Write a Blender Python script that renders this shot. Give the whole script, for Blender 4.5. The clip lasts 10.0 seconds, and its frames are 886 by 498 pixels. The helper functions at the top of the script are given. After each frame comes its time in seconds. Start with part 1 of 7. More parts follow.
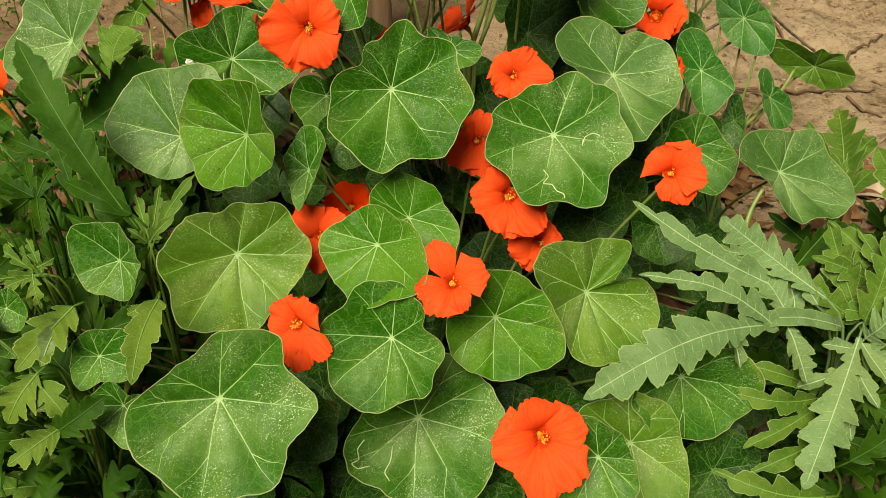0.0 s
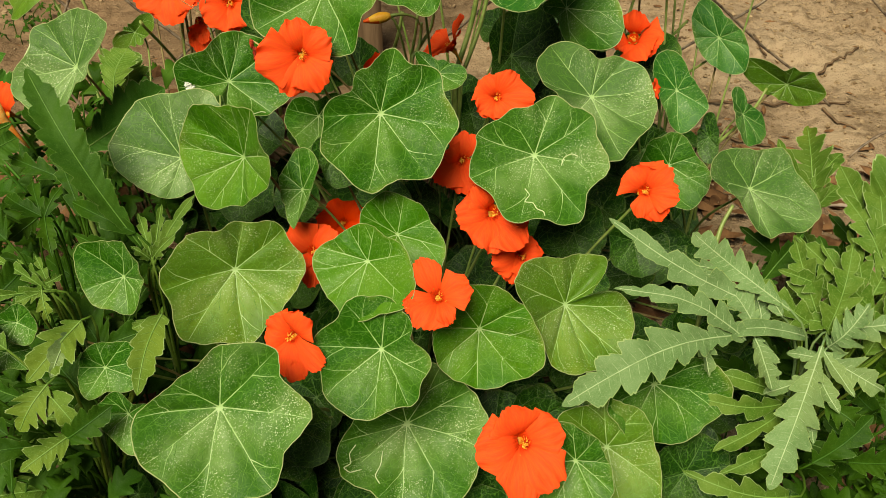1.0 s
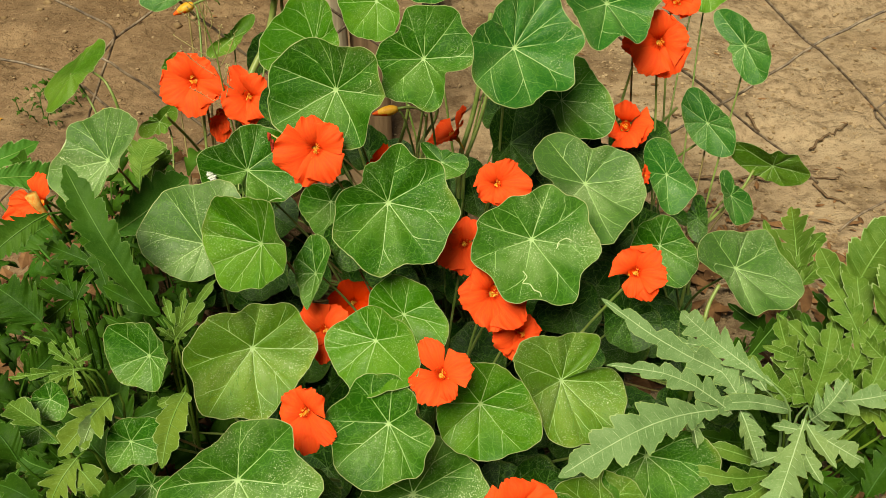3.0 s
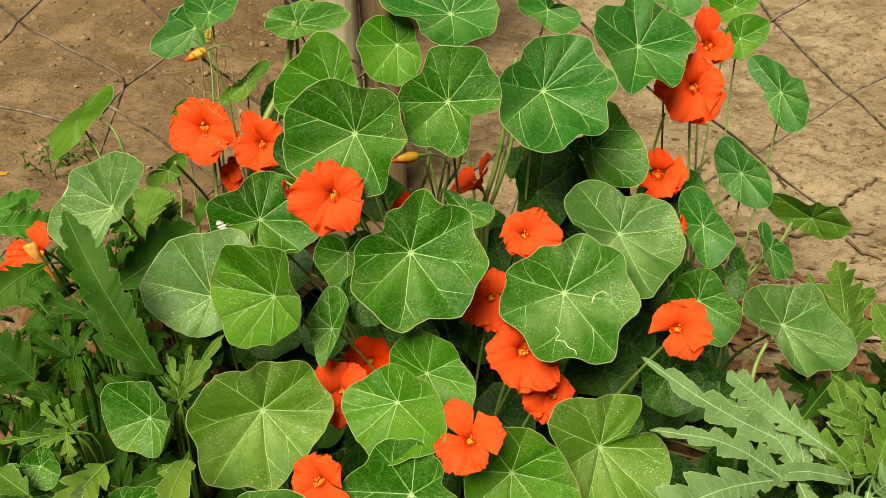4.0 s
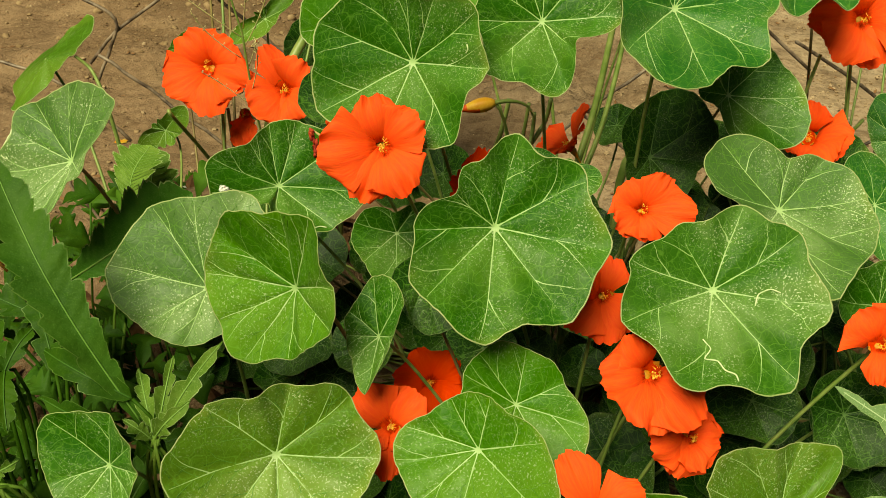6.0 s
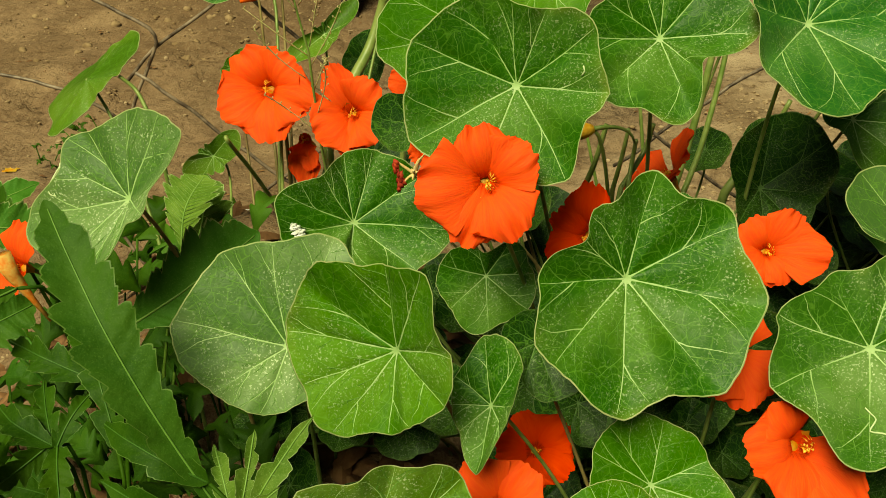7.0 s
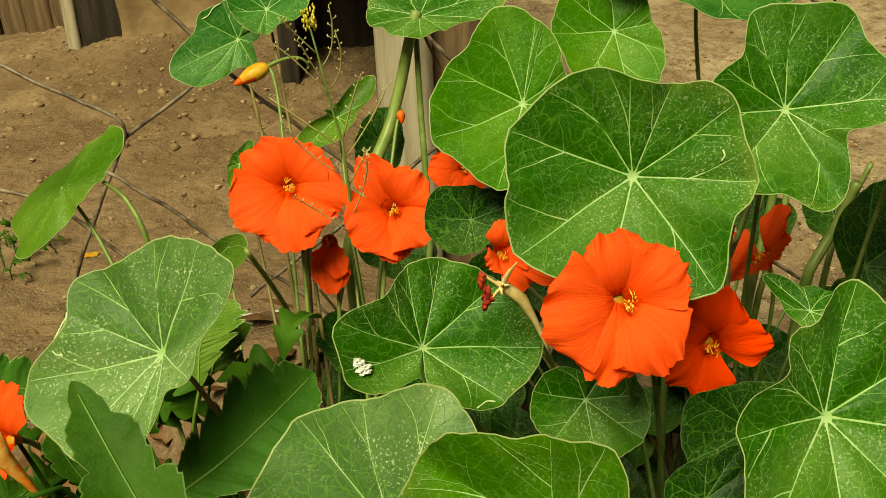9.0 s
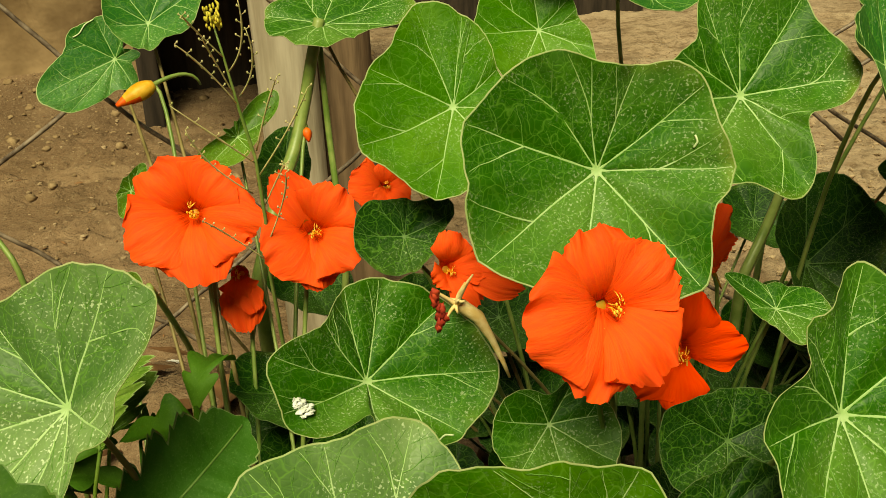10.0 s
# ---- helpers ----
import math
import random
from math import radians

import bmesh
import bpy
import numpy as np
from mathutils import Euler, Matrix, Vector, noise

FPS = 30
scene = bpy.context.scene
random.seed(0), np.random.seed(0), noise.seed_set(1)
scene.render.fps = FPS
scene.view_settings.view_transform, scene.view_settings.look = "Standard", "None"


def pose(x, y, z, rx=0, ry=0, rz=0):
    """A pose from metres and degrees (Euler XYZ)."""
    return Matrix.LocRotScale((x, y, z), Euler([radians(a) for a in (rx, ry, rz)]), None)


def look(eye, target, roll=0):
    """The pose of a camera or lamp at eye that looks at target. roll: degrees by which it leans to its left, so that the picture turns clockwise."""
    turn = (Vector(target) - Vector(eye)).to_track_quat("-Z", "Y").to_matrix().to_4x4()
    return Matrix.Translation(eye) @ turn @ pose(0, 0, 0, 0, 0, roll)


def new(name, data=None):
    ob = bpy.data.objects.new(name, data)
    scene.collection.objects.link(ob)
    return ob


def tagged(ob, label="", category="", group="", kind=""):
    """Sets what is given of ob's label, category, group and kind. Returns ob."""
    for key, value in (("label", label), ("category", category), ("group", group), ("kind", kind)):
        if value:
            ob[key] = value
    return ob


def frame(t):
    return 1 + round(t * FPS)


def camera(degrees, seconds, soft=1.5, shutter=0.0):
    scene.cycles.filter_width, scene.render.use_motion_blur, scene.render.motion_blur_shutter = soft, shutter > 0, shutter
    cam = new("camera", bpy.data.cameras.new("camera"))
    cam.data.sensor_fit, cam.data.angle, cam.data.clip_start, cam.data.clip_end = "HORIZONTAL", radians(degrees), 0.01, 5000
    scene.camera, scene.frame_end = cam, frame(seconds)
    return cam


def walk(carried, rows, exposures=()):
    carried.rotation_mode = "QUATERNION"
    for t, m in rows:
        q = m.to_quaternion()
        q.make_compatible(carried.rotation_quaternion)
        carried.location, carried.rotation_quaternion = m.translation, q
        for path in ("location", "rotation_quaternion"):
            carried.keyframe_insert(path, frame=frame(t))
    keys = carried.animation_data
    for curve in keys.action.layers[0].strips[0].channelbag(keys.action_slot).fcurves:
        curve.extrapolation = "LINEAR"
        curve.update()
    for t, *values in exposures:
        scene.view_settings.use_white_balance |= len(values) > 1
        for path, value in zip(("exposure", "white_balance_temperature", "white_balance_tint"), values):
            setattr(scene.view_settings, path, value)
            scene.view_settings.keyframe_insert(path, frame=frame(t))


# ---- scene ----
cam = camera(52.57, 10.0, soft=0.85)
METRES, EYE, TILT, LEAN, TURN = 0.70, 0.66, -38.0, 0.0, 0.0
ROWS = [
    (0.0, 0.00000, 0.00000, 0.00000, -0.000, -0.000, -0.000),
    (0.5, 0.00091, -0.02329, 0.00942, -0.305, -0.194, 0.138),
    (1.0, 0.00572, -0.05656, 0.01730, -0.524, 0.009, 0.146),
    (1.5, 0.01558, -0.09102, 0.02428, -0.564, 0.489, 0.348),
    (2.0, 0.02244, -0.12440, 0.03122, -0.355, 1.441, 0.388),
    (2.5, 0.02208, -0.14011, 0.03838, -0.153, 2.062, 0.493),
    (2.7, 0.01963, -0.13907, 0.03796, -0.031, 2.750, 0.420),
    (3.8, -0.00506, -0.07728, 0.03739, 0.422, 7.178, 0.278),
    (4.0, -0.00867, -0.05176, 0.03457, 0.589, 7.911, 0.165),
    (4.5, -0.02279, 0.03003, 0.03537, 0.979, 9.431, 0.020),
    (5.0, -0.03485, 0.12407, 0.04174, 1.347, 9.248, -0.254),
    (5.2, -0.04028, 0.16230, 0.04275, 1.443, 8.942, -0.393),
    (6.3, -0.08545, 0.30489, 0.06207, 2.305, 8.165, -0.971),
    (6.5, -0.09942, 0.32559, 0.06984, 2.348, 8.515, -1.005),
    (7.0, -0.15356, 0.36192, 0.09682, 2.392, 8.886, -0.883),
    (7.5, -0.20631, 0.38557, 0.12752, 1.420, 10.220, -0.796),
    (8.0, -0.24414, 0.41050, 0.14179, 1.388, 11.354, -0.820),
    (8.5, -0.25356, 0.43939, 0.15902, 0.570, 11.808, 0.897),
    (9.0, -0.27672, 0.48625, 0.17340, -1.757, 12.145, 3.958),
    (9.5, -0.30119, 0.52442, 0.17950, -5.194, 12.708, 6.182),
    (10.0, -0.32023, 0.56282, 0.17643, -9.156, 14.079, 9.327),
]
walk(cam, [(t, pose(0, 0, EYE, TILT, LEAN, TURN) @ pose(METRES * x, METRES * y, METRES * z, 90 + pitch, roll, yaw)) for t, x, y, z, yaw, pitch, roll in ROWS], exposures=[(0.0, 0.45, 7800, -4), (2.5, 0.51, 7800, -6), (4.0, 0.58, 7700, -8), (5.2, 0.55, 7900, -8), (6.5, 0.45, 9300, -19), (7.5, 0.30, 9500, -21), (8.2, 0.27, 9500, -22), (9.0, 0.41, 9500, -20), (10.0, 0.45, 9500, -16)])

from mathutils.bvhtree import BVHTree

# ---- light ----
world = bpy.data.worlds.new("sky")
scene.world = world
world.use_nodes = True
wn, wl = world.node_tree.nodes, world.node_tree.links
sky = wn.new("ShaderNodeTexSky")
sky.sky_type, sky.sun_disc = "NISHITA", False
sky.sun_elevation, sky.sun_rotation = radians(55), radians(-156)
sky.air_density, sky.dust_density, sky.ozone_density = 1.0, 4.0, 1.0
wn["Background"].inputs["Strength"].default_value = 0.017
wl.new(sky.outputs[0], wn["Background"].inputs["Color"])
sun = new("sun", bpy.data.lights.new("sun", "SUN"))
sun.data.energy, sun.data.angle, sun.data.color = 4.3, radians(31), (1.0, 0.94, 0.84)
sun.matrix_world = look((-0.55, -1.24, 1.94), (0, 0, 0))


# ---- materials ----
class Mat:
    """A short way to write node materials."""

    def __init__(self, name, rough=0.5, spec=0.5):
        self.m = bpy.data.materials.new(name)
        self.m.use_nodes = True
        self.n, self.l = self.m.node_tree.nodes, self.m.node_tree.links
        self.b = self.n["Principled BSDF"]
        self.b.inputs["Roughness"].default_value = rough
        self.b.inputs["Specular IOR Level"].default_value = spec
        self.tc = self.n.new("ShaderNodeTexCoord")

    def put(self, node, key, value):
        if hasattr(value, "is_linked"):
            self.l.new(value, node.inputs[key])
        else:
            node.inputs[key].default_value = value

    def scaled(self, sx, sy, sz, source="Object"):
        k = self.n.new("ShaderNodeMapping")
        k.inputs["Scale"].default_value = (sx, sy, sz)
        self.l.new(self.tc.outputs[source], k.inputs["Vector"])
        return k.outputs[0]

    def noise(self, scale, detail=3.0, rough=0.55, vector=None, source="Object"):
        k = self.n.new("ShaderNodeTexNoise")
        self.put(k, "Scale", scale), self.put(k, "Detail", detail), self.put(k, "Roughness", rough)
        self.l.new(vector or self.tc.outputs[source], k.inputs["Vector"])
        return k.outputs["Fac"]

    def cells(self, scale, feature="F1", vector=None):
        k = self.n.new("ShaderNodeTexVoronoi")
        k.feature = feature
        self.put(k, "Scale", scale)
        self.l.new(vector or self.tc.outputs["Object"], k.inputs["Vector"])
        return k.outputs["Distance"]

    def ramp(self, value, a, b, low=0.0, high=1.0):
        k = self.n.new("ShaderNodeMapRange")
        k.interpolation_type = "SMOOTHSTEP"
        for key, v in (("From Min", a), ("From Max", b), ("To Min", low), ("To Max", high)):
            k.inputs[key].default_value = v
        self.l.new(value, k.inputs["Value"])
        return k.outputs["Result"]

    def mix(self, fac, a, b):
        k = self.n.new("ShaderNodeMix")
        k.data_type = "RGBA"
        self.put(k, 0, fac)
        for slot, v in ((6, a), (7, b)):
            if hasattr(v, "is_linked"):
                self.l.new(v, k.inputs[slot])
            else:
                k.inputs[slot].default_value = (*v, 1)
        return k.outputs[2]

    def times(self, a, b, kind="MULTIPLY"):
        k = self.n.new("ShaderNodeMath")
        k.operation = kind
        self.put(k, 0, a), self.put(k, 1, b)
        return k.outputs[0]

    def random(self):
        return self.n.new("ShaderNodeObjectInfo").outputs["Random"]

    def bump(self, height, strength, distance):
        k = self.n.new("ShaderNodeBump")
        self.put(k, "Strength", strength), self.put(k, "Distance", distance)
        self.l.new(height, k.inputs["Height"])
        self.l.new(k.outputs[0], self.b.inputs["Normal"])
        return k.outputs[0]

    def colour(self, c):
        if hasattr(c, "is_linked"):
            self.l.new(c, self.b.inputs["Base Color"])
        else:
            self.b.inputs["Base Color"].default_value = (*c, 1)
        return self

    def thin(self, c, amount):
        """Lets light through, as a leaf or petal does."""
        t = self.n.new("ShaderNodeBsdfTranslucent")
        if hasattr(c, "is_linked"):
            self.l.new(c, t.inputs["Color"])
        else:
            t.inputs["Color"].default_value = (*c, 1)
        k = self.n.new("ShaderNodeMixShader")
        k.inputs[0].default_value = amount
        self.l.new(self.b.outputs[0], k.inputs[1]), self.l.new(t.outputs[0], k.inputs[2])
        self.l.new(k.outputs[0], self.n["Material Output"].inputs["Surface"])
        return self


def leaf_material(name, base, pale, dust, yellow):
    m = Mat(name, 0.5, 0.18)
    k = m.n.new("ShaderNodeSeparateXYZ")
    m.l.new(m.tc.outputs["UV"], k.inputs[0])
    between, out = k.outputs[0], k.outputs[1]
    patch = m.ramp(m.noise(20, 5, 0.6), 0.40, 0.64)
    c = m.mix(patch, base, pale)
    c = m.mix(m.ramp(between, 0.0, 0.5, 0.30, 0.0), c, pale)
    c = m.mix(m.times(m.ramp(m.noise(13, 3), 0.46, 0.68), yellow + 0.06), c, (0.18, 0.29, 0.020))
    c = m.mix(m.times(m.ramp(out, 0.86, 1.0), m.ramp(m.noise(30, 3), 0.45, 0.7, 0.0, 0.35 + yellow)), c, (0.22, 0.28, 0.04))
    bent = m.n.new("ShaderNodeVectorMath")
    warp = m.n.new("ShaderNodeTexNoise")
    m.put(warp, "Scale", 70.0), m.put(warp, "Detail", 2.0)
    m.l.new(m.tc.outputs["Object"], warp.inputs["Vector"])
    bent.operation = "MULTIPLY_ADD"
    m.l.new(warp.outputs["Color"], bent.inputs[0])
    bent.inputs[1].default_value = (0.012, 0.012, 0.012)
    m.l.new(m.tc.outputs["Object"], bent.inputs[2])
    net = m.cells(125, "DISTANCE_TO_EDGE", bent.outputs[0])
    mesh = m.cells(330, "DISTANCE_TO_EDGE", bent.outputs[0])
    c = m.mix(m.ramp(net, 0.0, 0.045, 0.34, 0.0), c, (0.15, 0.33, 0.045))
    c = m.mix(m.ramp(mesh, 0.0, 0.10, 0.16, 0.0), c, (0.14, 0.30, 0.040))
    fine = m.ramp(m.noise(900, 2, 0.6), 0.57, 0.66)
    speck = m.ramp(m.cells(310), 0.09, 0.17, 1.0, 0.0)
    big = m.ramp(m.cells(120), 0.05, 0.12, 0.8, 0.0)
    cover = m.ramp(m.noise(30, 3), 0.36, 0.70)
    broken = m.ramp(m.noise(420, 2, 0.6), 0.46, 0.60)
    dots = m.times(m.times(fine, 0.60), m.times(m.times(m.times(speck, broken), 0.38), m.times(m.times(big, broken), 0.22), "ADD"), "ADD")
    film = m.times(m.ramp(m.noise(18, 4), 0.42, 0.72), dust * dust * 0.36)
    c = m.mix(film, c, (0.26, 0.37, 0.16))
    c = m.mix(m.times(dots, m.times(cover, dust * 1.35)), c, (0.60, 0.70, 0.45))
    m.colour(c)
    m.put(m.b, "Roughness", m.ramp(m.noise(60, 3), 0.3, 0.7, 0.38, 0.60))
    rise = m.times(m.times(m.ramp(mesh, 0.0, 0.3), 0.10), m.times(m.ramp(between, 0.0, 0.6), 0.4), "ADD")
    m.bump(m.times(rise, m.times(m.noise(55, 3), 1.8), "ADD"), 0.52, 0.0011)
    return m.thin(c, 0.16).m


LEAF_GREEN = leaf_material("nasturtium_green", (0.0165, 0.0880, 0.0022), (0.0330, 0.1370, 0.0037), 0.66, 0.15)
LEAF_DUSTY = leaf_material("nasturtium_dusty", (0.0292, 0.1087, 0.0070), (0.0526, 0.1566, 0.0133), 1.25, 0.15)
LEAF_PALE = leaf_material("nasturtium_pale", (0.0574, 0.1305, 0.0296), (0.1001, 0.1827, 0.0539), 1.22, 0.05)
LEAF_LIME = leaf_material("nasturtium_lime", (0.034, 0.136, 0.0028), (0.070, 0.200, 0.0046), 0.5, 0.12)
LEAF_OLIVE = leaf_material("nasturtium_olive", (0.0696, 0.1522, 0.0104), (0.1175, 0.2044, 0.0191), 1.05, 0.6)
# shaded copy of the leaf green, for leaves lying under others
LEAF_SHADED = leaf_material("nasturtium_shaded", (0.0064, 0.0380, 0.0020), (0.0119, 0.0570, 0.0029), 0.35, 0.0)
LEAF_BLUISH = leaf_material("nasturtium_bluish", (0.0180, 0.1080, 0.0135), (0.0330, 0.1520, 0.0205), 0.6, 0.0)
LEAF_UNDER = leaf_material("nasturtium_underside", (0.050, 0.122, 0.0070), (0.080, 0.165, 0.0110), 0.3, 0.15)


def plain(name, a, b, scale, rough=0.5, spec=0.4, bump=0.0, depth=0.001, thin=0.0, stretch=(1, 1, 1)):
    m = Mat(name, rough, spec)
    v = m.scaled(*stretch)
    f = m.noise(scale, 4, 0.6, v)
    c = m.mix(m.ramp(f, 0.32, 0.68), a, b)
    m.colour(c)
    if bump:
        m.bump(f, bump, depth)
    if thin:
        m.thin(c, thin)
    return m.m


VEIN = plain("leaf_vein", (0.28, 0.44, 0.15), (0.40, 0.54, 0.26), 60, 0.5, 0.3, thin=0.15)
VEIN_FINE = plain("fine_leaf_vein", (0.090, 0.220, 0.032), (0.150, 0.290, 0.060), 60, 0.5, 0.3, thin=0.15)
VEIN_FAINT = plain("faint_leaf_vein", (0.048, 0.150, 0.012), (0.080, 0.195, 0.023), 60, 0.5, 0.3, thin=0.15)
# vein and margin colours darkened to go with the shaded leaf copy
VEIN_SHADED = plain("shaded_leaf_vein", (0.080, 0.170, 0.038), (0.130, 0.230, 0.065), 60, 0.5, 0.3, thin=0.15)
VEIN_SHADED_FINE = plain("shaded_fine_vein", (0.018, 0.065, 0.007), (0.030, 0.088, 0.011), 60, 0.5, 0.3, thin=0.15)
RIM_SHADED = plain("shaded_leaf_margin", (0.060, 0.110, 0.026), (0.100, 0.150, 0.045), 90, 0.5, 0.3, thin=0.2)
RIM = plain("leaf_margin", (0.2610, 0.3480, 0.1218), (0.3654, 0.4002, 0.1914), 90, 0.5, 0.3, thin=0.2)
STALK = plain("green_stalk", (0.115, 0.185, 0.036), (0.220, 0.275, 0.080), 70, 0.42, 0.4, 0.2, 0.0006)
STALK_RED = plain("reddish_stalk", (0.1392, 0.1044, 0.0348), (0.2262, 0.1740, 0.0696), 60, 0.5, 0.3, 0.2, 0.0006)


def petal_material(name, base, deep):
    m = Mat(name, 0.6, 0.08)
    uv = m.scaled(16, 1.6, 1, "UV")
    streak = m.times(m.noise(1.0, 4, 0.6, uv), m.times(m.noise(1.0, 3, 0.6, m.scaled(42, 5, 1, "UV")), 0.6), "ADD")
    c = m.mix(m.ramp(streak, 0.62, 1.0), base, (base[0] * 0.98, base[1] * 0.78, base[2]))
    k = m.n.new("ShaderNodeSeparateXYZ")
    m.l.new(m.tc.outputs["UV"], k.inputs[0])
    line = m.times(m.ramp(k.outputs[1], 0.04, 0.17, 0.8, 0.0), m.ramp(m.noise(1.0, 2, 0.5, m.scaled(34, 0.8, 1, "UV")), 0.4, 0.6, 0.35, 1.0))
    c = m.mix(line, c, deep)
    m.colour(c)
    m.bump(streak, 0.45, 0.0012)
    return m.thin(c, 0.30).m


PETAL = petal_material("orange_petal", (1.0, 0.118, 0.028), (0.45, 0.015, 0.002))
PETAL_RED = petal_material("red_petal", (0.90, 0.062, 0.006), (0.30, 0.010, 0.003))
STAMEN = plain("yellow_stamen", (0.85, 0.34, 0.03), (0.95, 0.55, 0.10), 400, 0.6, 0.2)
SEPAL = plain("orange_yellow_sepal", (0.6264, 0.2262, 0.0174), (0.5394, 0.3654, 0.0522), 120, 0.5, 0.3, thin=0.2)


def weed_material(name, a, b, line, vary=0.4):
    m = Mat(name, 0.60, 0.12)
    c = m.mix(m.ramp(m.noise(40, 4), 0.32, 0.68), a, b)
    c = m.mix(m.ramp(m.noise(12, 3), 0.45, 0.75, 0.0, 0.4), c, tuple(0.6 * v for v in a))
    warp = m.n.new("ShaderNodeTexNoise")
    m.put(warp, "Scale", 90.0), m.put(warp, "Detail", 2.0)
    m.l.new(m.tc.outputs["Object"], warp.inputs["Vector"])
    bent = m.n.new("ShaderNodeVectorMath")
    bent.operation = "MULTIPLY_ADD"
    m.l.new(warp.outputs["Color"], bent.inputs[0])
    bent.inputs[1].default_value = (0.010, 0.010, 0.010)
    m.l.new(m.tc.outputs["Object"], bent.inputs[2])
    net = m.cells(380, "DISTANCE_TO_EDGE", bent.outputs[0])
    c = m.mix(m.ramp(net, 0.0, 0.12, 0.16, 0.0), c, line)
    c = m.mix(m.ramp(m.noise(1100, 2, 0.6), 0.56, 0.70, 0.0, 0.55), c, line)
    each = m.n.new("ShaderNodeNewGeometry").outputs["Random Per Island"]
    c = m.mix(m.ramp(each, 0.0, 1.0, 0.0, vary), c, tuple(0.5 * v for v in a))
    c = m.mix(m.ramp(m.noise(9, 2), 0.50, 0.72, 0.0, 0.35), c, (1.6 * b[0], 1.25 * b[1], b[2]))
    m.colour(c)
    m.bump(m.times(m.noise(160, 3), m.noise(60, 4), "ADD"), 0.5, 0.0014)
    return m.thin(c, 0.18).m


WEED_GREY = weed_material("grey_green_weed", (0.130, 0.232, 0.078), (0.190, 0.300, 0.122), (0.36, 0.46, 0.26), 0.25)
WEED_LIGHT = weed_material("light_green_weed", (0.075, 0.165, 0.016), (0.165, 0.270, 0.045), (0.28, 0.39, 0.11), 0.60)
WEED_FRESH = weed_material("fresh_green_weed", (0.046, 0.155, 0.014), (0.078, 0.215, 0.030), (0.13, 0.27, 0.055), 0.2)
WEED_MID = weed_material("mid_green_weed", (0.027, 0.088, 0.0065), (0.055, 0.135, 0.014), (0.085, 0.18, 0.028))
# green of the dark weeds; also used to colour in shaded gaps
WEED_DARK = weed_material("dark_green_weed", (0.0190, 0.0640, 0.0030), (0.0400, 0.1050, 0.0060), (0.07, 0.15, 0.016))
# weed margins, with the highlight along the leaf edge put into their colour
WEED_EDGE = plain("pale_weed_margin_glint", (0.22, 0.32, 0.10), (0.32, 0.42, 0.17), 90, 0.5, 0.3, thin=0.2)
WEED_EDGE_DARK = plain("dark_weed_margin_glint", (0.060, 0.130, 0.018), (0.100, 0.180, 0.034), 90, 0.5, 0.3, thin=0.2)
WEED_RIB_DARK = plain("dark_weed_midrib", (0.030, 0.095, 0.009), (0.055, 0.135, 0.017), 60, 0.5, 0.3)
THROAT = plain("flower_throat", (0.50, 0.020, 0.003), (0.62, 0.05, 0.004), 300, 0.6, 0.2)
WEED_RIB_MID = plain("mid_weed_midrib", (0.085, 0.19, 0.030), (0.125, 0.24, 0.048), 60, 0.5, 0.3)
WEED_RIB_GREY = plain("grey_weed_midrib", (0.30, 0.41, 0.20), (0.40, 0.50, 0.28), 60, 0.5, 0.3)
WEED_RIB = plain("weed_midrib", (0.1479, 0.2697, 0.0522), (0.2001, 0.3219, 0.0870), 60, 0.5, 0.3)


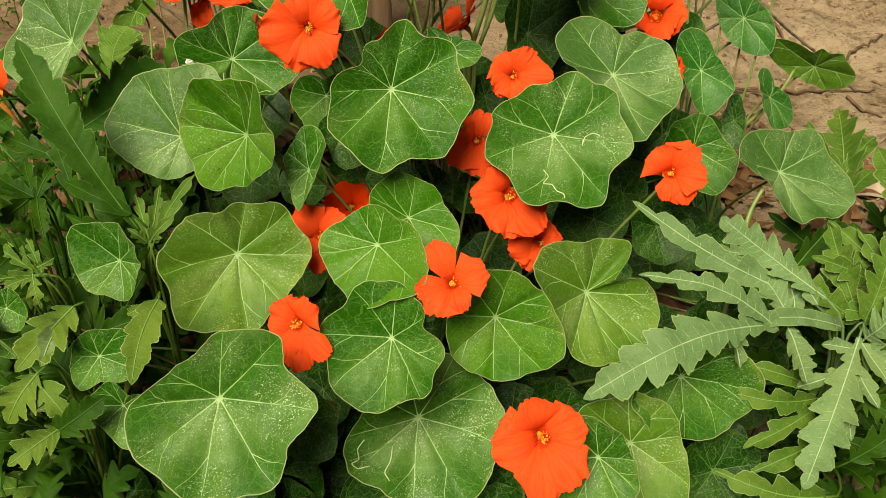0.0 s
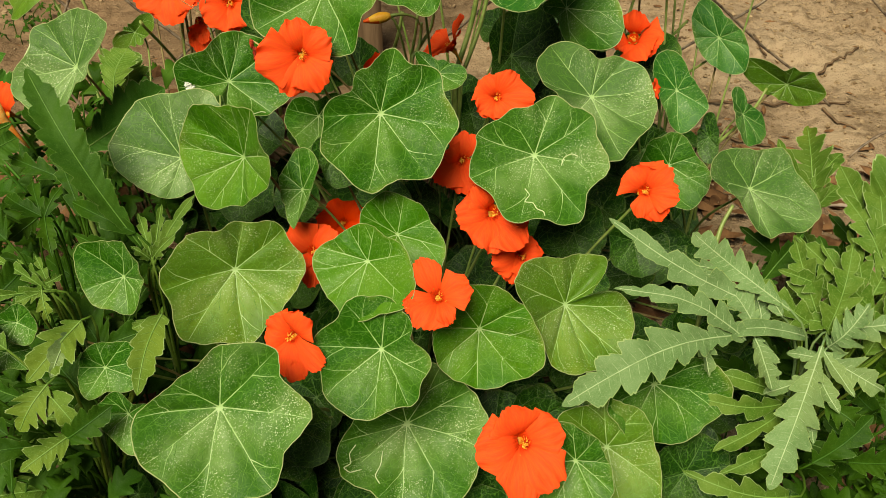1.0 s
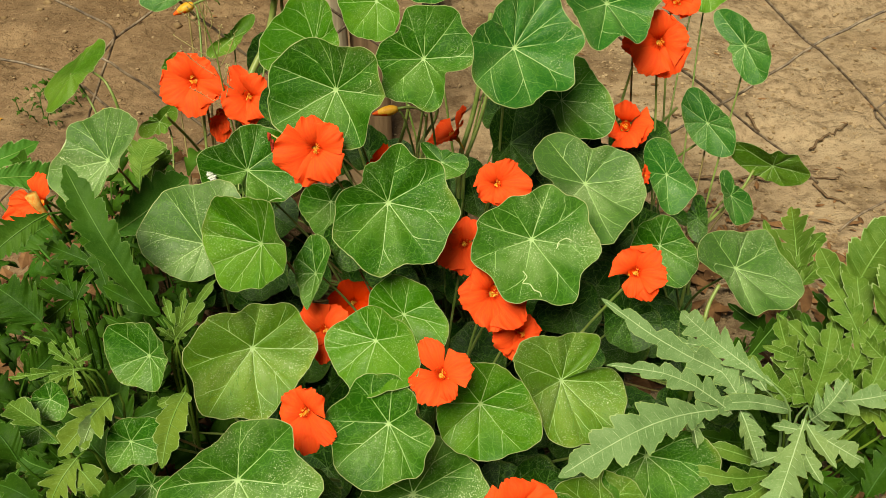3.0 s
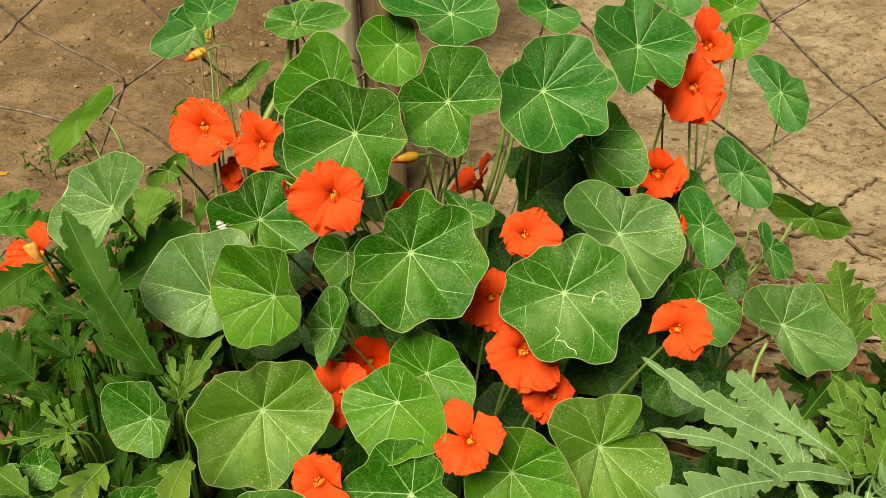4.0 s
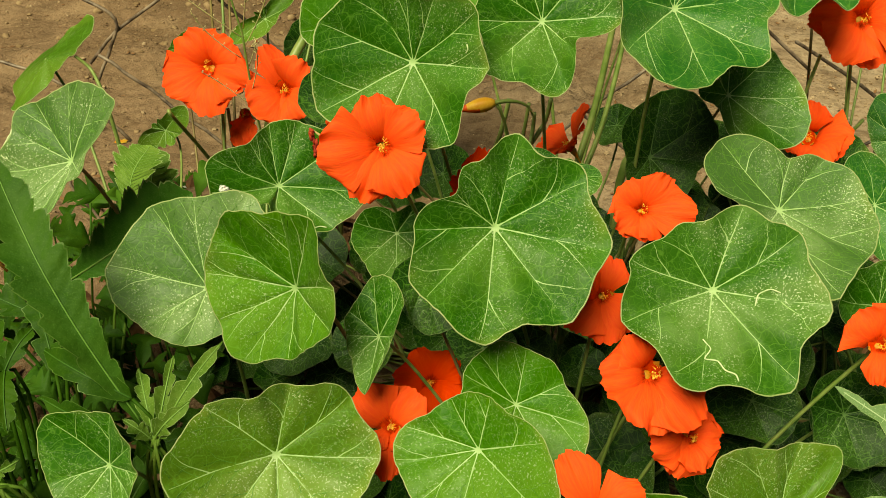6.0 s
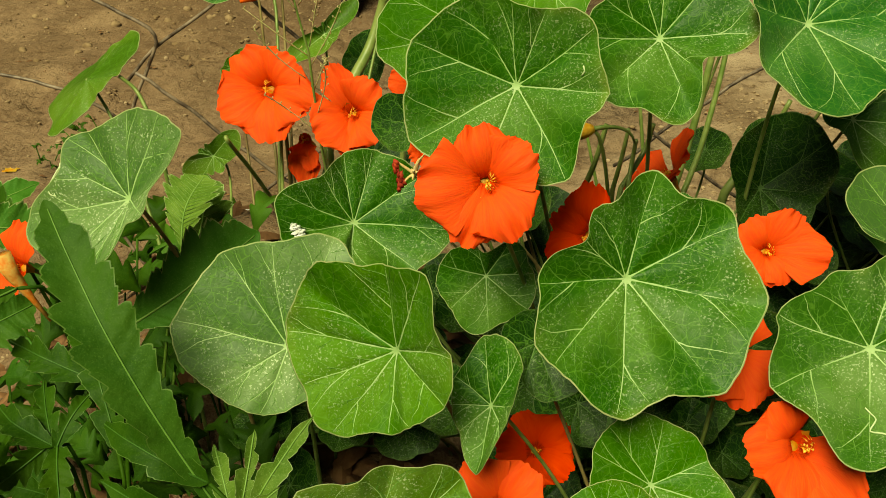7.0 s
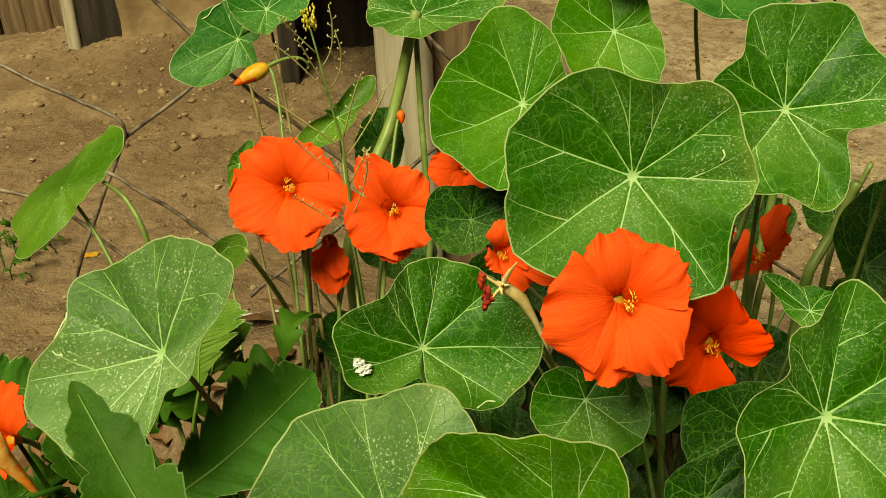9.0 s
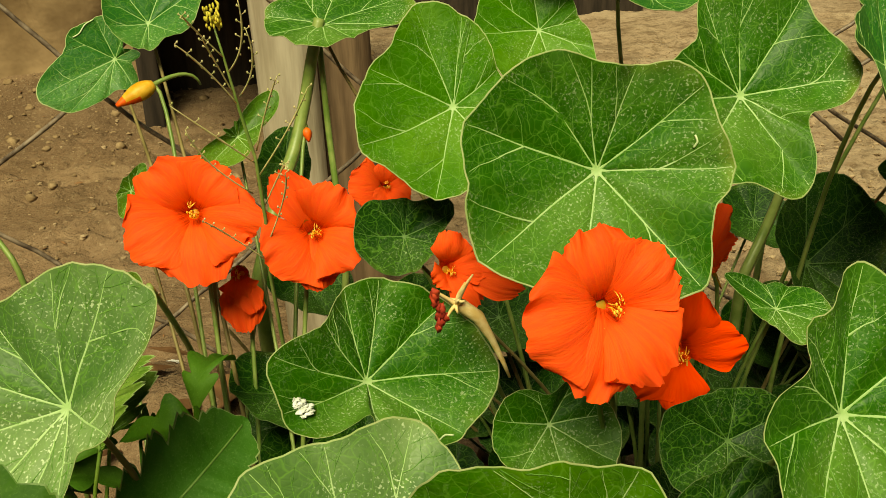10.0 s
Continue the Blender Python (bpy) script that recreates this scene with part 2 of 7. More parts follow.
def soil_material():
    m = Mat("dry_soil", 0.95, 0.15)
    big, mid, fine = m.noise(2.2, 5), m.noise(14, 5, 0.65), m.noise(120, 4, 0.7)
    k = m.n.new("ShaderNodeSeparateXYZ")
    m.l.new(m.tc.outputs["Object"], k.inputs[0])
    sandy = m.ramp(m.times(k.outputs[0], m.times(big, 1.2), "ADD"), 0.35, 1.10)
    loam = m.mix(m.ramp(big, 0.38, 0.62), (0.160, 0.096, 0.054), (0.228, 0.143, 0.086))
    sand = m.mix(m.ramp(big, 0.38, 0.62), (0.270, 0.184, 0.116), (0.355, 0.254, 0.170))
    c = m.mix(sandy, loam, sand)
    c = m.mix(m.ramp(mid, 0.47, 0.68, 0.0, 0.70), c, (0.125, 0.076, 0.042))
    c = m.mix(m.ramp(m.noise(42, 4, 0.65), 0.50, 0.66, 0.0, 0.65), c, (0.115, 0.068, 0.037))
    c = m.mix(m.ramp(m.noise(5.5, 4, 0.6), 0.50, 0.66, 0.0, 0.6), c, m.mix(sandy, (0.300, 0.196, 0.118), (0.44, 0.33, 0.225)))
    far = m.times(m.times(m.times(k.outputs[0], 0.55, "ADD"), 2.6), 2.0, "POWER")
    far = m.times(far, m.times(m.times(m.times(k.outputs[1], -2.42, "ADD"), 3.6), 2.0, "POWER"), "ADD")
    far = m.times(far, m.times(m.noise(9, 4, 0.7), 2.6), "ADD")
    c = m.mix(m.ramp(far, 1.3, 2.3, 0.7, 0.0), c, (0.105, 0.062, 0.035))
    c = m.mix(m.ramp(fine, 0.52, 0.75, 0, 0.42), c, (0.40, 0.30, 0.195))
    c = m.mix(m.ramp(m.cells(95), 0.06, 0.17, 0.7, 0.0), c, (0.20, 0.120, 0.068))
    grain = m.noise(260, 3, 0.75)
    c = m.mix(m.ramp(grain, 0.55, 0.72, 0.0, 0.32), c, (0.40, 0.30, 0.195))
    c = m.mix(m.ramp(grain, 0.42, 0.28, 0.0, 0.42), c, (0.12, 0.072, 0.040))
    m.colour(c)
    h = m.times(m.times(mid, 1.0), m.times(fine, 0.5), "ADD")
    h = m.times(h, m.times(m.ramp(m.noise(34, 4, 0.6), 0.36, 0.60), 0.35), "ADD")
    m.bump(m.times(h, m.times(m.noise(380, 3, 0.7), 0.25), "ADD"), 0.8, 0.010)
    return m.m


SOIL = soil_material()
CLOD = plain("soil_clod", (0.17, 0.108, 0.058), (0.30, 0.205, 0.118), 40, 0.95, 0.1, 0.8, 0.003)
WIRE = plain("rusty_wire", (0.055, 0.034, 0.024), (0.27, 0.200, 0.145), 90, 0.5, 0.5, 0.5, 0.0006)
BLEACHED = plain("weathered_wood", (0.2610, 0.2088, 0.1479), (0.4524, 0.3828, 0.2958), 9, 0.85, 0.2, 0.7, 0.004, 0, (5.2200, 5.2200, 0.6090))
BROWN_WOOD = plain("brown_wood", (0.0870, 0.0522, 0.0305), (0.1914, 0.1218, 0.0740), 9, 0.9, 0.2, 0.8, 0.005, 0, (5.2200, 5.2200, 0.5220))
RECESS_ROOF = plain("recess_roof_dark", (0.016, 0.010, 0.007), (0.055, 0.034, 0.021), 9, 0.9, 0.2, 0.9, 0.006, 0, (6, 6, 0.6))
MUD = plain("mud_wall", (0.17, 0.108, 0.058), (0.29, 0.195, 0.112), 7, 0.95, 0.1, 0.9, 0.012)
# black of the leaning board; elsewhere it stands for shade in the recess
BOARD_AND_SHADE = plain("sooty_board", (0.018, 0.013, 0.010), (0.045, 0.032, 0.024), 8, 0.9, 0.2, 0.5, 0.004, 0, (6, 6, 0.6))
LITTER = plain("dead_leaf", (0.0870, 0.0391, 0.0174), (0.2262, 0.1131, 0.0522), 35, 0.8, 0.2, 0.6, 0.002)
ASH_LEAF = plain("grey_dead_leaf", (0.36, 0.26, 0.20), (0.50, 0.40, 0.32), 35, 0.8, 0.2, 0.6, 0.002)
SCRAP = plain("white_plastic", (0.62, 0.58, 0.54), (0.78, 0.75, 0.72), 40, 0.45, 0.4, 0.3, 0.002)
DROPPING = plain("white_dropping", (0.80, 0.80, 0.78), (0.55, 0.58, 0.52), 260, 0.8, 0.2, 0.7, 0.001)
BUD_YELLOW = plain("yellow_bud", (0.58, 0.26, 0.02), (0.70, 0.42, 0.06), 120, 0.5, 0.3)
BUD_TIP = plain("red_bud_tip", (0.62, 0.045, 0.01), (0.74, 0.13, 0.015), 120, 0.5, 0.3)
DRY = plain("dry_tissue", (0.62, 0.42, 0.16), (0.76, 0.60, 0.32), 160, 0.7, 0.2, 0.4, 0.001)
SPENT_PETAL = plain("spent_orange_petal", (0.72, 0.20, 0.03), (0.74, 0.46, 0.13), 220, 0.6, 0.2, 0.4, 0.001, 0.2)
WINE = plain("withered_red", (0.26, 0.02, 0.015), (0.45, 0.05, 0.02), 200, 0.7, 0.2, 0.4, 0.001)


# ---- building blocks ----
def mesh_of(name, verts, faces, mats, slots=None, smooth=True, uvs=None):
    me = bpy.data.meshes.new(name)
    me.from_pydata([tuple(v) for v in verts], [], faces)
    for m in mats:
        me.materials.append(m)
    if slots is not None:
        me.polygons.foreach_set("material_index", slots)
    if smooth:
        me.polygons.foreach_set("use_smooth", [True] * len(me.polygons))
    if uvs is not None:
        layer = me.uv_layers.new(name="UVMap")
        for loop in me.loops:
            layer.data[loop.index].uv = uvs[loop.vertex_index]
    me.update()
    return me


def spot(ob):
    """Where an unturned object stands in the world."""
    return spot(ob.parent) + ob.location if ob.parent else ob.location.copy()


def part(name, me, parent, place, label=""):
    ob = new(name, me)
    ob.parent = parent
    ob.location = Vector(place) - spot(parent)
    return tagged(ob, label)


def thing(name, place, label, category, group="", me=None):
    ob = new(name, me)
    ob.location = place
    return tagged(ob, label, category, group)


def axes(n):
    """Two directions across n: level, and up the slope."""
    n = Vector(n).normalized()
    u = Vector((0, 0, 1)).cross(n)
    u = u.normalized() if u.length > 0.02 else Vector((1, 0, 0))
    return u, n.cross(u), n


def tube(points, radii, sides=7):
    """Verts and faces of a bent round rod."""
    pts = [Vector(p) for p in points]
    verts, faces = [], []
    side = None
    for i, p in enumerate(pts):
        along = (pts[min(i + 1, len(pts) - 1)] - pts[max(i - 1, 0)]).normalized()
        if side is None:
            side = along.orthogonal().normalized()
        side = (side - along * side.dot(along)).normalized()
        other = along.cross(side)
        r = radii[i] if hasattr(radii, "__len__") else radii
        for k in range(sides):
            a = 2 * math.pi * k / sides
            verts.append(p + (side * math.cos(a) + other * math.sin(a)) * r)
    for i in range(len(pts) - 1):
        for k in range(sides):
            a, b = i * sides + k, i * sides + (k + 1) % sides
            faces.append((a, b, b + sides, a + sides))
    faces.append(tuple(range(sides))[::-1])
    faces.append(tuple(range(len(verts) - sides, len(verts))))
    return verts, faces


def bend(a, b, c, d, n=12):
    """Points along a cubic curve."""
    a, b, c, d = (Vector(p) for p in (a, b, c, d))
    return [a * (1 - t) ** 3 + b * 3 * t * (1 - t) ** 2 + c * 3 * t * t * (1 - t) + d * t ** 3 for t in (i / (n - 1) for i in range(n))]


def merge(pieces):
    verts, faces = [], []
    for v, f in pieces:
        k = len(verts)
        verts += v
        faces += [tuple(i + k for i in q) for q in f]
    return verts, faces


def blob(c, r, rng, rings=5, sides=7, rough=0.25):
    """A lump: a squashed ball with an uneven skin."""
    c, verts, faces = Vector(c), [], []
    r = r if hasattr(r, "__len__") else (r, r, r)
    verts.append(c + Vector((0, 0, r[2])))
    for i in range(1, rings):
        a = math.pi * i / rings
        for k in range(sides):
            b = 2 * math.pi * k / sides + 0.4 * i
            j = 1 + rng.uniform(-rough, rough)
            verts.append(c + Vector((r[0] * j * math.sin(a) * math.cos(b), r[1] * j * math.sin(a) * math.sin(b), r[2] * j * math.cos(a))))
    verts.append(c - Vector((0, 0, r[2])))
    for k in range(sides):
        faces.append((0, 1 + k, 1 + (k + 1) % sides))
        last = 1 + (rings - 2) * sides
        faces.append((len(verts) - 1, last + (k + 1) % sides, last + k))
    for i in range(rings - 2):
        for k in range(sides):
            a, b = 1 + i * sides + k, 1 + i * sides + (k + 1) % sides
            faces.append((a, a + sides, b + sides, b))
    return verts, faces


# ---- ground ----
def ground_height(x, y):
    v = Vector((x, y, 0.0))
    rough = min(1.0, max(0.15, 0.55 + 1.5 * noise.noise(v * 3.1 + Vector((4, 2, 0)))))
    h = 0.030 * noise.noise(v * 1.7) + 0.014 * noise.noise(v * 7.0) + rough * (0.010 * noise.noise(v * 21.0) + 0.009 * noise.noise(v * 47.0) + 0.008 * noise.noise(v * 95.0))
    h += 0.19 * math.exp(-((x + 0.30) ** 2 + (y - 0.93) ** 2) / 0.035) + 0.05 * math.exp(-((x - 0.42) ** 2 + (y - 0.86) ** 2) / 0.04)
    h += 0.16 * math.exp(-((x + 0.45) ** 2 / 0.35 + (y - 2.75) ** 2 / 0.10))
    return h * min(1.0, 6.0 / (1.0 + abs(y) + abs(x)))


def stops(lo, hi, step, far):
    inner = [lo + step * i for i in range(int((hi - lo) / step) + 1)]
    out, d = [], step
    while d < far:
        d *= 1.5
        out.append(d)
    return [lo - d for d in reversed(out)] + inner + [inner[-1] + d for d in out]


def build_ground():
    xs, ys = stops(-1.6, 1.4, 0.0085, 400), stops(0.3, 3.1, 0.0085, 400)
    verts = [(x, y, ground_height(x, y)) for y in ys for x in xs]
    w = len(xs)
    faces = [(j * w + i, j * w + i + 1, (j + 1) * w + i + 1, (j + 1) * w + i) for j in range(len(ys) - 1) for i in range(w - 1)]
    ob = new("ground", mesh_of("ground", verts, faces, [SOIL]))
    tagged(ob, "dry sandy brown soil, crumbly and uneven", "ground", kind="structure")


build_ground()

rng = random.Random(5)
lumps = []
for i in range(5200):
    x, y = rng.uniform(-1.6, 1.6), 0.35 + 2.6 * rng.random() ** 0.8
    if noise.noise(Vector((x * 3.1 + 4, y * 3.1 + 2, 0.0))) < rng.uniform(-0.35, 0.25):
        continue
    s = 0.0014 + 0.0042 * rng.random() ** 5
    lumps.append(blob((x, y, ground_height(x, y) + s * 0.1), (s, s * rng.uniform(0.7, 1.4), s * 0.6), rng, 5, 8, 0.42))
for i in range(600):
    x, y = rng.gauss(-0.6, 0.40), rng.gauss(2.5, 0.25)
    s = 0.002 + 0.011 * rng.random() ** 4
    lumps.append(blob((x, y, ground_height(x, y)), (s, s * rng.uniform(0.7, 1.2), s * 0.75), rng, 6, 9, 0.32))
tagged(new("soil_crumbs", mesh_of("soil_crumbs", *merge(lumps), [CLOD])), "loose crumbs and clods of brown earth", "soil", kind="stuff")


grit = []
r = random.Random(14)
SAND_CLOD = plain("sandy_clod", (0.19, 0.125, 0.072), (0.42, 0.305, 0.195), 60, 0.95, 0.1, 0.8, 0.002)
for i in range(5200):
    x, y = r.uniform(-1.5, 1.3), 0.62 + 2.2 * r.random() ** 1.3
    if x < 0.2 and r.random() < 0.5:
        continue
    s = 0.0014 + 0.0050 * r.random() ** 4
    grit.append(blob((x, y, ground_height(x, y) + s * 0.3), (s, s * r.uniform(0.7, 1.3), s * 0.7), r, 3, 5, 0.3))
for i in range(4200):
    x, y = r.uniform(0.18, 1.15), 0.72 + 1.15 * r.random() ** 1.2
    s = 0.0012 + 0.0042 * r.random() ** 3
    grit.append(blob((x, y, ground_height(x, y) + s * 0.25), (s, s * r.uniform(0.7, 1.3), s * 0.7), r, 3, 5, 0.35))
tagged(new("sand_grit", mesh_of("sand_grit", *merge(grit), [SAND_CLOD], smooth=False)), "pale sandy grit and small crumbs on the soil", "soil", kind="stuff")


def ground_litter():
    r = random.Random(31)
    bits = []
    # litter whose dark brown also deepens the soil where the clump's shade falls
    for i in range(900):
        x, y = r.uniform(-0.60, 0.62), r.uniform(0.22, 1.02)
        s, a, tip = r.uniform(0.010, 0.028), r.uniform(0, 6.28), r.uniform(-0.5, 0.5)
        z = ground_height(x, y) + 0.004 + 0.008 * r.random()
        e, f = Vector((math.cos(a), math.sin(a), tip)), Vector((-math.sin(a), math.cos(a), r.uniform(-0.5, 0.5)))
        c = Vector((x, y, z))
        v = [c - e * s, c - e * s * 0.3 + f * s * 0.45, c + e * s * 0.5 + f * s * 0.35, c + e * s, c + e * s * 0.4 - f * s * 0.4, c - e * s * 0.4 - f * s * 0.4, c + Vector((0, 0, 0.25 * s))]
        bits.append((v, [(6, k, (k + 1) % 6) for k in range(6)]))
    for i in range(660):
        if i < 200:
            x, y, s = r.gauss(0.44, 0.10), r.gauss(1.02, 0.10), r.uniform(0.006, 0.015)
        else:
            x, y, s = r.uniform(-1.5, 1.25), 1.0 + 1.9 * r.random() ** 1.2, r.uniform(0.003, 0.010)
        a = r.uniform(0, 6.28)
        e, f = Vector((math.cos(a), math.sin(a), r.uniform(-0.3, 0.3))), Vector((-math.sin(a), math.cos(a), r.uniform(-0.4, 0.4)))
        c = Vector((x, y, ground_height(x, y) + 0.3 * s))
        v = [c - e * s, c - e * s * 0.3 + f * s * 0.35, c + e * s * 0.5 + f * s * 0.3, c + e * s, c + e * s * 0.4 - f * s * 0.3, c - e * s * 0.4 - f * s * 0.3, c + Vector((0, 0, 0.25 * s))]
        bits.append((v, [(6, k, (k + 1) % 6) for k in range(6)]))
    tagged(new("leaf_litter", mesh_of("leaf_litter", *merge(bits), [LITTER], smooth=False)), "brown leaf litter and flakes, also darkening the shaded soil under the clump", "litter", kind="stuff")


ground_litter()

# ---- chain-link fence ----
FY = 1.05
fence = thing("chain_link_fence", (0.0, FY, 0.0), "old rusty chain-link wire fence, bent, on wooden posts", "fence")


def wire(points, r=0.0018):
    pts = []
    for i in range(len(points) - 1):
        a, b = points[i], points[i + 1]
        m = max(2, int(math.hypot(b[0] - a[0], b[1] - a[1]) / 0.012))
        for k in range(m):
            t = k / m
            pts.append(Vector((a[0] + (b[0] - a[0]) * t, 0.004 * math.sin(9 * (a[0] + a[1] + t)), a[1] + (b[1] - a[1]) * t)))
    pts.append(Vector((points[-1][0], 0.0, points[-1][1])))
    for i in range(1, len(pts) - 1):
        pts[i] = (pts[i - 1] + pts[i] * 2 + pts[i + 1]) / 4
    part("wire", mesh_of("wire", *tube(pts, r, 6), [WIRE]), fence, spot(fence))


for line in (
    [(-0.62, 0.335), (-0.535, 0.390), (-0.527, 0.402), (-0.515, 0.410), (-0.46, 0.452), (-0.42, 0.490)],
    [(-0.58, 0.455), (-0.528, 0.412), (-0.515, 0.394), (-0.44, 0.352), (-0.412, 0.338), (-0.408, 0.325), (-0.420, 0.306), (-0.440, 0.270), (-0.465, 0.222), (-0.50, 0.15), (-0.46, 0.08)],
    [(-0.445, 0.287), (-0.415, 0.319), (-0.361, 0.353), (-0.325, 0.380), (-0.31, 0.40), (-0.25, 0.45)],
    [(-0.60, 0.300), (-0.567, 0.294), (-0.509, 0.280), (-0.475, 0.262), (-0.44, 0.225), (-0.42, 0.20)],
    [(-0.435, 0.296), (-0.40, 0.268), (-0.349, 0.222), (-0.31, 0.19), (-0.26, 0.145), (-0.30, 0.07)],
    [(-0.44, 0.50), (-0.377, 0.435), (-0.348, 0.402), (-0.322, 0.367), (-0.274, 0.323), (-0.235, 0.285), (-0.20, 0.25)],
    [(-0.23, 0.46), (-0.165, 0.390), (-0.147, 0.370), (-0.10, 0.33), (-0.05, 0.29)],
    [(-0.33, 0.17), (-0.29, 0.20), (-0.24, 0.235), (-0.17, 0.29), (-0.12, 0.33), (-0.06, 0.38)],
    [(0.30, 0.50), (0.345, 0.435), (0.378, 0.398), (0.43, 0.352), (0.480, 0.308), (0.497, 0.300), (0.56, 0.245), (0.62, 0.19)],
    [(0.27, 0.335), (0.33, 0.370), (0.372, 0.394), (0.383, 0.404), (0.425, 0.427), (0.50, 0.48)],
    [(0.60, 0.365), (0.54, 0.335), (0.49, 0.306), (0.478, 0.296), (0.43, 0.257), (0.391, 0.229), (0.322, 0.182), (0.26, 0.15), (0.20, 0.10)],
    [(0.26, 0.31), (0.323, 0.272), (0.354, 0.250), (0.434, 0.183), (0.49, 0.145), (0.54, 0.10)],
    [(0.05, 0.24), (0.11, 0.19), (0.17, 0.15), (0.24, 0.10)],
    [(0.02, 0.20), (0.09, 0.26), (0.16, 0.31), (0.24, 0.36), (0.30, 0.40)],
    [(0.10, 0.44), (0.17, 0.38), (0.22, 0.33), (0.28, 0.28)],
):
    wire(line)
# the mesh goes on past the clump on both sides
for side in (-1, 1):
    for i in range(5):
        x = side * (0.64 + 0.105 * i)
        wire([(x + 0.052 * (1 if (k + i) % 2 else -1), 0.02 + 0.095 * k) for k in range(7)])


def wood_post(x, y, wide, deep, high, mat, label, name="fence_post", parent=None, lean=0.0):
    r = random.Random(int(abs(x) * 1000))
    verts, faces, sides = [], [], 16
    zs = [-0.05 + (high + 0.05) * i / 14 for i in range(15)]
    for z in zs:
        for k in range(sides):
            a = 2 * math.pi * (k + 0.5) / sides
            q = 1 / max(abs(math.cos(a)), abs(math.sin(a))) ** 0.75
            j = 1 + 0.05 * noise.noise(Vector((math.cos(a) * 1.5, math.sin(a) * 1.5 + x * 9, z * 4)))
            verts.append(Vector((math.cos(a) * q * wide / 2 * j + lean * z, math.sin(a) * q * deep / 2 * j, z)))
    for i in range(len(zs) - 1):
        for k in range(sides):
            a, b = i * sides + k, i * sides + (k + 1) % sides
            faces.append((a, b, b + sides, a + sides))
    faces.append(tuple(range(len(verts) - sides, len(verts))))
    me = mesh_of(name, verts, faces, [mat])
    z = ground_height(x, y) - 0.01
    if parent:
        return part(name, me, parent, (x, y, 0), label)
    return thing(name, (x, y, z), label, "post", "wooden posts", me)


wood_post(-0.176, 1.352, 0.064, 0.060, 1.3, BLEACHED, "pale weathered wooden post standing behind the wire", "fence_post", None, -0.012)
wood_post(-0.112, 1.380, 0.062, 0.055, 1.3, BROWN_WOOD, "grey-brown cracked wooden post beside the pale one", "fence_post", None, -0.012)

# ---- behind the fence ----
for i in range(26):
    r = random.Random(40 + i)
    x = -3.0 + 0.079 * i + r.uniform(-0.012, 0.012)
    wood_post(x, 3.22 + r.uniform(-0.05, 0.05), r.uniform(0.055, 0.085), 0.06, r.uniform(0.9, 1.2), BROWN_WOOD, "rough upright wooden pole of a stockade", "wooden_pole", None, r.uniform(-0.04, 0.04))
wood_post(-0.968, 2.61, 0.032, 0.035, 1.1, BLEACHED, "pale weathered wooden post standing in soil", "wooden_post", None, 0.03)


def lumpy_box(name, lo, hi, mat, label, category, amp, seed, kind=""):
    bm = bmesh.new()
    bmesh.ops.create_cube(bm, size=1.0)
    bmesh.ops.subdivide_edges(bm, edges=bm.edges[:], cuts=22, use_grid_fill=True)
    size, mid = Vector(hi) - Vector(lo), (Vector(hi) + Vector(lo)) / 2
    for v in bm.verts:
        p = Vector((v.co.x * size.x, v.co.y * size.y, v.co.z * size.z))
        q = p + mid + Vector((seed, 0, 0))
        push = p.normalized() * amp
        v.co = p + push * (noise.noise(q * 2.2) + 0.5 * noise.noise(q * 6) + 0.25 * noise.noise(q * 17))
    me = bpy.data.meshes.new(name)
    bm.to_mesh(me)
    bm.free()
    me.materials.append(mat)
    me.polygons.foreach_set("use_smooth", [True] * len(me.polygons))
    ob = new(name, me)
    ob.location = mid
    return tagged(ob, label, category, kind=kind)


lumpy_box("mud_wall", (-0.86, 2.55, -0.1), (-0.36, 3.3, 1.3), MUD, "weathered brown mud wall behind the fence", "wall", 0.10, 3.0, "structure")
lumpy_box("sooty_board", (-0.945, 2.60, 0.02), (-0.845, 2.76, 0.80), BOARD_AND_SHADE, "black board leaning on the mud wall", "board", 0.04, 9.0)
# this wall's dark colour stands for the shade inside the shed
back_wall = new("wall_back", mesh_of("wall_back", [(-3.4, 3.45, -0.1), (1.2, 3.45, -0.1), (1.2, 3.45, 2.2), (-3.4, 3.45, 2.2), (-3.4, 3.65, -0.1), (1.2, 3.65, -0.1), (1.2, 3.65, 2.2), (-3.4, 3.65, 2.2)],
                                     [(0, 1, 2, 3), (5, 4, 7, 6), (3, 2, 6, 7), (1, 5, 6, 2), (4, 0, 3, 7)], [BOARD_AND_SHADE], smooth=False))
tagged(back_wall, "dark wall standing for the shaded shed interior", "wall", kind="structure")



def slab(lo, hi, seed):
    """A rough board with uneven faces, as verts and faces."""
    bm = bmesh.new()
    bmesh.ops.create_cube(bm, size=1.0)
    bmesh.ops.subdivide_edges(bm, edges=bm.edges[:], cuts=5, use_grid_fill=True)
    size, mid = Vector(hi) - Vector(lo), (Vector(hi) + Vector(lo)) / 2
    out = []
    for v in bm.verts:
        q = Vector((v.co.x * size.x, v.co.y * size.y, v.co.z * size.z)) + mid
        out.append(q + 0.012 * noise.noise_vector(q * 5 + Vector((seed, 0, 0))))
    bm.verts.index_update()
    faces = [tuple(v.index for v in f.verts) for f in bm.faces]
    bm.free()
    return out, faces


# added panels and an unseen roof that keep the recess dark
lean_to = thing("lean_to", (-0.19, 2.30, 0.0), "dark recess beside the mud wall, shaded by an added unseen roof", "shelter")
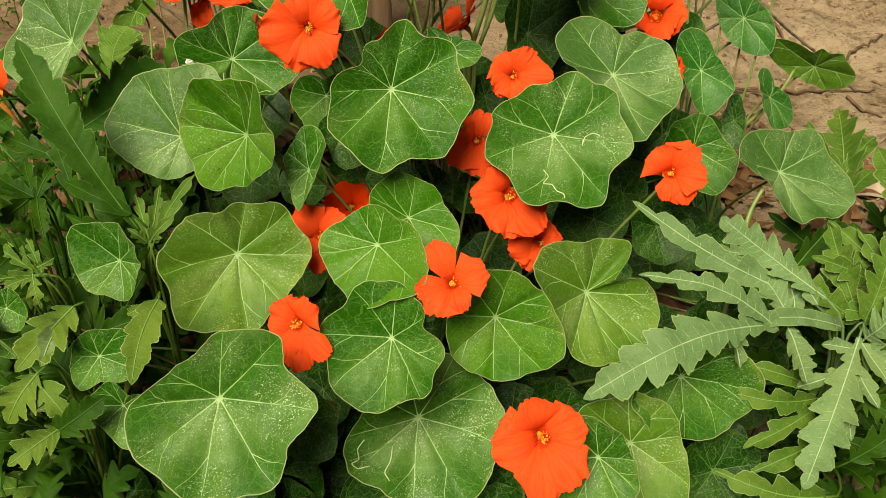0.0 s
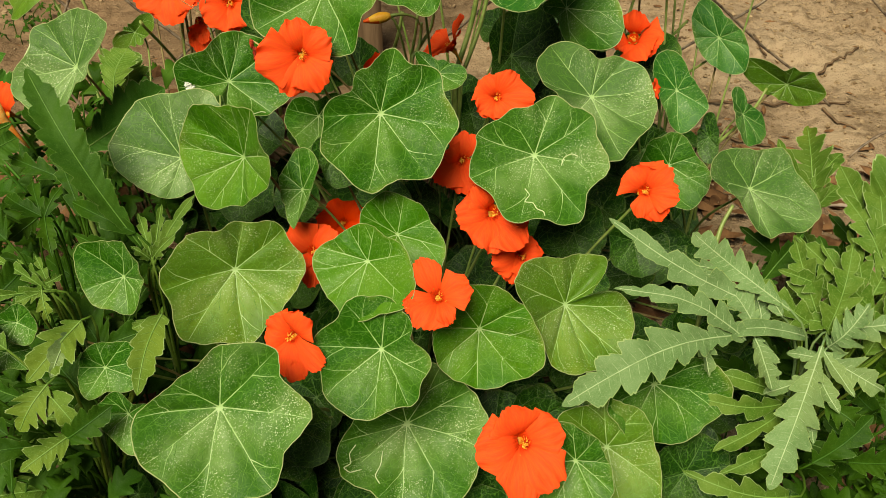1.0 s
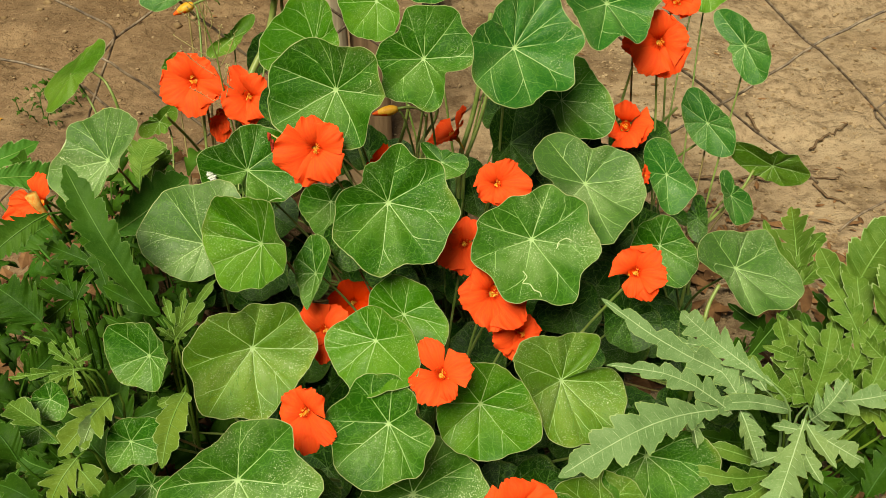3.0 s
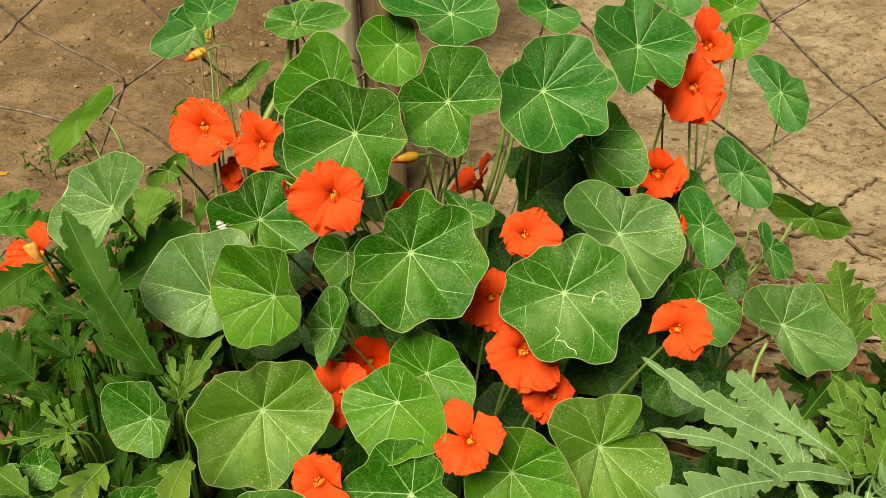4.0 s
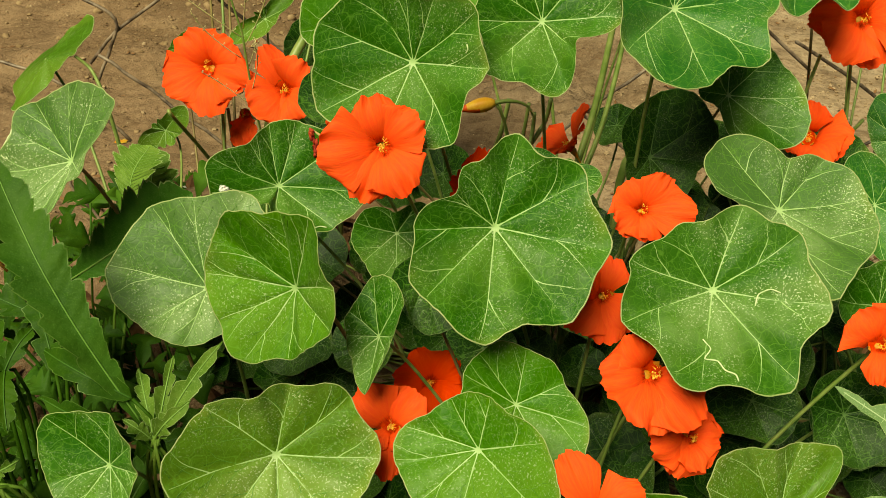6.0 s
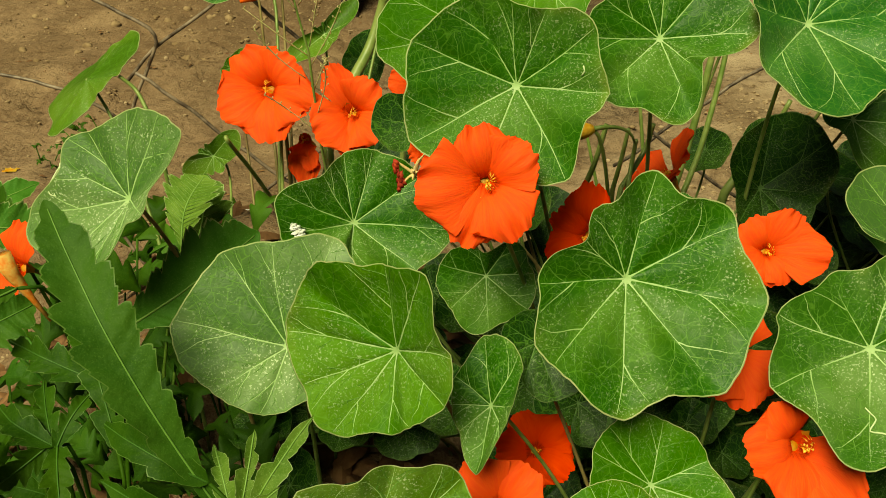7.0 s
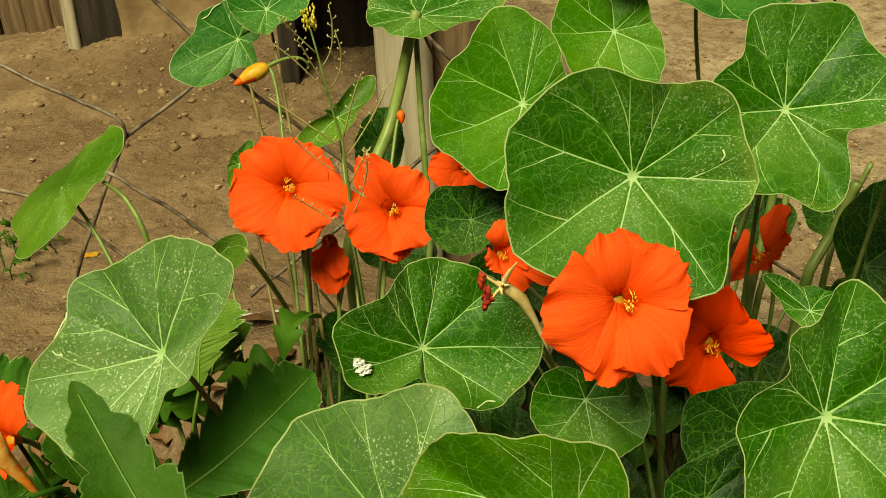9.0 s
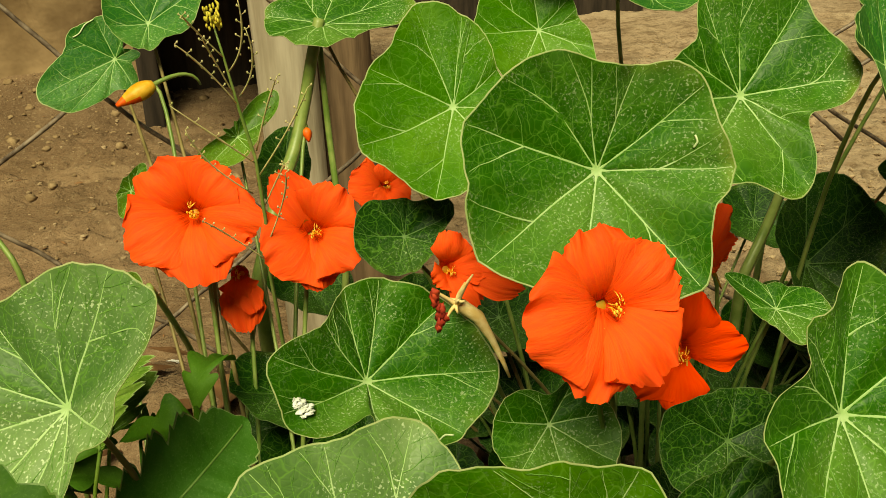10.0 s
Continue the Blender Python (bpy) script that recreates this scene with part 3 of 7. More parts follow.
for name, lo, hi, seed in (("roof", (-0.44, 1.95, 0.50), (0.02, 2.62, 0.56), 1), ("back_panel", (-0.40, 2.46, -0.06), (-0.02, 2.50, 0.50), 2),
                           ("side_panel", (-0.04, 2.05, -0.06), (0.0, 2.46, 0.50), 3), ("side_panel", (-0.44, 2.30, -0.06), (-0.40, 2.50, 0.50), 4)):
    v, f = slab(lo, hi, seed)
    part(name, mesh_of(name, [q - spot(lean_to) for q in v], f, [RECESS_ROOF if name == "roof" else BOARD_AND_SHADE]), lean_to, spot(lean_to))

# ---- things on the soil ----
def dead_leaf(x, y, size, turn, mat, label):
    r = random.Random(int((x + 5) * 900 + y * 77))
    verts, faces = [], []
    rows, cols = 9, 5
    for i in range(rows):
        s = i / (rows - 1)
        for k in range(cols):
            c = (k / (cols - 1) - 0.5) * 2
            wd = size * 0.30 * math.sin(math.pi * (0.04 + 0.93 * s)) * c
            verts.append(Vector((wd, (s - 0.5) * size, size * (0.10 * abs(c) + 0.08 * math.sin(6 * s + c) + 0.05))))
    for i in range(rows - 1):
        for k in range(cols - 1):
            a = i * cols + k
            faces.append((a, a + 1, a + cols + 1, a + cols))
    m = len(verts)
    verts += [v - Vector((0, 0, 0.0007)) for v in verts]
    faces += [tuple(q + m for q in f[::-1]) for f in faces]
    turned = Matrix.Rotation(turn, 3, "Z")
    me = mesh_of("dead_leaf", [turned @ v for v in verts], faces, [mat])
    return thing("dead_leaf", (x, y, ground_height(x, y) - 0.003), label, "dead leaf", "fallen leaves", me)


r = random.Random(12)
dead_leaf(0.52, 0.93, 0.085, 1.3, ASH_LEAF, "pale grey dry fallen leaf lying on soil")
for i in range(46):
    x = r.choice((r.uniform(-0.55, -0.2), r.uniform(0.25, 0.6), r.uniform(-0.3, 0.4)))
    dead_leaf(x, r.uniform(0.42, 0.98), r.uniform(0.03, 0.06), r.uniform(0, 6.28), LITTER, "curled brown fallen leaf on the soil")


# ---- nasturtiums ----
def on_blade(number, point, up):
    """The place on a leaf's upper face above or below a point."""
    place, verts, faces = BLADES[number]
    tree = BVHTree.FromPolygons([v + place for v in verts], faces)
    up = Vector(up).normalized()
    hit = tree.ray_cast(Vector(point) + up * 0.05, -up)[0]
    return hit if hit else tree.find_nearest(Vector(point))[0]


def plant(place, label):
    return thing("nasturtium_plant", place, label, "nasturtium", "nasturtium clump")


front = plant((-0.02, 0.60, 0.0), "low spreading nasturtium with round dusty leaves and orange flowers")
back = plant((0.02, 0.84, 0.0), "tall bushy nasturtium with round green leaves before the fence")
left = plant((-0.25, 0.74, 0.04), "leaning nasturtium with orange flowers among jagged weeds")
right = plant((0.27, 0.80, 0.0), "trailing nasturtium with bluish leaves beside bare soil")


BLADES = []


def leaf(owner, place, normal, shape, ribs, mat, seed, bowl=0.2, notch=None, fold=None, plain_veins=False):
    """A round nasturtium leaf on its stalk. shape: the mean radius in mm and its waves round the rim; ribs: the veins' bearings in degrees;
    bowl: how far the rim stands above the middle, as a share of the radius;
    notch: bearing, depth and width of a torn or cleft place; fold: bearing, distance in radii and angle of a crease past which the blade turns down."""
    r = random.Random(seed)
    u, w, n = axes(normal)
    mean = shape[0] / 1000
    ribs = list(ribs) or [r.uniform(0, 40) + 43 * i + r.uniform(-9, 9) for i in range(8)]
    ribs = sorted(math.radians(a % 360) for a in ribs)
    k1, k2, p1, p2 = 3, r.choice((4, 5)), r.uniform(0, 6.28), r.uniform(0, 6.28)
    rag = 0.035 if len(shape) < 12 else 0.006
    wave = r.uniform(0.025, 0.06)

    def gap(a):
        """0 on a vein, 1 half-way between two veins."""
        for i, b in enumerate(ribs):
            c = ribs[(i + 1) % len(ribs)]
            span = (c - b) % (2 * math.pi) or 2 * math.pi
            t = (a - b) % (2 * math.pi)
            if t <= span:
                return math.sin(math.pi * t / span), span
        return 1.0, 1.0

    def radius(a):
        v = shape[0]
        for h in range(1, (len(shape) + 1) // 2):
            v += shape[2 * h - 1] * math.cos(h * a) + shape[2 * h] * math.sin(h * a)
        if notch:
            off = (a - math.radians(notch[0]) + math.pi) % (2 * math.pi) - math.pi
            v *= 1 - notch[1] * math.exp(-(off / math.radians(notch[2])) ** 2)
        g, span = gap(a)
        return max(v / 1000, mean * 0.3) * (1 + 0.034 * noise.noise(Vector((3.2 * math.cos(a), 3.2 * math.sin(a), seed * 1.7))) + 0.021 * noise.noise(Vector((9 * math.cos(a), 9 * math.sin(a), seed * 2.3))) + 0.022 * (0.4 - max(g, 0.0) ** 0.6) + rag * (math.sin(3 * a + p2) + 0.8 * math.sin(5 * a + p1) + 0.6 * math.sin(7 * a + p2 * 2)))

    def height(q, a, g):
        z = mean * (bowl * q ** 1.7 + wave * q * q * (math.sin(k1 * a + p1) * 0.6 + math.sin(k2 * a + p2) * 0.5))
        z += mean * 0.085 * g * q * (1.15 - q) + mean * 0.035 * q * q * (g - 0.5)
        z += mean * 0.030 * q * noise.noise(Vector((4 * q * math.cos(a), 4 * q * math.sin(a), seed)))
        return z + mean * 0.05 * math.exp(-(q / 0.16) ** 2) * -1.0

    def at(q, a, lift=0.0):
        g, span = gap(a)
        d = radius(a) * q
        x, y, z = d * math.cos(a), d * math.sin(a), height(q, a, g) + lift
        if fold:
            ca, sa, edge, turn = math.cos(math.radians(fold[0])), math.sin(math.radians(fold[0])), fold[1] * mean, math.radians(fold[2])
            past, aside = x * ca + y * sa - edge, y * ca - x * sa
            if past > 0:
                soft = min(1.0, past / (0.10 * mean))
                past, z = past * math.cos(turn * soft), z * (1 - 0.5 * soft) - past * math.sin(turn * soft)
                x, y = (past + edge) * ca - aside * sa, (past + edge) * sa + aside * ca
        return u * x + w * y + n * z

    sides, qs = (56, (0.1, 0.4, 0.7, 0.9, 0.988, 1.0)) if plain_veins else (120, (0.05, 0.16, 0.3, 0.44, 0.58, 0.71, 0.83, 0.92, 0.988, 1.0))
    verts, faces, slots = [at(0, 0.0)], [], []
    for q in qs:
        verts += [at(q, 2 * math.pi * k / sides) for k in range(sides)]
    uvs = [(0.0, 0.0)] + [(gap(2 * math.pi * k / sides)[0], q) for q in qs for k in range(sides)]
    uvs += uvs
    top = len(verts)
    verts += [v - n * 0.0004 for v in verts]
    for base, flip in ((0, False), (top, True)):
        for k in range(sides):
            f = (base, base + 1 + k, base + 1 + (k + 1) % sides)
            faces.append(f[::-1] if flip else f)
            slots.append(2 if flip else 0)
        for i in range(len(qs) - 1):
            for k in range(sides):
                a, b = base + 1 + i * sides + k, base + 1 + i * sides + (k + 1) % sides
                f = (a, a + sides, b + sides, b)
                faces.append(f[::-1] if flip else f)
                slots.append(1 if i == len(qs) - 2 else 2 if flip else 0)
    o = 1 + (len(qs) - 1) * sides
    for k in range(sides):
        a, b = o + k, o + (k + 1) % sides
        faces.append((a, a + top, b + top, b))
        slots.append(1)
    BLADES.append((Vector(place), verts, faces))
    blade = part("leaf", mesh_of("leaf", verts, faces, [mat, RIM_SHADED if mat is LEAF_SHADED else RIM, mat if mat is LEAF_SHADED else LEAF_UNDER], slots, True, uvs), owner, place)

    strips, minor, faint = [], [], []

    def strip(path, wide, thin_end):
        """A raised rib along (share of radius, bearing) pairs."""
        pts = [at(q, a) for q, a in path]
        vs, fs = [], []
        for i, p in enumerate(pts):
            along = (pts[min(i + 1, len(pts) - 1)] - pts[max(i - 1, 0)])
            across = n.cross(along).normalized()
            t = i / (len(pts) - 1)
            h = wide * (1 - t) + thin_end * t
            vs += [p + across * h + n * 0.00004, p + n * (0.00020 + 0.35 * h), p - across * h + n * 0.00004]
        for i in range(len(pts) - 1):
            a = 3 * i
            fs += [(a, a + 3, a + 4, a + 1), (a + 1, a + 4, a + 5, a + 2)]
        (strips if wide > 0.55 * thick else minor if wide > 0.25 * thick else faint).append((vs, fs))

    thick = 0.0092 * mean + 0.00011
    for i, a in enumerate(ribs):
        nxt = (ribs[(i + 1) % len(ribs)] - a) % (2 * math.pi)
        prv = (a - ribs[i - 1]) % (2 * math.pi)
        drift, sway, phase = r.uniform(-0.06, 0.06), r.uniform(0.006, 0.022), r.uniform(0, 6.28)

        def line(q, a=a, drift=drift, sway=sway, phase=phase):
            return a + drift * q * q + sway * q * math.sin(7 * q + phase)

        strip([(q, line(q)) for q in (0.0, 0.1, 0.2, 0.3, 0.4, 0.5, 0.6, 0.7, 0.8, 0.89, 0.97)], thick, thick * 0.24)
        if plain_veins:
            continue
        fork = r.uniform(0.46, 0.62)
        starts = [(fork, r.choice((1, -1)), 0.62)]
        side = r.choice((1, -1))
        for q in (0.26, 0.36, 0.56, 0.67, 0.76, 0.85):
            side = -side
            starts.append((q + r.uniform(-0.03, 0.03), side, 0.40 if q < 0.7 else 0.28))
        for q0, sign, share in starts:
            room = nxt if sign > 0 else prv
            reach = sign * room * r.uniform(0.36, 0.50) * (1.0 if q0 < 0.6 else 0.72 if q0 < 0.75 else 0.45)
            rise = min(r.uniform(0.20, 0.34) if share < 0.6 else 0.97 - q0, 0.975 - q0)
            bow, kink = r.uniform(0.70, 1.0), r.uniform(-0.012, 0.012)
            path = [(q0 + rise * t, line(q0) + reach * t ** bow + kink * math.sin(9 * t)) for t in (0, 0.14, 0.3, 0.46, 0.62, 0.8, 1.0)]
            strip(path, thick * share, thick * 0.15)
            for k, turn in ((2, 1), (3, -1), (5, 1)):
                q1, a1 = path[k]
                up = min(r.uniform(0.07, 0.15), 0.97 - q1)
                lean = r.uniform(0.03, 0.09) * turn * sign
                strip([(q1 + up * t, a1 + lean * t ** 0.8) for t in (0, 0.4, 0.7, 1.0)], thick * share * 0.50, thick * 0.09)
    ring = [at(0.0, 0.0) + n * 0.0005] + [at(0.045, 2 * math.pi * k / 12) + n * 0.0002 for k in range(12)]
    strips.append((ring, [(0, 1 + k, 1 + (k + 1) % 12) for k in range(12)]))
    count = sum(len(f) for v, f in strips)
    count_minor = sum(len(f) for v, f in minor)
    v, f = merge(strips + minor + faint)
    part("venation", mesh_of("venation", v, f, [VEIN_SHADED, VEIN_SHADED_FINE, VEIN_SHADED_FINE] if mat is LEAF_SHADED else [VEIN, VEIN_FINE, VEIN_FAINT], [0] * count + [1] * count_minor + [2] * (len(f) - count - count_minor)), blade, place)

    # the stalk: from under the leaf's middle down to the plant's foot
    start = Vector(place) + at(0, 0) - n * 0.0006
    foot = spot(owner) + Vector((r.uniform(-0.05, 0.05), r.uniform(-0.04, 0.04), 0.0))
    foot += Vector(((start - foot).x, (start - foot).y, 0)) * r.uniform(0.12, 0.5)
    foot.z = max(ground_height(foot.x, foot.y) - 0.005, -0.02)
    down = -n if n.z > -0.2 else n
    pts = bend(start, start + down * 0.035 + Vector((0, 0, -0.012)), foot + Vector((0, 0, start.z * 0.45)), foot, 14)
    size = 0.0009 + 0.010 * mean
    v, f = tube([p - Vector(place) for p in pts], [size * (0.8 + 0.4 * i / 13) for i in range(14)])
    part("leaf_stalk", mesh_of("leaf_stalk", v, f, [r.choice((STALK, STALK, STALK_RED))]), blade, place)
    return blade


def petal_mesh(size, length, width, seed):
    """One petal, its claw at the origin, reaching along +y, facing +z; length and width as shares of size."""
    r = random.Random(seed)
    rows, cols = 19, 31
    verts, faces, uvs = [], [], []
    p1, p2, p3 = r.uniform(0, 6), r.uniform(0, 6), r.uniform(0, 6)
    for i in range(rows):
        s = i / (rows - 1)
        for k in range(cols):
            x = 2 * k / (cols - 1) - 1
            half = 0.62 * width * (0.34 + 0.66 * math.sin(min(s * 1.30, 1.0) * math.pi / 2) ** 1.4) * (1 - 0.20 * max(0.0, s - 0.75) / 0.25)
            ruffle = 0.085 * s ** 4 * noise.noise(Vector((2.0 * x, p1 * 3, p2))) + 0.075 * s ** 7 * noise.noise(Vector((6 * x, p2 * 3, p3))) + 0.045 * s ** 10 * noise.noise(Vector((15 * x, p3 * 3, p1)))
            long = 0.09 + (length - 0.09) * s + 0.02 * s - 0.38 * width * s * s * abs(x) ** 2.5 + ruffle
            z = -0.44 * (1 - s) ** 3.2 + 0.05 * s - 0.12 * s * s
            z += 0.018 * s * math.sin((6 + p3 / 3) * x + p1) + 0.15 * s * s * noise.noise(Vector((2.6 * x, 1.5 * s, p3 * 5))) + 0.09 * s ** 3 * noise.noise(Vector((7 * x, 2 * s, p1 * 5)))
            z += 0.035 * s ** 2 * math.sin(3.2 * x + p2) + 0.05 * x * s + 0.05 * s ** 6 * noise.noise(Vector((13 * x, 0.7, p2 * 7)))
            verts.append((half * x * size, long * size, z * size))
            uvs.append((0.5 + 0.5 * x, s))
    for i in range(rows - 1):
        for k in range(cols - 1):
            a = i * cols + k
            faces.append((a, a + 1, a + cols + 1, a + cols))
    under = len(verts)
    verts += [(x, y, z - 0.008 * size) for x, y, z in verts]
    uvs += uvs
    faces += [tuple(q + under for q in f[::-1]) for f in faces]
    return verts, faces, uvs


def flower(owner, place, facing, size, petals, mat, seed, shut=0.0):
    """An open nasturtium flower: five petals, spur, sepals, stamens and stalk. petals: the bearing in degrees, length and width of each as shares of size; shut: degrees by which they close forwards."""
    r = random.Random(100 + seed)
    u, w, n = axes(facing)
    c = Vector(place)
    roll = petals[0][0] - 34

    def world_of(p):
        return u * p[0] + w * p[1] + n * p[2]

    # the cup with its backward spur
    back_dir = (-n * 0.8 + Vector((0, 0, -0.35))).normalized()
    v1, f1 = tube(bend(-n * 0.52 * size, -n * 0.58 * size, -n * 0.66 * size + back_dir * 0.3 * size, -n * 0.62 * size + back_dir * 0.8 * size, 9),
                  [size * q for q in (0.10, 0.13, 0.13, 0.10, 0.07, 0.055, 0.045, 0.035, 0.02)], 9)
    pieces = [(v1, f1)]
    for i in range(5):
        a = math.radians(roll + 36 + 72 * i)
        e = u * math.cos(a) + w * math.sin(a)
        s = n.cross(e)
        q = [-n * 0.52 * size + e * 0.12 * size, -n * 0.36 * size + e * 0.21 * size + s * 0.10 * size, -n * 0.36 * size + e * 0.21 * size - s * 0.10 * size, -n * 0.24 * size + e * 0.30 * size]
        k = -n * 0.02 * size
        pieces.append((q + [p + k for p in q], [(0, 1, 3, 2), (4, 6, 7, 5)]))
    lining, deep = [], 14
    for d, q in ((-0.31, 0.27), (-0.39, 0.20), (-0.47, 0.13), (-0.53, 0.08), (-0.57, 0.02)):
        lining += [n * d * size + (u * math.cos(2 * math.pi * k / deep) + w * math.sin(2 * math.pi * k / deep)) * q * size for k in range(deep)]
    count = sum(len(f) for v, f in pieces)
    pieces.append((lining, [(i * deep + k, i * deep + (k + 1) % deep, (i + 1) * deep + (k + 1) % deep, (i + 1) * deep + k) for i in range(4) for k in range(deep)]))
    slots = [0] * count + [1] * (4 * deep)
    body = part("flower", mesh_of("flower", *merge(pieces), [SEPAL, THROAT], slots), owner, place, "bright orange flower" if mat is PETAL else "deep red flower")
    for i, (bearing, length, width) in enumerate(petals):
        a = math.radians(bearing)
        verts, faces, uvs = petal_mesh(size, length, width, seed * 10 + i)
        e = u * math.cos(a) + w * math.sin(a)
        side = e.cross(n)
        tip = math.radians(r.uniform(-7, 7) + shut)
        out = []
        for x, y, z in verts:
            yy, zz = y * math.cos(tip) - z * math.sin(tip), y * math.sin(tip) + z * math.cos(tip)
            out.append(side * x + e * yy + n * (zz + 0.014 * size * ((i * 2) % 5 - 2)))
        part("petal", mesh_of("petal", out, faces, [mat], None, True, uvs), body, place)
    rods = []
    for i in range(8):
        a = r.uniform(0, 6.28)
        b = u * math.cos(a) + w * math.sin(a)
        tip = n * size * r.uniform(-0.16, -0.02) + b * size * r.uniform(0.02, 0.09) - w * size * 0.04
        rods.append(tube(bend(-n * 0.3 * size + b * 0.03 * size, -n * 0.15 * size, tip - n * 0.05 * size, tip, 5), 0.009 * size, 5))
        rods.append(blob(tip, (0.019 * size, 0.019 * size, 0.030 * size), r, 4, 6, 0.1))
    for i in range(16):
        a = math.radians(roll + 180 + 72 * 1.5 + r.uniform(-75, 75))
        b = u * math.cos(a) + w * math.sin(a)
        p = b * size * r.uniform(0.12, 0.20) - n * 0.16 * size
        rods.append(tube([p - n * 0.05 * size, p + n * 0.03 * size - b * 0.03 * size, p + n * 0.08 * size - b * 0.06 * size], 0.007 * size, 4))
    part("stamen", mesh_of("stamen", *merge(rods), [STAMEN]), body, place, "yellow stamens")
    foot = spot(owner)
    foot = foot + Vector(((c - foot).x * 0.45, (c - foot).y * 0.45, 0))
    start = c - n * 0.66 * size
    pts = bend(start, start - n * 0.03 + Vector((0, 0, -0.01)), foot + Vector((0, 0, c.z * 0.5)), foot, 12)
    v, f = tube([p - c for p in pts], 0.0013)
    part("flower_stalk", mesh_of("flower_stalk", v, f, [STALK]), body, place)
    return body


leaf(back, (-0.0388, 0.6077, 0.3388), (0.121, -0.764, 0.634), (50.8, 5.8, -12.8, -0.6, 4.5, -0.3, -2.4, 0.5, -0.4, -0.8, 1.1, 0.6, 0.5, -0.6, -0.3, -1.2, -2.8), (23, 73, 109, 145, 181, 220, 258, 298, 341), LEAF_GREEN, 1, 0.34)
leaf(front, (0.0882, 0.6194, 0.2926), (-0.074, -0.660, 0.747), (53.6, 5.1, -10.9, 1.0, 1.7, -2.4, 0.4, 0.7, 0.1, 0.7, -0.5, 0.7, 0.1, 0.9, -1.5, -1.3, -2.6), (32, 75, 127, 171, 206, 263, 307, 350), LEAF_DUSTY, 2, 0.30)
leaf(back, (0.1462, 0.6961, 0.3066), (0.181, -0.430, 0.885), (53.3, -5.4, -12.6, -2.8, -2.8, 6.7, 1.8, -1.9, 0.3, -0.2, 2.3), (28, 63, 116, 164, 213, 261, 292, 341), LEAF_PALE, 3, 0.32)
leaf(front, (-0.1478, 0.5787, 0.3149), (-0.554, -0.810, 0.191), (46.7, -8.7, 3.0, 2.4, 3.9, 0.5, -0.2, 0.4, -1.9, 0.8, 0.5, 2.0, 1.3, -0.7, -0.1, -0.2, 0.6), (25, 68, 92, 158, 186, 216, 246, 282, 346), LEAF_LIME, 4, 0.27)
leaf(front, (-0.1540, 0.5287, 0.2426), (0.305, -0.764, 0.569), (50.4, -5.1, -8.7, 4.7, 3.9, 1.8, 0.9, -0.4, -1.2, 0.8, -0.4, -0.8, -1.1, -0.2, 0.5, 1.2, -1.5), (27, 71, 132, 179, 220, 261, 299, 344), LEAF_OLIVE, 5, 0.31)
leaf(front, (-0.0479, 0.5103, 0.2659), (-0.390, -0.591, 0.706), (37.6, 6.9, -10.3, 3.9, -1.9, -0.0, -2.1, 0.6, 1.4, 0.3, -0.1), (25, 90, 142, 186, 215, 249, 283, 343), LEAF_LIME, 6, 0.29)
leaf(front, (-0.0360, 0.4569, 0.2242), (-0.067, -0.732, 0.678), (42.0, -6.8, -7.0, -2.7, -1.2, 0.4, -1.7, 0.7, -1.3, -0.9, -0.5, 1.4, -0.6, 0.5, -0.1, 1.0, -1.5), (32, 87, 127, 179, 221, 268, 303, 333), LEAF_GREEN, 7, 0.30)
leaf(front, (0.0384, 0.4859, 0.2164), (-0.017, -0.924, 0.383), (42.8, 4.9, -2.4, -0.7, -3.1, 0.4, -1.2, -0.7, -0.4, -0.9, -0.5), (36, 76, 124, 171, 218, 266, 310, 353), LEAF_LIME, 8, 0.28)
leaf(front, (-0.1438, 0.3942, 0.2306), (0.055, -0.713, 0.699), (52.3, 6.2, -13.0, 0.7, 5.2, -2.5, -1.3, 1.2, 0.2, 0.8, -1.4, 1.2, -0.3, 1.3, -1.4, 1.0, -1.0), (40, 83, 146, 180, 217, 259, 300, 352), LEAF_DUSTY, 9, 0.30)
leaf(front, (-0.0191, 0.4637, 0.1328), (0.000, -0.783, 0.622), (58.4, 8.9, -7.3, -2.2, 2.1, 1.2, -1.8, 0.2, 3.4, -0.2, 1.0), (29, 58, 103, 149, 194, 217, 265, 301, 348), LEAF_DUSTY, 10, 0.32)
leaf(front, (0.1096, 0.5137, 0.2175), (0.358, -0.692, 0.627), (49.0, 0.3, -5.4, -2.2, -4.7, 3.2, 2.6, -3.6, -0.6, 1.0, -0.9), (21, 65, 107, 144, 182, 228, 266, 294, 338), LEAF_OLIVE, 11, 0.30, (14, 0.62, 13))
leaf(back, (-0.1861, 0.7294, 0.3040), (0.360, -0.683, 0.635), (43.3, 7.6, 2.4, 7.8, -5.4, -4.3, 1.1, 2.6, -2.1, -0.7, -0.4, -0.3, 0.8, 0.3, -1.6, -1.1, 0.5), (21, 60, 90, 120, 152, 181, 243, 302, 342), LEAF_GREEN, 12, 0.32)
leaf(left, (-0.2042, 0.6056, 0.2982), (0.000, -0.783, 0.622), (45.1, -7.9, 11.5, -0.3, -0.8, -2.6, -2.9, -0.9, -2.8, -2.4, -1.8), (24, 67, 103, 125, 169, 214, 255, 298, 341), LEAF_PALE, 13, 0.10)
leaf(front, (-0.0262, 0.5614, 0.2524), (0.187, -0.695, 0.695), (32.7, 2.0, -0.5, -0.8, -7.4, -2.4, -0.1, 0.7, 1.5), (15, 71, 119, 144, 191, 238, 286, 333), LEAF_LIME, 14, 0.30)
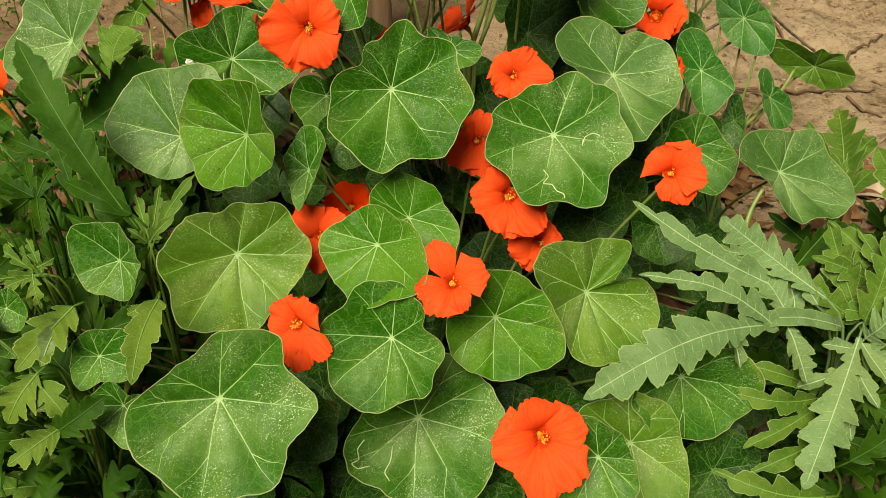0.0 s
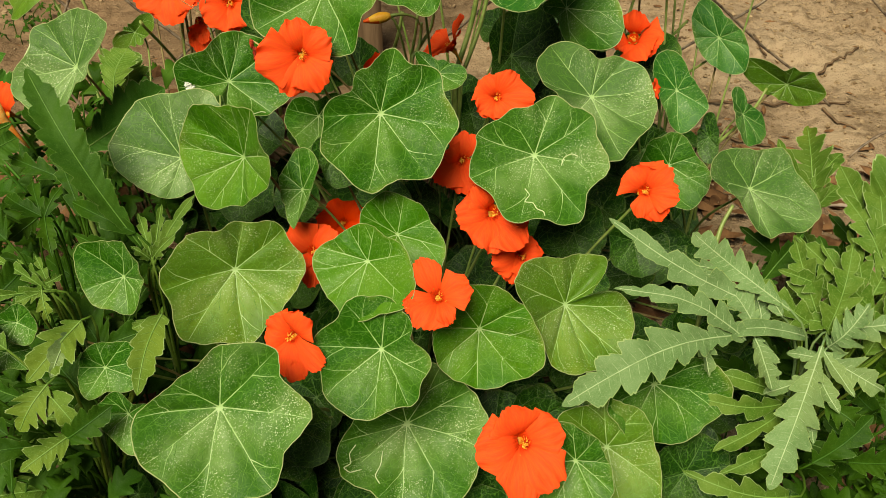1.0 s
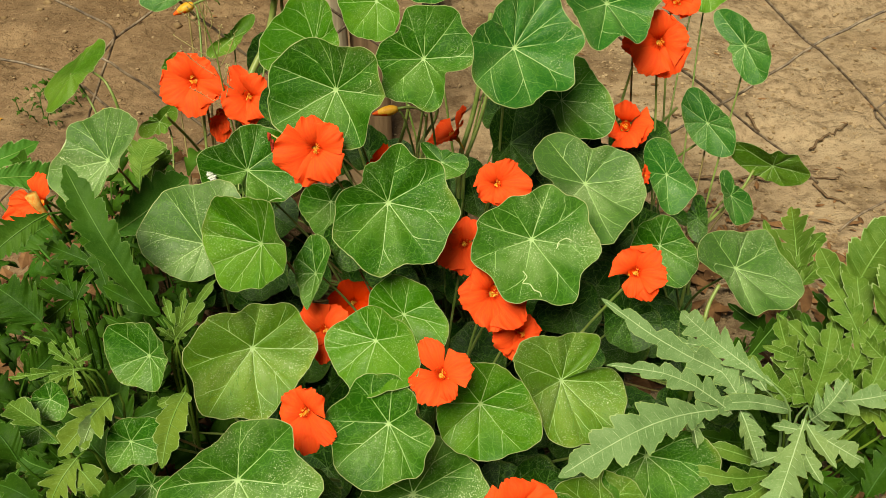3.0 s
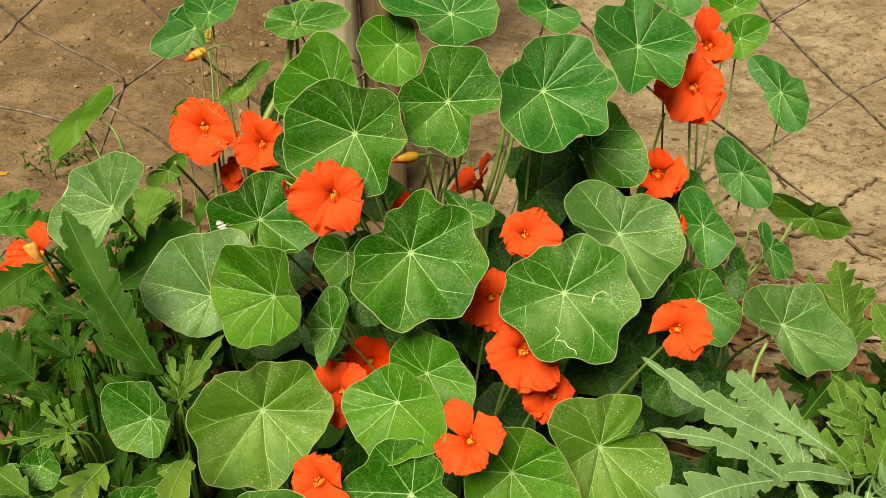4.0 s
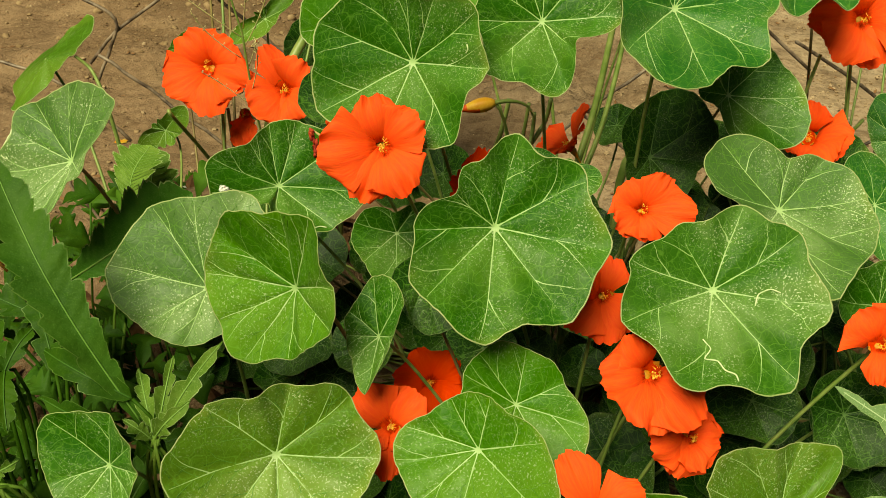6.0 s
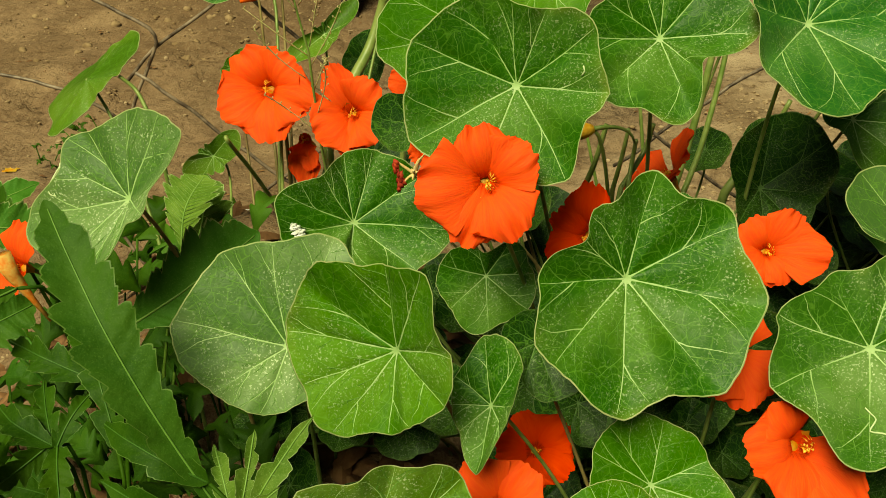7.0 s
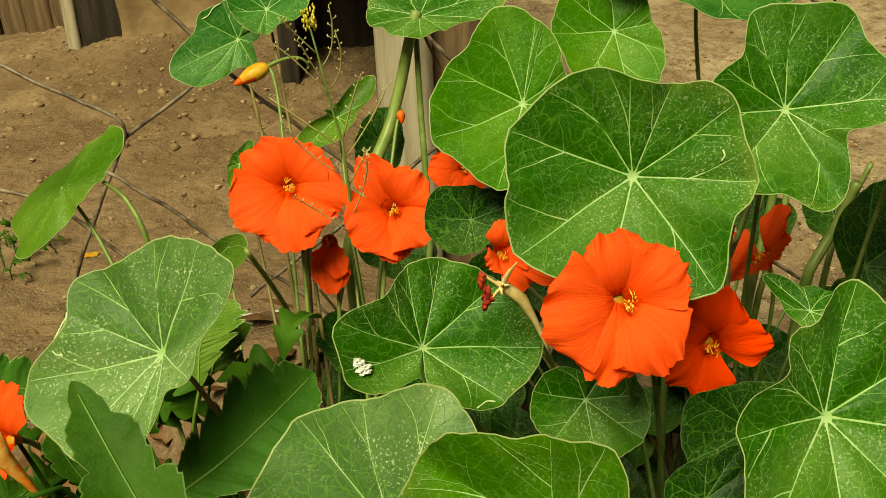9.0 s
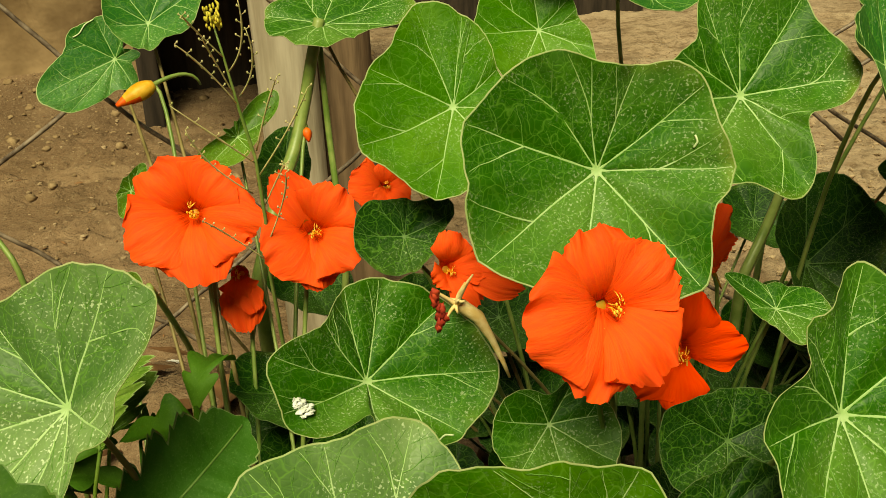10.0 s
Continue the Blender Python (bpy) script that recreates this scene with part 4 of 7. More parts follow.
leaf(front, (-0.2357, 0.5084, 0.2518), (-0.222, -0.882, 0.416), (28.6, -6.7, 1.4, -0.2, -2.1, 0.2, 0.8, -0.7, 0.0, 1.0, 0.2), (4, 44, 85, 145, 204, 240, 290, 327), LEAF_GREEN, 15, 0.29)
leaf(front, (0.1783, 0.4683, 0.1727), (0.212, -0.888, 0.409), (43.9, 3.8, -8.1, 5.5, -2.2, -0.2, -1.3, 1.6, -0.6, 0.7, 1.3), (25, 66, 106, 147, 188, 227, 266, 313, 344), LEAF_GREEN, 16, 0.32)
leaf(right, (0.2927, 0.6528, 0.2355), (0.354, -0.493, 0.794), (47.7, 2.7, -8.9, 0.4, -8.1, 2.3, 1.1, -3.5, -0.2, 1.4, 2.7), (0, 45, 110, 154, 199, 243, 284, 319), LEAF_PALE, 17, 0.28)
leaf(front, (-0.2409, 0.4484, 0.2143), (0.000, -0.783, 0.622), (23.1, 6.4, -0.4, 3.1, 1.8, 2.4, -0.3, -0.4, -0.8, -0.9, -0.1), (), LEAF_GREEN, 18, 0.28)
leaf(front, (-0.2211, 0.4220, 0.1930), (0.000, -0.783, 0.622), (20.5, 0.2, -5.8, 0.6, -4.4, -0.1, 0.4, 0.5, 1.6), (), LEAF_GREEN, 19, 0.31)
leaf(front, (-0.3048, 0.4676, 0.2420), (0.000, -0.783, 0.622), (14.9, 1.8, -1.6, 0.2, -0.6, -0.5, -0.6), (), LEAF_GREEN, 20, 0.29)
leaf(front, (-0.3173, 0.4615, 0.2165), (0.000, -0.783, 0.622), (17.6, -0.6, 2.9, 2.0, -4.3, 4.3, -0.0), (), LEAF_GREEN, 21, 0.30)
leaf(front, (-0.0798, 0.6136, 0.2966), (0.000, -0.783, 0.622), (23.0, 7.6, -3.1, 0.7, -2.1, -1.4, 1.0), (), LEAF_SHADED, 22, 0.27)
leaf(front, (-0.1030, 0.5765, 0.2861), (-0.420, -0.740, 0.520), (23.4, -1.0, 2.1, -6.4, -1.9, -0.8, -0.1, 2.3, 1.1, 0.5, -0.3, -0.5, -0.7, -0.3, 0.2), (16, 70, 112, 154, 195, 236, 278, 321), LEAF_GREEN, 23, 0.15, fold=(350, 0.30, -48))
leaf(back, (-0.1049, 0.7180, 0.2737), (0.000, -0.783, 0.622), (27.9, 0.4, -8.4, 2.6, 0.6, -1.0, 1.8, -0.8, -0.6, -0.5, -1.6), (2, 53, 111, 171, 224, 272, 318), LEAF_GREEN, 24, 0.32)
leaf(back, (-0.0898, 0.7084, 0.3991), (-0.110, -0.870, 0.480), (51.7, -5.7, -6.2, 1.9, 0.0, -0.7, 1.8, -1.6, 2.6, 1.4, -0.1, 0.7, -1.6, 1.3, -0.3, -0.1, -1.1), (32, 68, 98, 124, 162, 213, 255, 303, 354), LEAF_GREEN, 25, 0.38)
leaf(back, (-0.0089, 0.7414, 0.4155), (0.014, -0.822, 0.569), (45.2, 1.7, -0.6, -1.6, 6.0, 1.0, 1.0, 3.3, 0.4, 1.5, -0.3, 1.1, -2.9, -0.1, 1.0, 0.3, 1.4), (0, 48, 86, 110, 149, 186, 224, 287, 310), LEAF_GREEN, 26, 0.29, (-38, 0.22, 14))
leaf(back, (0.0776, 0.7575, 0.4202), (0.280, -0.586, 0.760), (56.2, 2.5, -14.5, 2.3, 9.1, 1.4, -1.9, -1.1, 0.4, 0.9, 1.2, 1.1, -2.6, 0.3, -2.4, -1.0, -1.1), (22, 43, 71, 113, 173, 208, 258, 303, 350), LEAF_BLUISH, 27, 0.33)
leaf(back, (0.1775, 0.8406, 0.4343), (0.391, -0.558, 0.732), (54.6, -6.6, -2.2, 6.6, 3.0, 0.6, -1.2, 1.9, -1.2, 5.7, -0.4, -1.3, -0.3, -1.5, 1.9, 0.8, -2.6), (36, 76, 141, 188, 225, 268, 312, 354), LEAF_BLUISH, 28, 0.27)
leaf(back, (-0.0603, 0.8710, 0.4273), (0.000, -0.783, 0.622), (34.2, -8.1, -7.8, -4.4, 0.1, -0.8, 0.0, -0.1, -0.8, -0.2, 1.1), (36, 92, 146, 186, 238, 272, 322, 359), LEAF_LIME, 29, 0.30)
leaf(back, (-0.1222, 0.8212, 0.4011), (0.000, -0.783, 0.622), (42.3, -13.6, -2.6, -5.1, 2.6, 2.3, -2.0, 2.1, -0.4, -0.3, 0.9), (25, 70, 78, 106, 155, 207, 249, 294, 340), LEAF_LIME, 30, 0.34)
leaf(back, (-0.0060, 0.8869, 0.4551), (0.072, -0.426, 0.902), (55.7, -7.6, -4.1, -0.0, -1.5, -2.1, 4.0, 1.8, -3.9, -2.4, 4.0), (28, 70, 113, 156, 195, 230, 266, 306, 345), LEAF_BLUISH, 31, 0.26)
leaf(back, (0.0927, 0.8977, 0.4544), (0.000, -0.783, 0.622), (20.8, -7.0, -11.0, 4.7, -14.2, 2.5, -1.3), (), LEAF_BLUISH, 32, 0.43)
leaf(right, (0.2228, 0.9288, 0.4651), (0.000, -0.783, 0.622), (28.9, 2.1, -2.2, 0.7, 0.1, -5.9, -0.6), (), LEAF_BLUISH, 33, 0.28)
leaf(right, (0.3247, 0.9944, 0.3937), (0.000, -0.783, 0.622), (25.7, 3.0, 0.7, -0.2, 4.1, 0.9, 2.1), (), LEAF_LIME, 34, 0.27)
leaf(right, (0.3249, 1.0315, 0.4200), (0.000, -0.783, 0.622), (26.3, -6.2, 5.4, 2.9, 2.3, 1.0, -0.4), (), LEAF_LIME, 35, 0.34)
leaf(right, (0.3566, 0.9284, 0.3527), (-0.551, -0.702, 0.451), (30.7, 2.7, 0.2, 1.5, -14.0, -0.4, 3.3, -4.8, -0.4, 1.7, 0.5, -1.3, 0.4, 1.5, -0.7), (24, 68, 113, 144, 190, 236, 282, 316, 350), LEAF_BLUISH, 36, 0.14)
leaf(right, (0.3263, 0.9216, 0.2581), (-0.468, -0.780, 0.416), (32.8, 1.4, -1.1, 1.8, -10.7, 1.6, -0.1, -3.0, 0.0, -0.3, -0.9, 0.2, 1.0, -0.3, 0.6), (32, 76, 121, 156, 192, 238, 284, 324, 358), LEAF_BLUISH, 37, 0.13)
leaf(right, (0.4062, 0.8943, 0.2128), (-0.131, -0.983, -0.131), (32.0, -0.5, 5.3, 10.5, -9.5, -0.2, 4.2, -1.2, -5.0, 2.1, 1.3, -2.2, -0.3, 1.3, -1.2), (42, 90, 148, 178, 220, 263, 305, 353), LEAF_UNDER, 38, 0.13)
leaf(back, (0.0810, 0.8023, 0.2950), (0.000, -0.783, 0.622), (38.4, 12.1, 3.9, -6.2, 3.7, -1.7, 2.1), (33, 81, 143, 188, 233, 270, 306, 350), LEAF_SHADED, 39, 0.30)
leaf(back, (0.1317, 0.8000, 0.3454), (0.000, -0.783, 0.622), (35.6, 18.0, -2.4, -1.8, -2.9, -4.6, -3.7, 3.1, 0.9, -0.4, -0.0), (42, 88, 135, 181, 228, 274, 314, 350), LEAF_GREEN, 40, 0.36)
leaf(right, (0.2481, 0.7831, 0.2654), (0.000, -0.783, 0.622), (29.4, -2.0, -3.1, -7.8, -8.0, 1.5, 0.3, 0.8, 1.0, -1.1, -1.0, -0.9, -0.3, -0.1, 0.6), (14, 63, 100, 129, 175, 222, 268, 326), LEAF_BLUISH, 41, 0.31)
leaf(right, (0.2855, 0.7713, 0.2178), (-0.422, -0.738, 0.527), (16.4, 0.8, -1.4, -5.9, -3.4, -0.6, -0.4, 1.1, 1.9, -0.2, 0.7, 0.1, -0.8, 0.5, -0.2), (), LEAF_SHADED, 42, 0.13)
leaf(right, (0.3378, 0.8250, 0.2142), (0.647, -0.539, 0.539), (28.5, -4.9, -6.8, -5.3, -4.9, -0.1, -3.2, 0.2, 0.9, -0.3, 1.2, -0.1, 0.1, -0.3, 0.0), (), LEAF_BLUISH, 43, 0.14)
leaf(right, (0.2294, 0.7031, 0.2280), (0.000, -0.783, 0.622), (33.0, 2.0, -6.4, -2.0, -4.6, -3.5, -1.6), (), LEAF_GREEN, 44, 0.29)
leaf(right, (0.2195, 0.7638, 0.2082), (0.000, -0.783, 0.622), (29.4, -0.4, -6.1, 3.8, 2.0, -0.6, -0.4), (), LEAF_SHADED, 45, 0.32)
leaf(front, (0.1346, 0.6469, 0.1885), (0.000, -0.783, 0.622), (30.5, -2.2, 0.5, 3.2, 0.8, -2.7, -0.3), (), LEAF_SHADED, 46, 0.28)
leaf(front, (0.1862, 0.6264, 0.1949), (0.000, -0.783, 0.622), (28.9, 1.7, -3.0, -1.7, -2.0, 1.3, 0.2), (), LEAF_SHADED, 47, 0.27)
leaf(front, (0.1385, 0.4320, 0.1410), (0.000, -0.783, 0.622), (43.1, -1.3, -3.4, -0.3, -5.8, -4.4, -0.0, -1.4, 2.0), (11, 56, 98, 140, 186, 233, 280, 326), LEAF_OLIVE, 48, 0.27)
leaf(front, (0.1078, 0.3998, 0.1647), (0.000, -0.783, 0.622), (34.5, -12.4, -4.4, 3.2, -2.2, -2.7, -1.2), (), LEAF_GREEN, 49, 0.29)
leaf(front, (0.2108, 0.4446, 0.0921), (0.000, -0.783, 0.622), (30.7, 0.3, 3.5, -0.7, 2.6, -0.9, 1.4), (), LEAF_SHADED, 50, 0.28)
leaf(front, (-0.1089, 0.4423, 0.1541), (0.000, -0.783, 0.622), (25.8, 9.0, 0.2, -0.6, -3.3, -1.2, -1.4), (), LEAF_SHADED, 51, 0.30)
leaf(front, (0.0980, 0.4881, 0.1152), (0.000, -0.783, 0.622), (23.2, -1.3, -6.2, 1.8, -0.6, 0.1, 0.3), (), LEAF_SHADED, 52, 0.29)
leaf(left, (-0.3081, 1.0312, 0.3990), (0.101, -0.858, 0.504), (27.3, -16.0, -3.7, 0.5, 3.3, 2.0, -5.4, -0.2, 2.9, 3.5, 1.5), (20, 64, 107, 150, 203, 229, 251, 294, 337), LEAF_BLUISH, 53, 0.16)
leaf(left, (-0.2803, 1.0000, 0.4259), (0.000, -0.783, 0.622), (30.3, 3.0, 9.0, -0.8, 2.0, 1.3, 0.1), (), LEAF_BLUISH, 54, 0.29)
leaf(left, (-0.2947, 0.6590, 0.3538), (-0.350, -0.720, 0.600), (46.0, -3.6, -0.3, -0.6, 6.6, 0.5, -2.2, -1.0, -0.9, 2.1, -2.0, -1.7, -1.8, 1.2, -1.7, -1.1, -0.8), (76, 104, 140, 170, 205, 240, 269, 295, 342), LEAF_PALE, 55, 0.22, notch=(-20, 0.42, 42), fold=(-22, 0.10, -22))
leaf(left, (-0.3965, 0.8644, 0.3490), (0.563, 0.307, -0.767), (41.7, 19.0, -3.4, -5.0, -3.6, -0.3, -3.6, 1.2, -3.6, -1.1, -0.9, -0.7, 1.0, -0.5, 0.3), (), LEAF_UNDER, 56, 0.14)
leaf(left, (-0.3263, 0.9045, 0.2724), (-0.487, -0.866, 0.108), (20.0, 3.3, -0.7, 4.6, 11.3, 0.2, 0.4, -4.7, 3.4, -0.3, -0.2, -2.8, -1.8, 0.2, 0.3), (), LEAF_UNDER, 57, 0.22)
leaf(back, (0.0075, 0.7200, 0.3169), (0.099, -0.445, 0.890), (19.8, 1.7, -2.5, -0.4, -4.7, 3.4, 0.5, -0.7, -0.2, -0.4, -1.5, 1.1, 0.4, -0.2, 0.2), (34, 79, 124, 168, 213, 258, 314, 349), LEAF_GREEN, 58, 0.14)
leaf(back, (-0.0290, 0.6900, 0.2694), (0.000, -0.783, 0.622), (30.2, -2.8, -3.0, 4.6, -0.5, -0.6, 0.5), (), LEAF_SHADED, 59, 0.30)
leaf(back, (-0.1734, 0.9550, 0.4256), (-0.050, -0.422, 0.905), (36.2, 6.2, 3.5, 7.3, 4.4, 1.1, 2.0, 2.4, 0.7, 0.1, 0.9), (21, 71, 115, 170, 204, 238, 275, 312, 349), LEAF_GREEN, 60, 0.09)
leaf(left, (-0.2325, 0.9309, 0.3648), (0.000, -0.783, 0.622), (15.4, 4.2, -6.4, 0.5, 12.8, -1.4, 0.3, -3.4, 0.5, -0.6, 0.9, -2.1, -3.7, 1.7, 0.5), (), LEAF_UNDER, 61, 0.43)
leaf(left, (-0.2047, 0.9650, 0.3351), (0.000, -0.783, 0.622), (21.5, -0.9, -3.6, -4.4, 2.3, 0.4, 0.2, -0.1, -0.6, 0.2, 0.2, 0.4, 0.0, -0.3, -0.4), (), LEAF_SHADED, 62, 0.31)
leaf(back, (-0.1546, 0.8000, 0.3417), (0.000, -0.783, 0.622), (22.3, -2.6, 0.2, 2.9, 2.0, 0.5, 2.3, -0.8, 1.2, -0.5, 0.6, -0.8, 0.4, -0.4, -0.3), (), LEAF_SHADED, 63, 0.30)
leaf(left, (-0.2909, 0.8700, 0.3570), (0.000, -0.783, 0.622), (8.3, -0.2, -0.3, -3.0, 3.7, -0.0, 1.1, -0.3, -1.7, -0.6, -0.9, 0.4, 0.6, 0.8, 0.3), (), LEAF_UNDER, 64, 0.45)

flower(front, (0.0062, 0.4674, 0.2667), (-0.008, -0.707, 0.707), 0.0238, [(116, 1.29, 0.80), (22, 1.06, 1.14), (-65, 0.91, 0.55), (-121, 1.10, 1.20), (-161, 1.07, 0.69)], PETAL, 1)
flower(front, (-0.1031, 0.4526, 0.2391), (-0.256, -0.820, 0.512), 0.0242, [(163, 0.90, 1.35), (61, 0.91, 1.14), (-31, 1.31, 0.66), (-70, 1.33, 0.93), (-93, 0.99, 0.73)], PETAL, 2)
flower(front, (0.0669, 0.3899, 0.1955), (0.102, -0.767, 0.634), 0.0314, [(112, 0.90, 1.05), (14, 0.96, 1.10), (-58, 1.21, 1.07), (-94, 1.27, 1.08), (-174, 1.09, 1.33)], PETAL, 3)
flower(front, (0.1788, 0.5923, 0.2737), (-0.232, -0.760, 0.607), 0.0234, [(134, 0.94, 1.52), (57, 1.18, 1.33), (-1, 1.19, 1.12), (-49, 1.18, 1.03), (-89, 0.95, 0.69)], PETAL, 4)
flower(front, (0.0545, 0.5872, 0.2556), (0.200, -0.750, 0.630), 0.0297, [(118, 0.90, 0.91), (179, 1.10, 1.14), (-108, 1.15, 1.34), (-63, 1.23, 1.18), (-32, 1.05, 0.88)], PETAL, 5)
flower(front, (0.0814, 0.5841, 0.2111), (0.350, -0.759, 0.549), 0.0212, [(54, 0.88, 1.30), (174, 1.49, 1.26), (-137, 1.28, 1.40), (-95, 0.98, 1.16), (-15, 0.80, 0.95)], PETAL, 6)
flower(front, (0.0274, 0.6308, 0.2807), (-0.033, -0.802, 0.597), 0.0230, [(80, 1.03, 1.09), (159, 0.67, 0.97), (-133, 1.29, 1.27), (-86, 1.27, 1.27), (-43, 1.17, 1.09)], PETAL, 7)
flower(back, (0.0611, 0.7074, 0.2990), (0.050, -0.861, 0.506), 0.0233, [(120, 0.93, 1.50), (54, 1.20, 0.91), (-7, 1.46, 1.29), (-72, 0.92, 1.29), (-139, 0.91, 1.16)], PETAL, 8)
flower(back, (-0.1049, 0.6487, 0.3688), (0.100, -0.920, 0.380), 0.0290, [(100, 1.02, 0.93), (36, 0.96, 1.00), (-62, 1.08, 1.15), (-115, 1.17, 1.09), (-175, 1.25, 1.40)], PETAL, 9)
flower(front, (-0.0975, 0.5636, 0.2333), (0.020, -0.741, 0.671), 0.0214, [(130, 1.26, 1.38), (53, 1.17, 1.45), (-56, 0.81, 0.51), (-94, 1.40, 0.71), (-130, 0.80, 0.52)], PETAL, 10)
flower(front, (-0.0776, 0.6131, 0.2273), (0.031, -0.722, 0.691), 0.0207, [(45, 1.06, 1.18), (113, 1.05, 1.10), (183, 1.05, 1.11), (265, 0.97, 1.03), (325, 1.11, 1.12)], PETAL_RED, 11)
flower(left, (-0.2600, 0.8335, 0.3548), (-0.101, -0.909, 0.404), 0.0312, [(132, 1.01, 1.31), (47, 0.95, 1.09), (-19, 1.15, 1.22), (-81, 1.19, 1.40), (-148, 1.13, 1.26)], PETAL, 12)
flower(left, (-0.1981, 0.8196, 0.3412), (0.050, -0.935, 0.352), 0.0273, [(114, 1.32, 0.74), (55, 0.98, 1.16), (-40, 0.96, 1.20), (-91, 1.10, 1.12), (-150, 1.08, 1.54)], PETAL, 13)
flower(left, (-0.2407, 0.8521, 0.3077), (-0.201, -0.932, 0.301), 0.0196, [(-85, 1.62, 1.05), (-105, 1.21, 0.62), (-65, 1.13, 0.72), (-99, 0.79, 0.83), (-69, 0.69, 0.80)], PETAL, 14)
flower(back, (-0.1526, 0.8577, 0.3493), (0.101, -0.909, 0.404), 0.0154, [(172, 1.45, 1.72), (-136, 1.11, 0.99), (75, 0.96, 1.25), (11, 0.92, 0.99), (-55, 0.99, 1.00)], PETAL, 15)
flower(right, (0.2386, 0.8511, 0.3875), (-0.151, -0.916, 0.371), 0.0321, [(105, 1.01, 1.02), (-177, 1.20, 0.93), (-118, 1.13, 1.29), (-64, 1.20, 1.46), (10, 0.90, 1.38)], PETAL, 16)
flower(right, (0.2781, 0.9507, 0.4004), (0.100, -0.796, 0.597), 0.0230, [(99, 1.74, 1.08), (-32, 1.09, 1.54), (-88, 0.96, 1.59), (-155, 0.92, 1.28), (26, 0.72, 1.03)], PETAL, 17, shut=25)
flower(back, (0.0161, 0.8095, 0.3050), (-0.650, -0.060, 0.740), 0.0205, [(98, 1.55, 1.10), (40, 1.20, 1.20), (-22, 1.10, 1.15), (-88, 1.45, 1.15), (-150, 1.10, 1.10)], PETAL, 18, shut=18)
flower(back, (-0.0471, 0.7065, 0.3063), (-0.257, -0.944, 0.205), 0.0254, [(87, 1.29, 0.98), (148, 0.93, 0.95), (-142, 1.02, 0.90), (-87, 1.08, 0.82), (19, 1.12, 0.82)], PETAL_RED, 19)
flower(right, (0.2070, 0.8328, 0.3005), (-0.353, -0.705, 0.615), 0.0230, [(95, 1.16, 1.19), (-9, 1.45, 1.86), (-47, 1.52, 1.61), (-84, 0.92, 1.29), (-143, 0.92, 1.26)], PETAL, 20, shut=22)
flower(right, (0.2151, 0.7400, 0.2893), (0.808, -0.505, 0.303), 0.0101, [(51, 1.09, 0.78), (124, 0.99, 0.80), (203, 1.05, 0.75), (266, 0.95, 0.73), (343, 0.96, 0.80)], PETAL, 21)
flower(left, (-0.3886, 0.6892, 0.2923), (-0.252, -0.855, 0.453), 0.0255, [(77, 1.08, 0.92), (-170, 1.10, 0.72), (-144, 1.66, 0.71), (163, 0.80, 0.43), (-102, 0.80, 0.78)], PETAL, 22)
flower(back, (-0.1434, 0.7439, 0.3456), (0.102, -0.947, 0.305), 0.0187, [(82, 0.93, 0.86), (-157, 0.50, 0.70), (-60, 1.17, 0.84), (-20, 1.88, 0.83), (-1, 0.95, 0.69)], PETAL, 24)

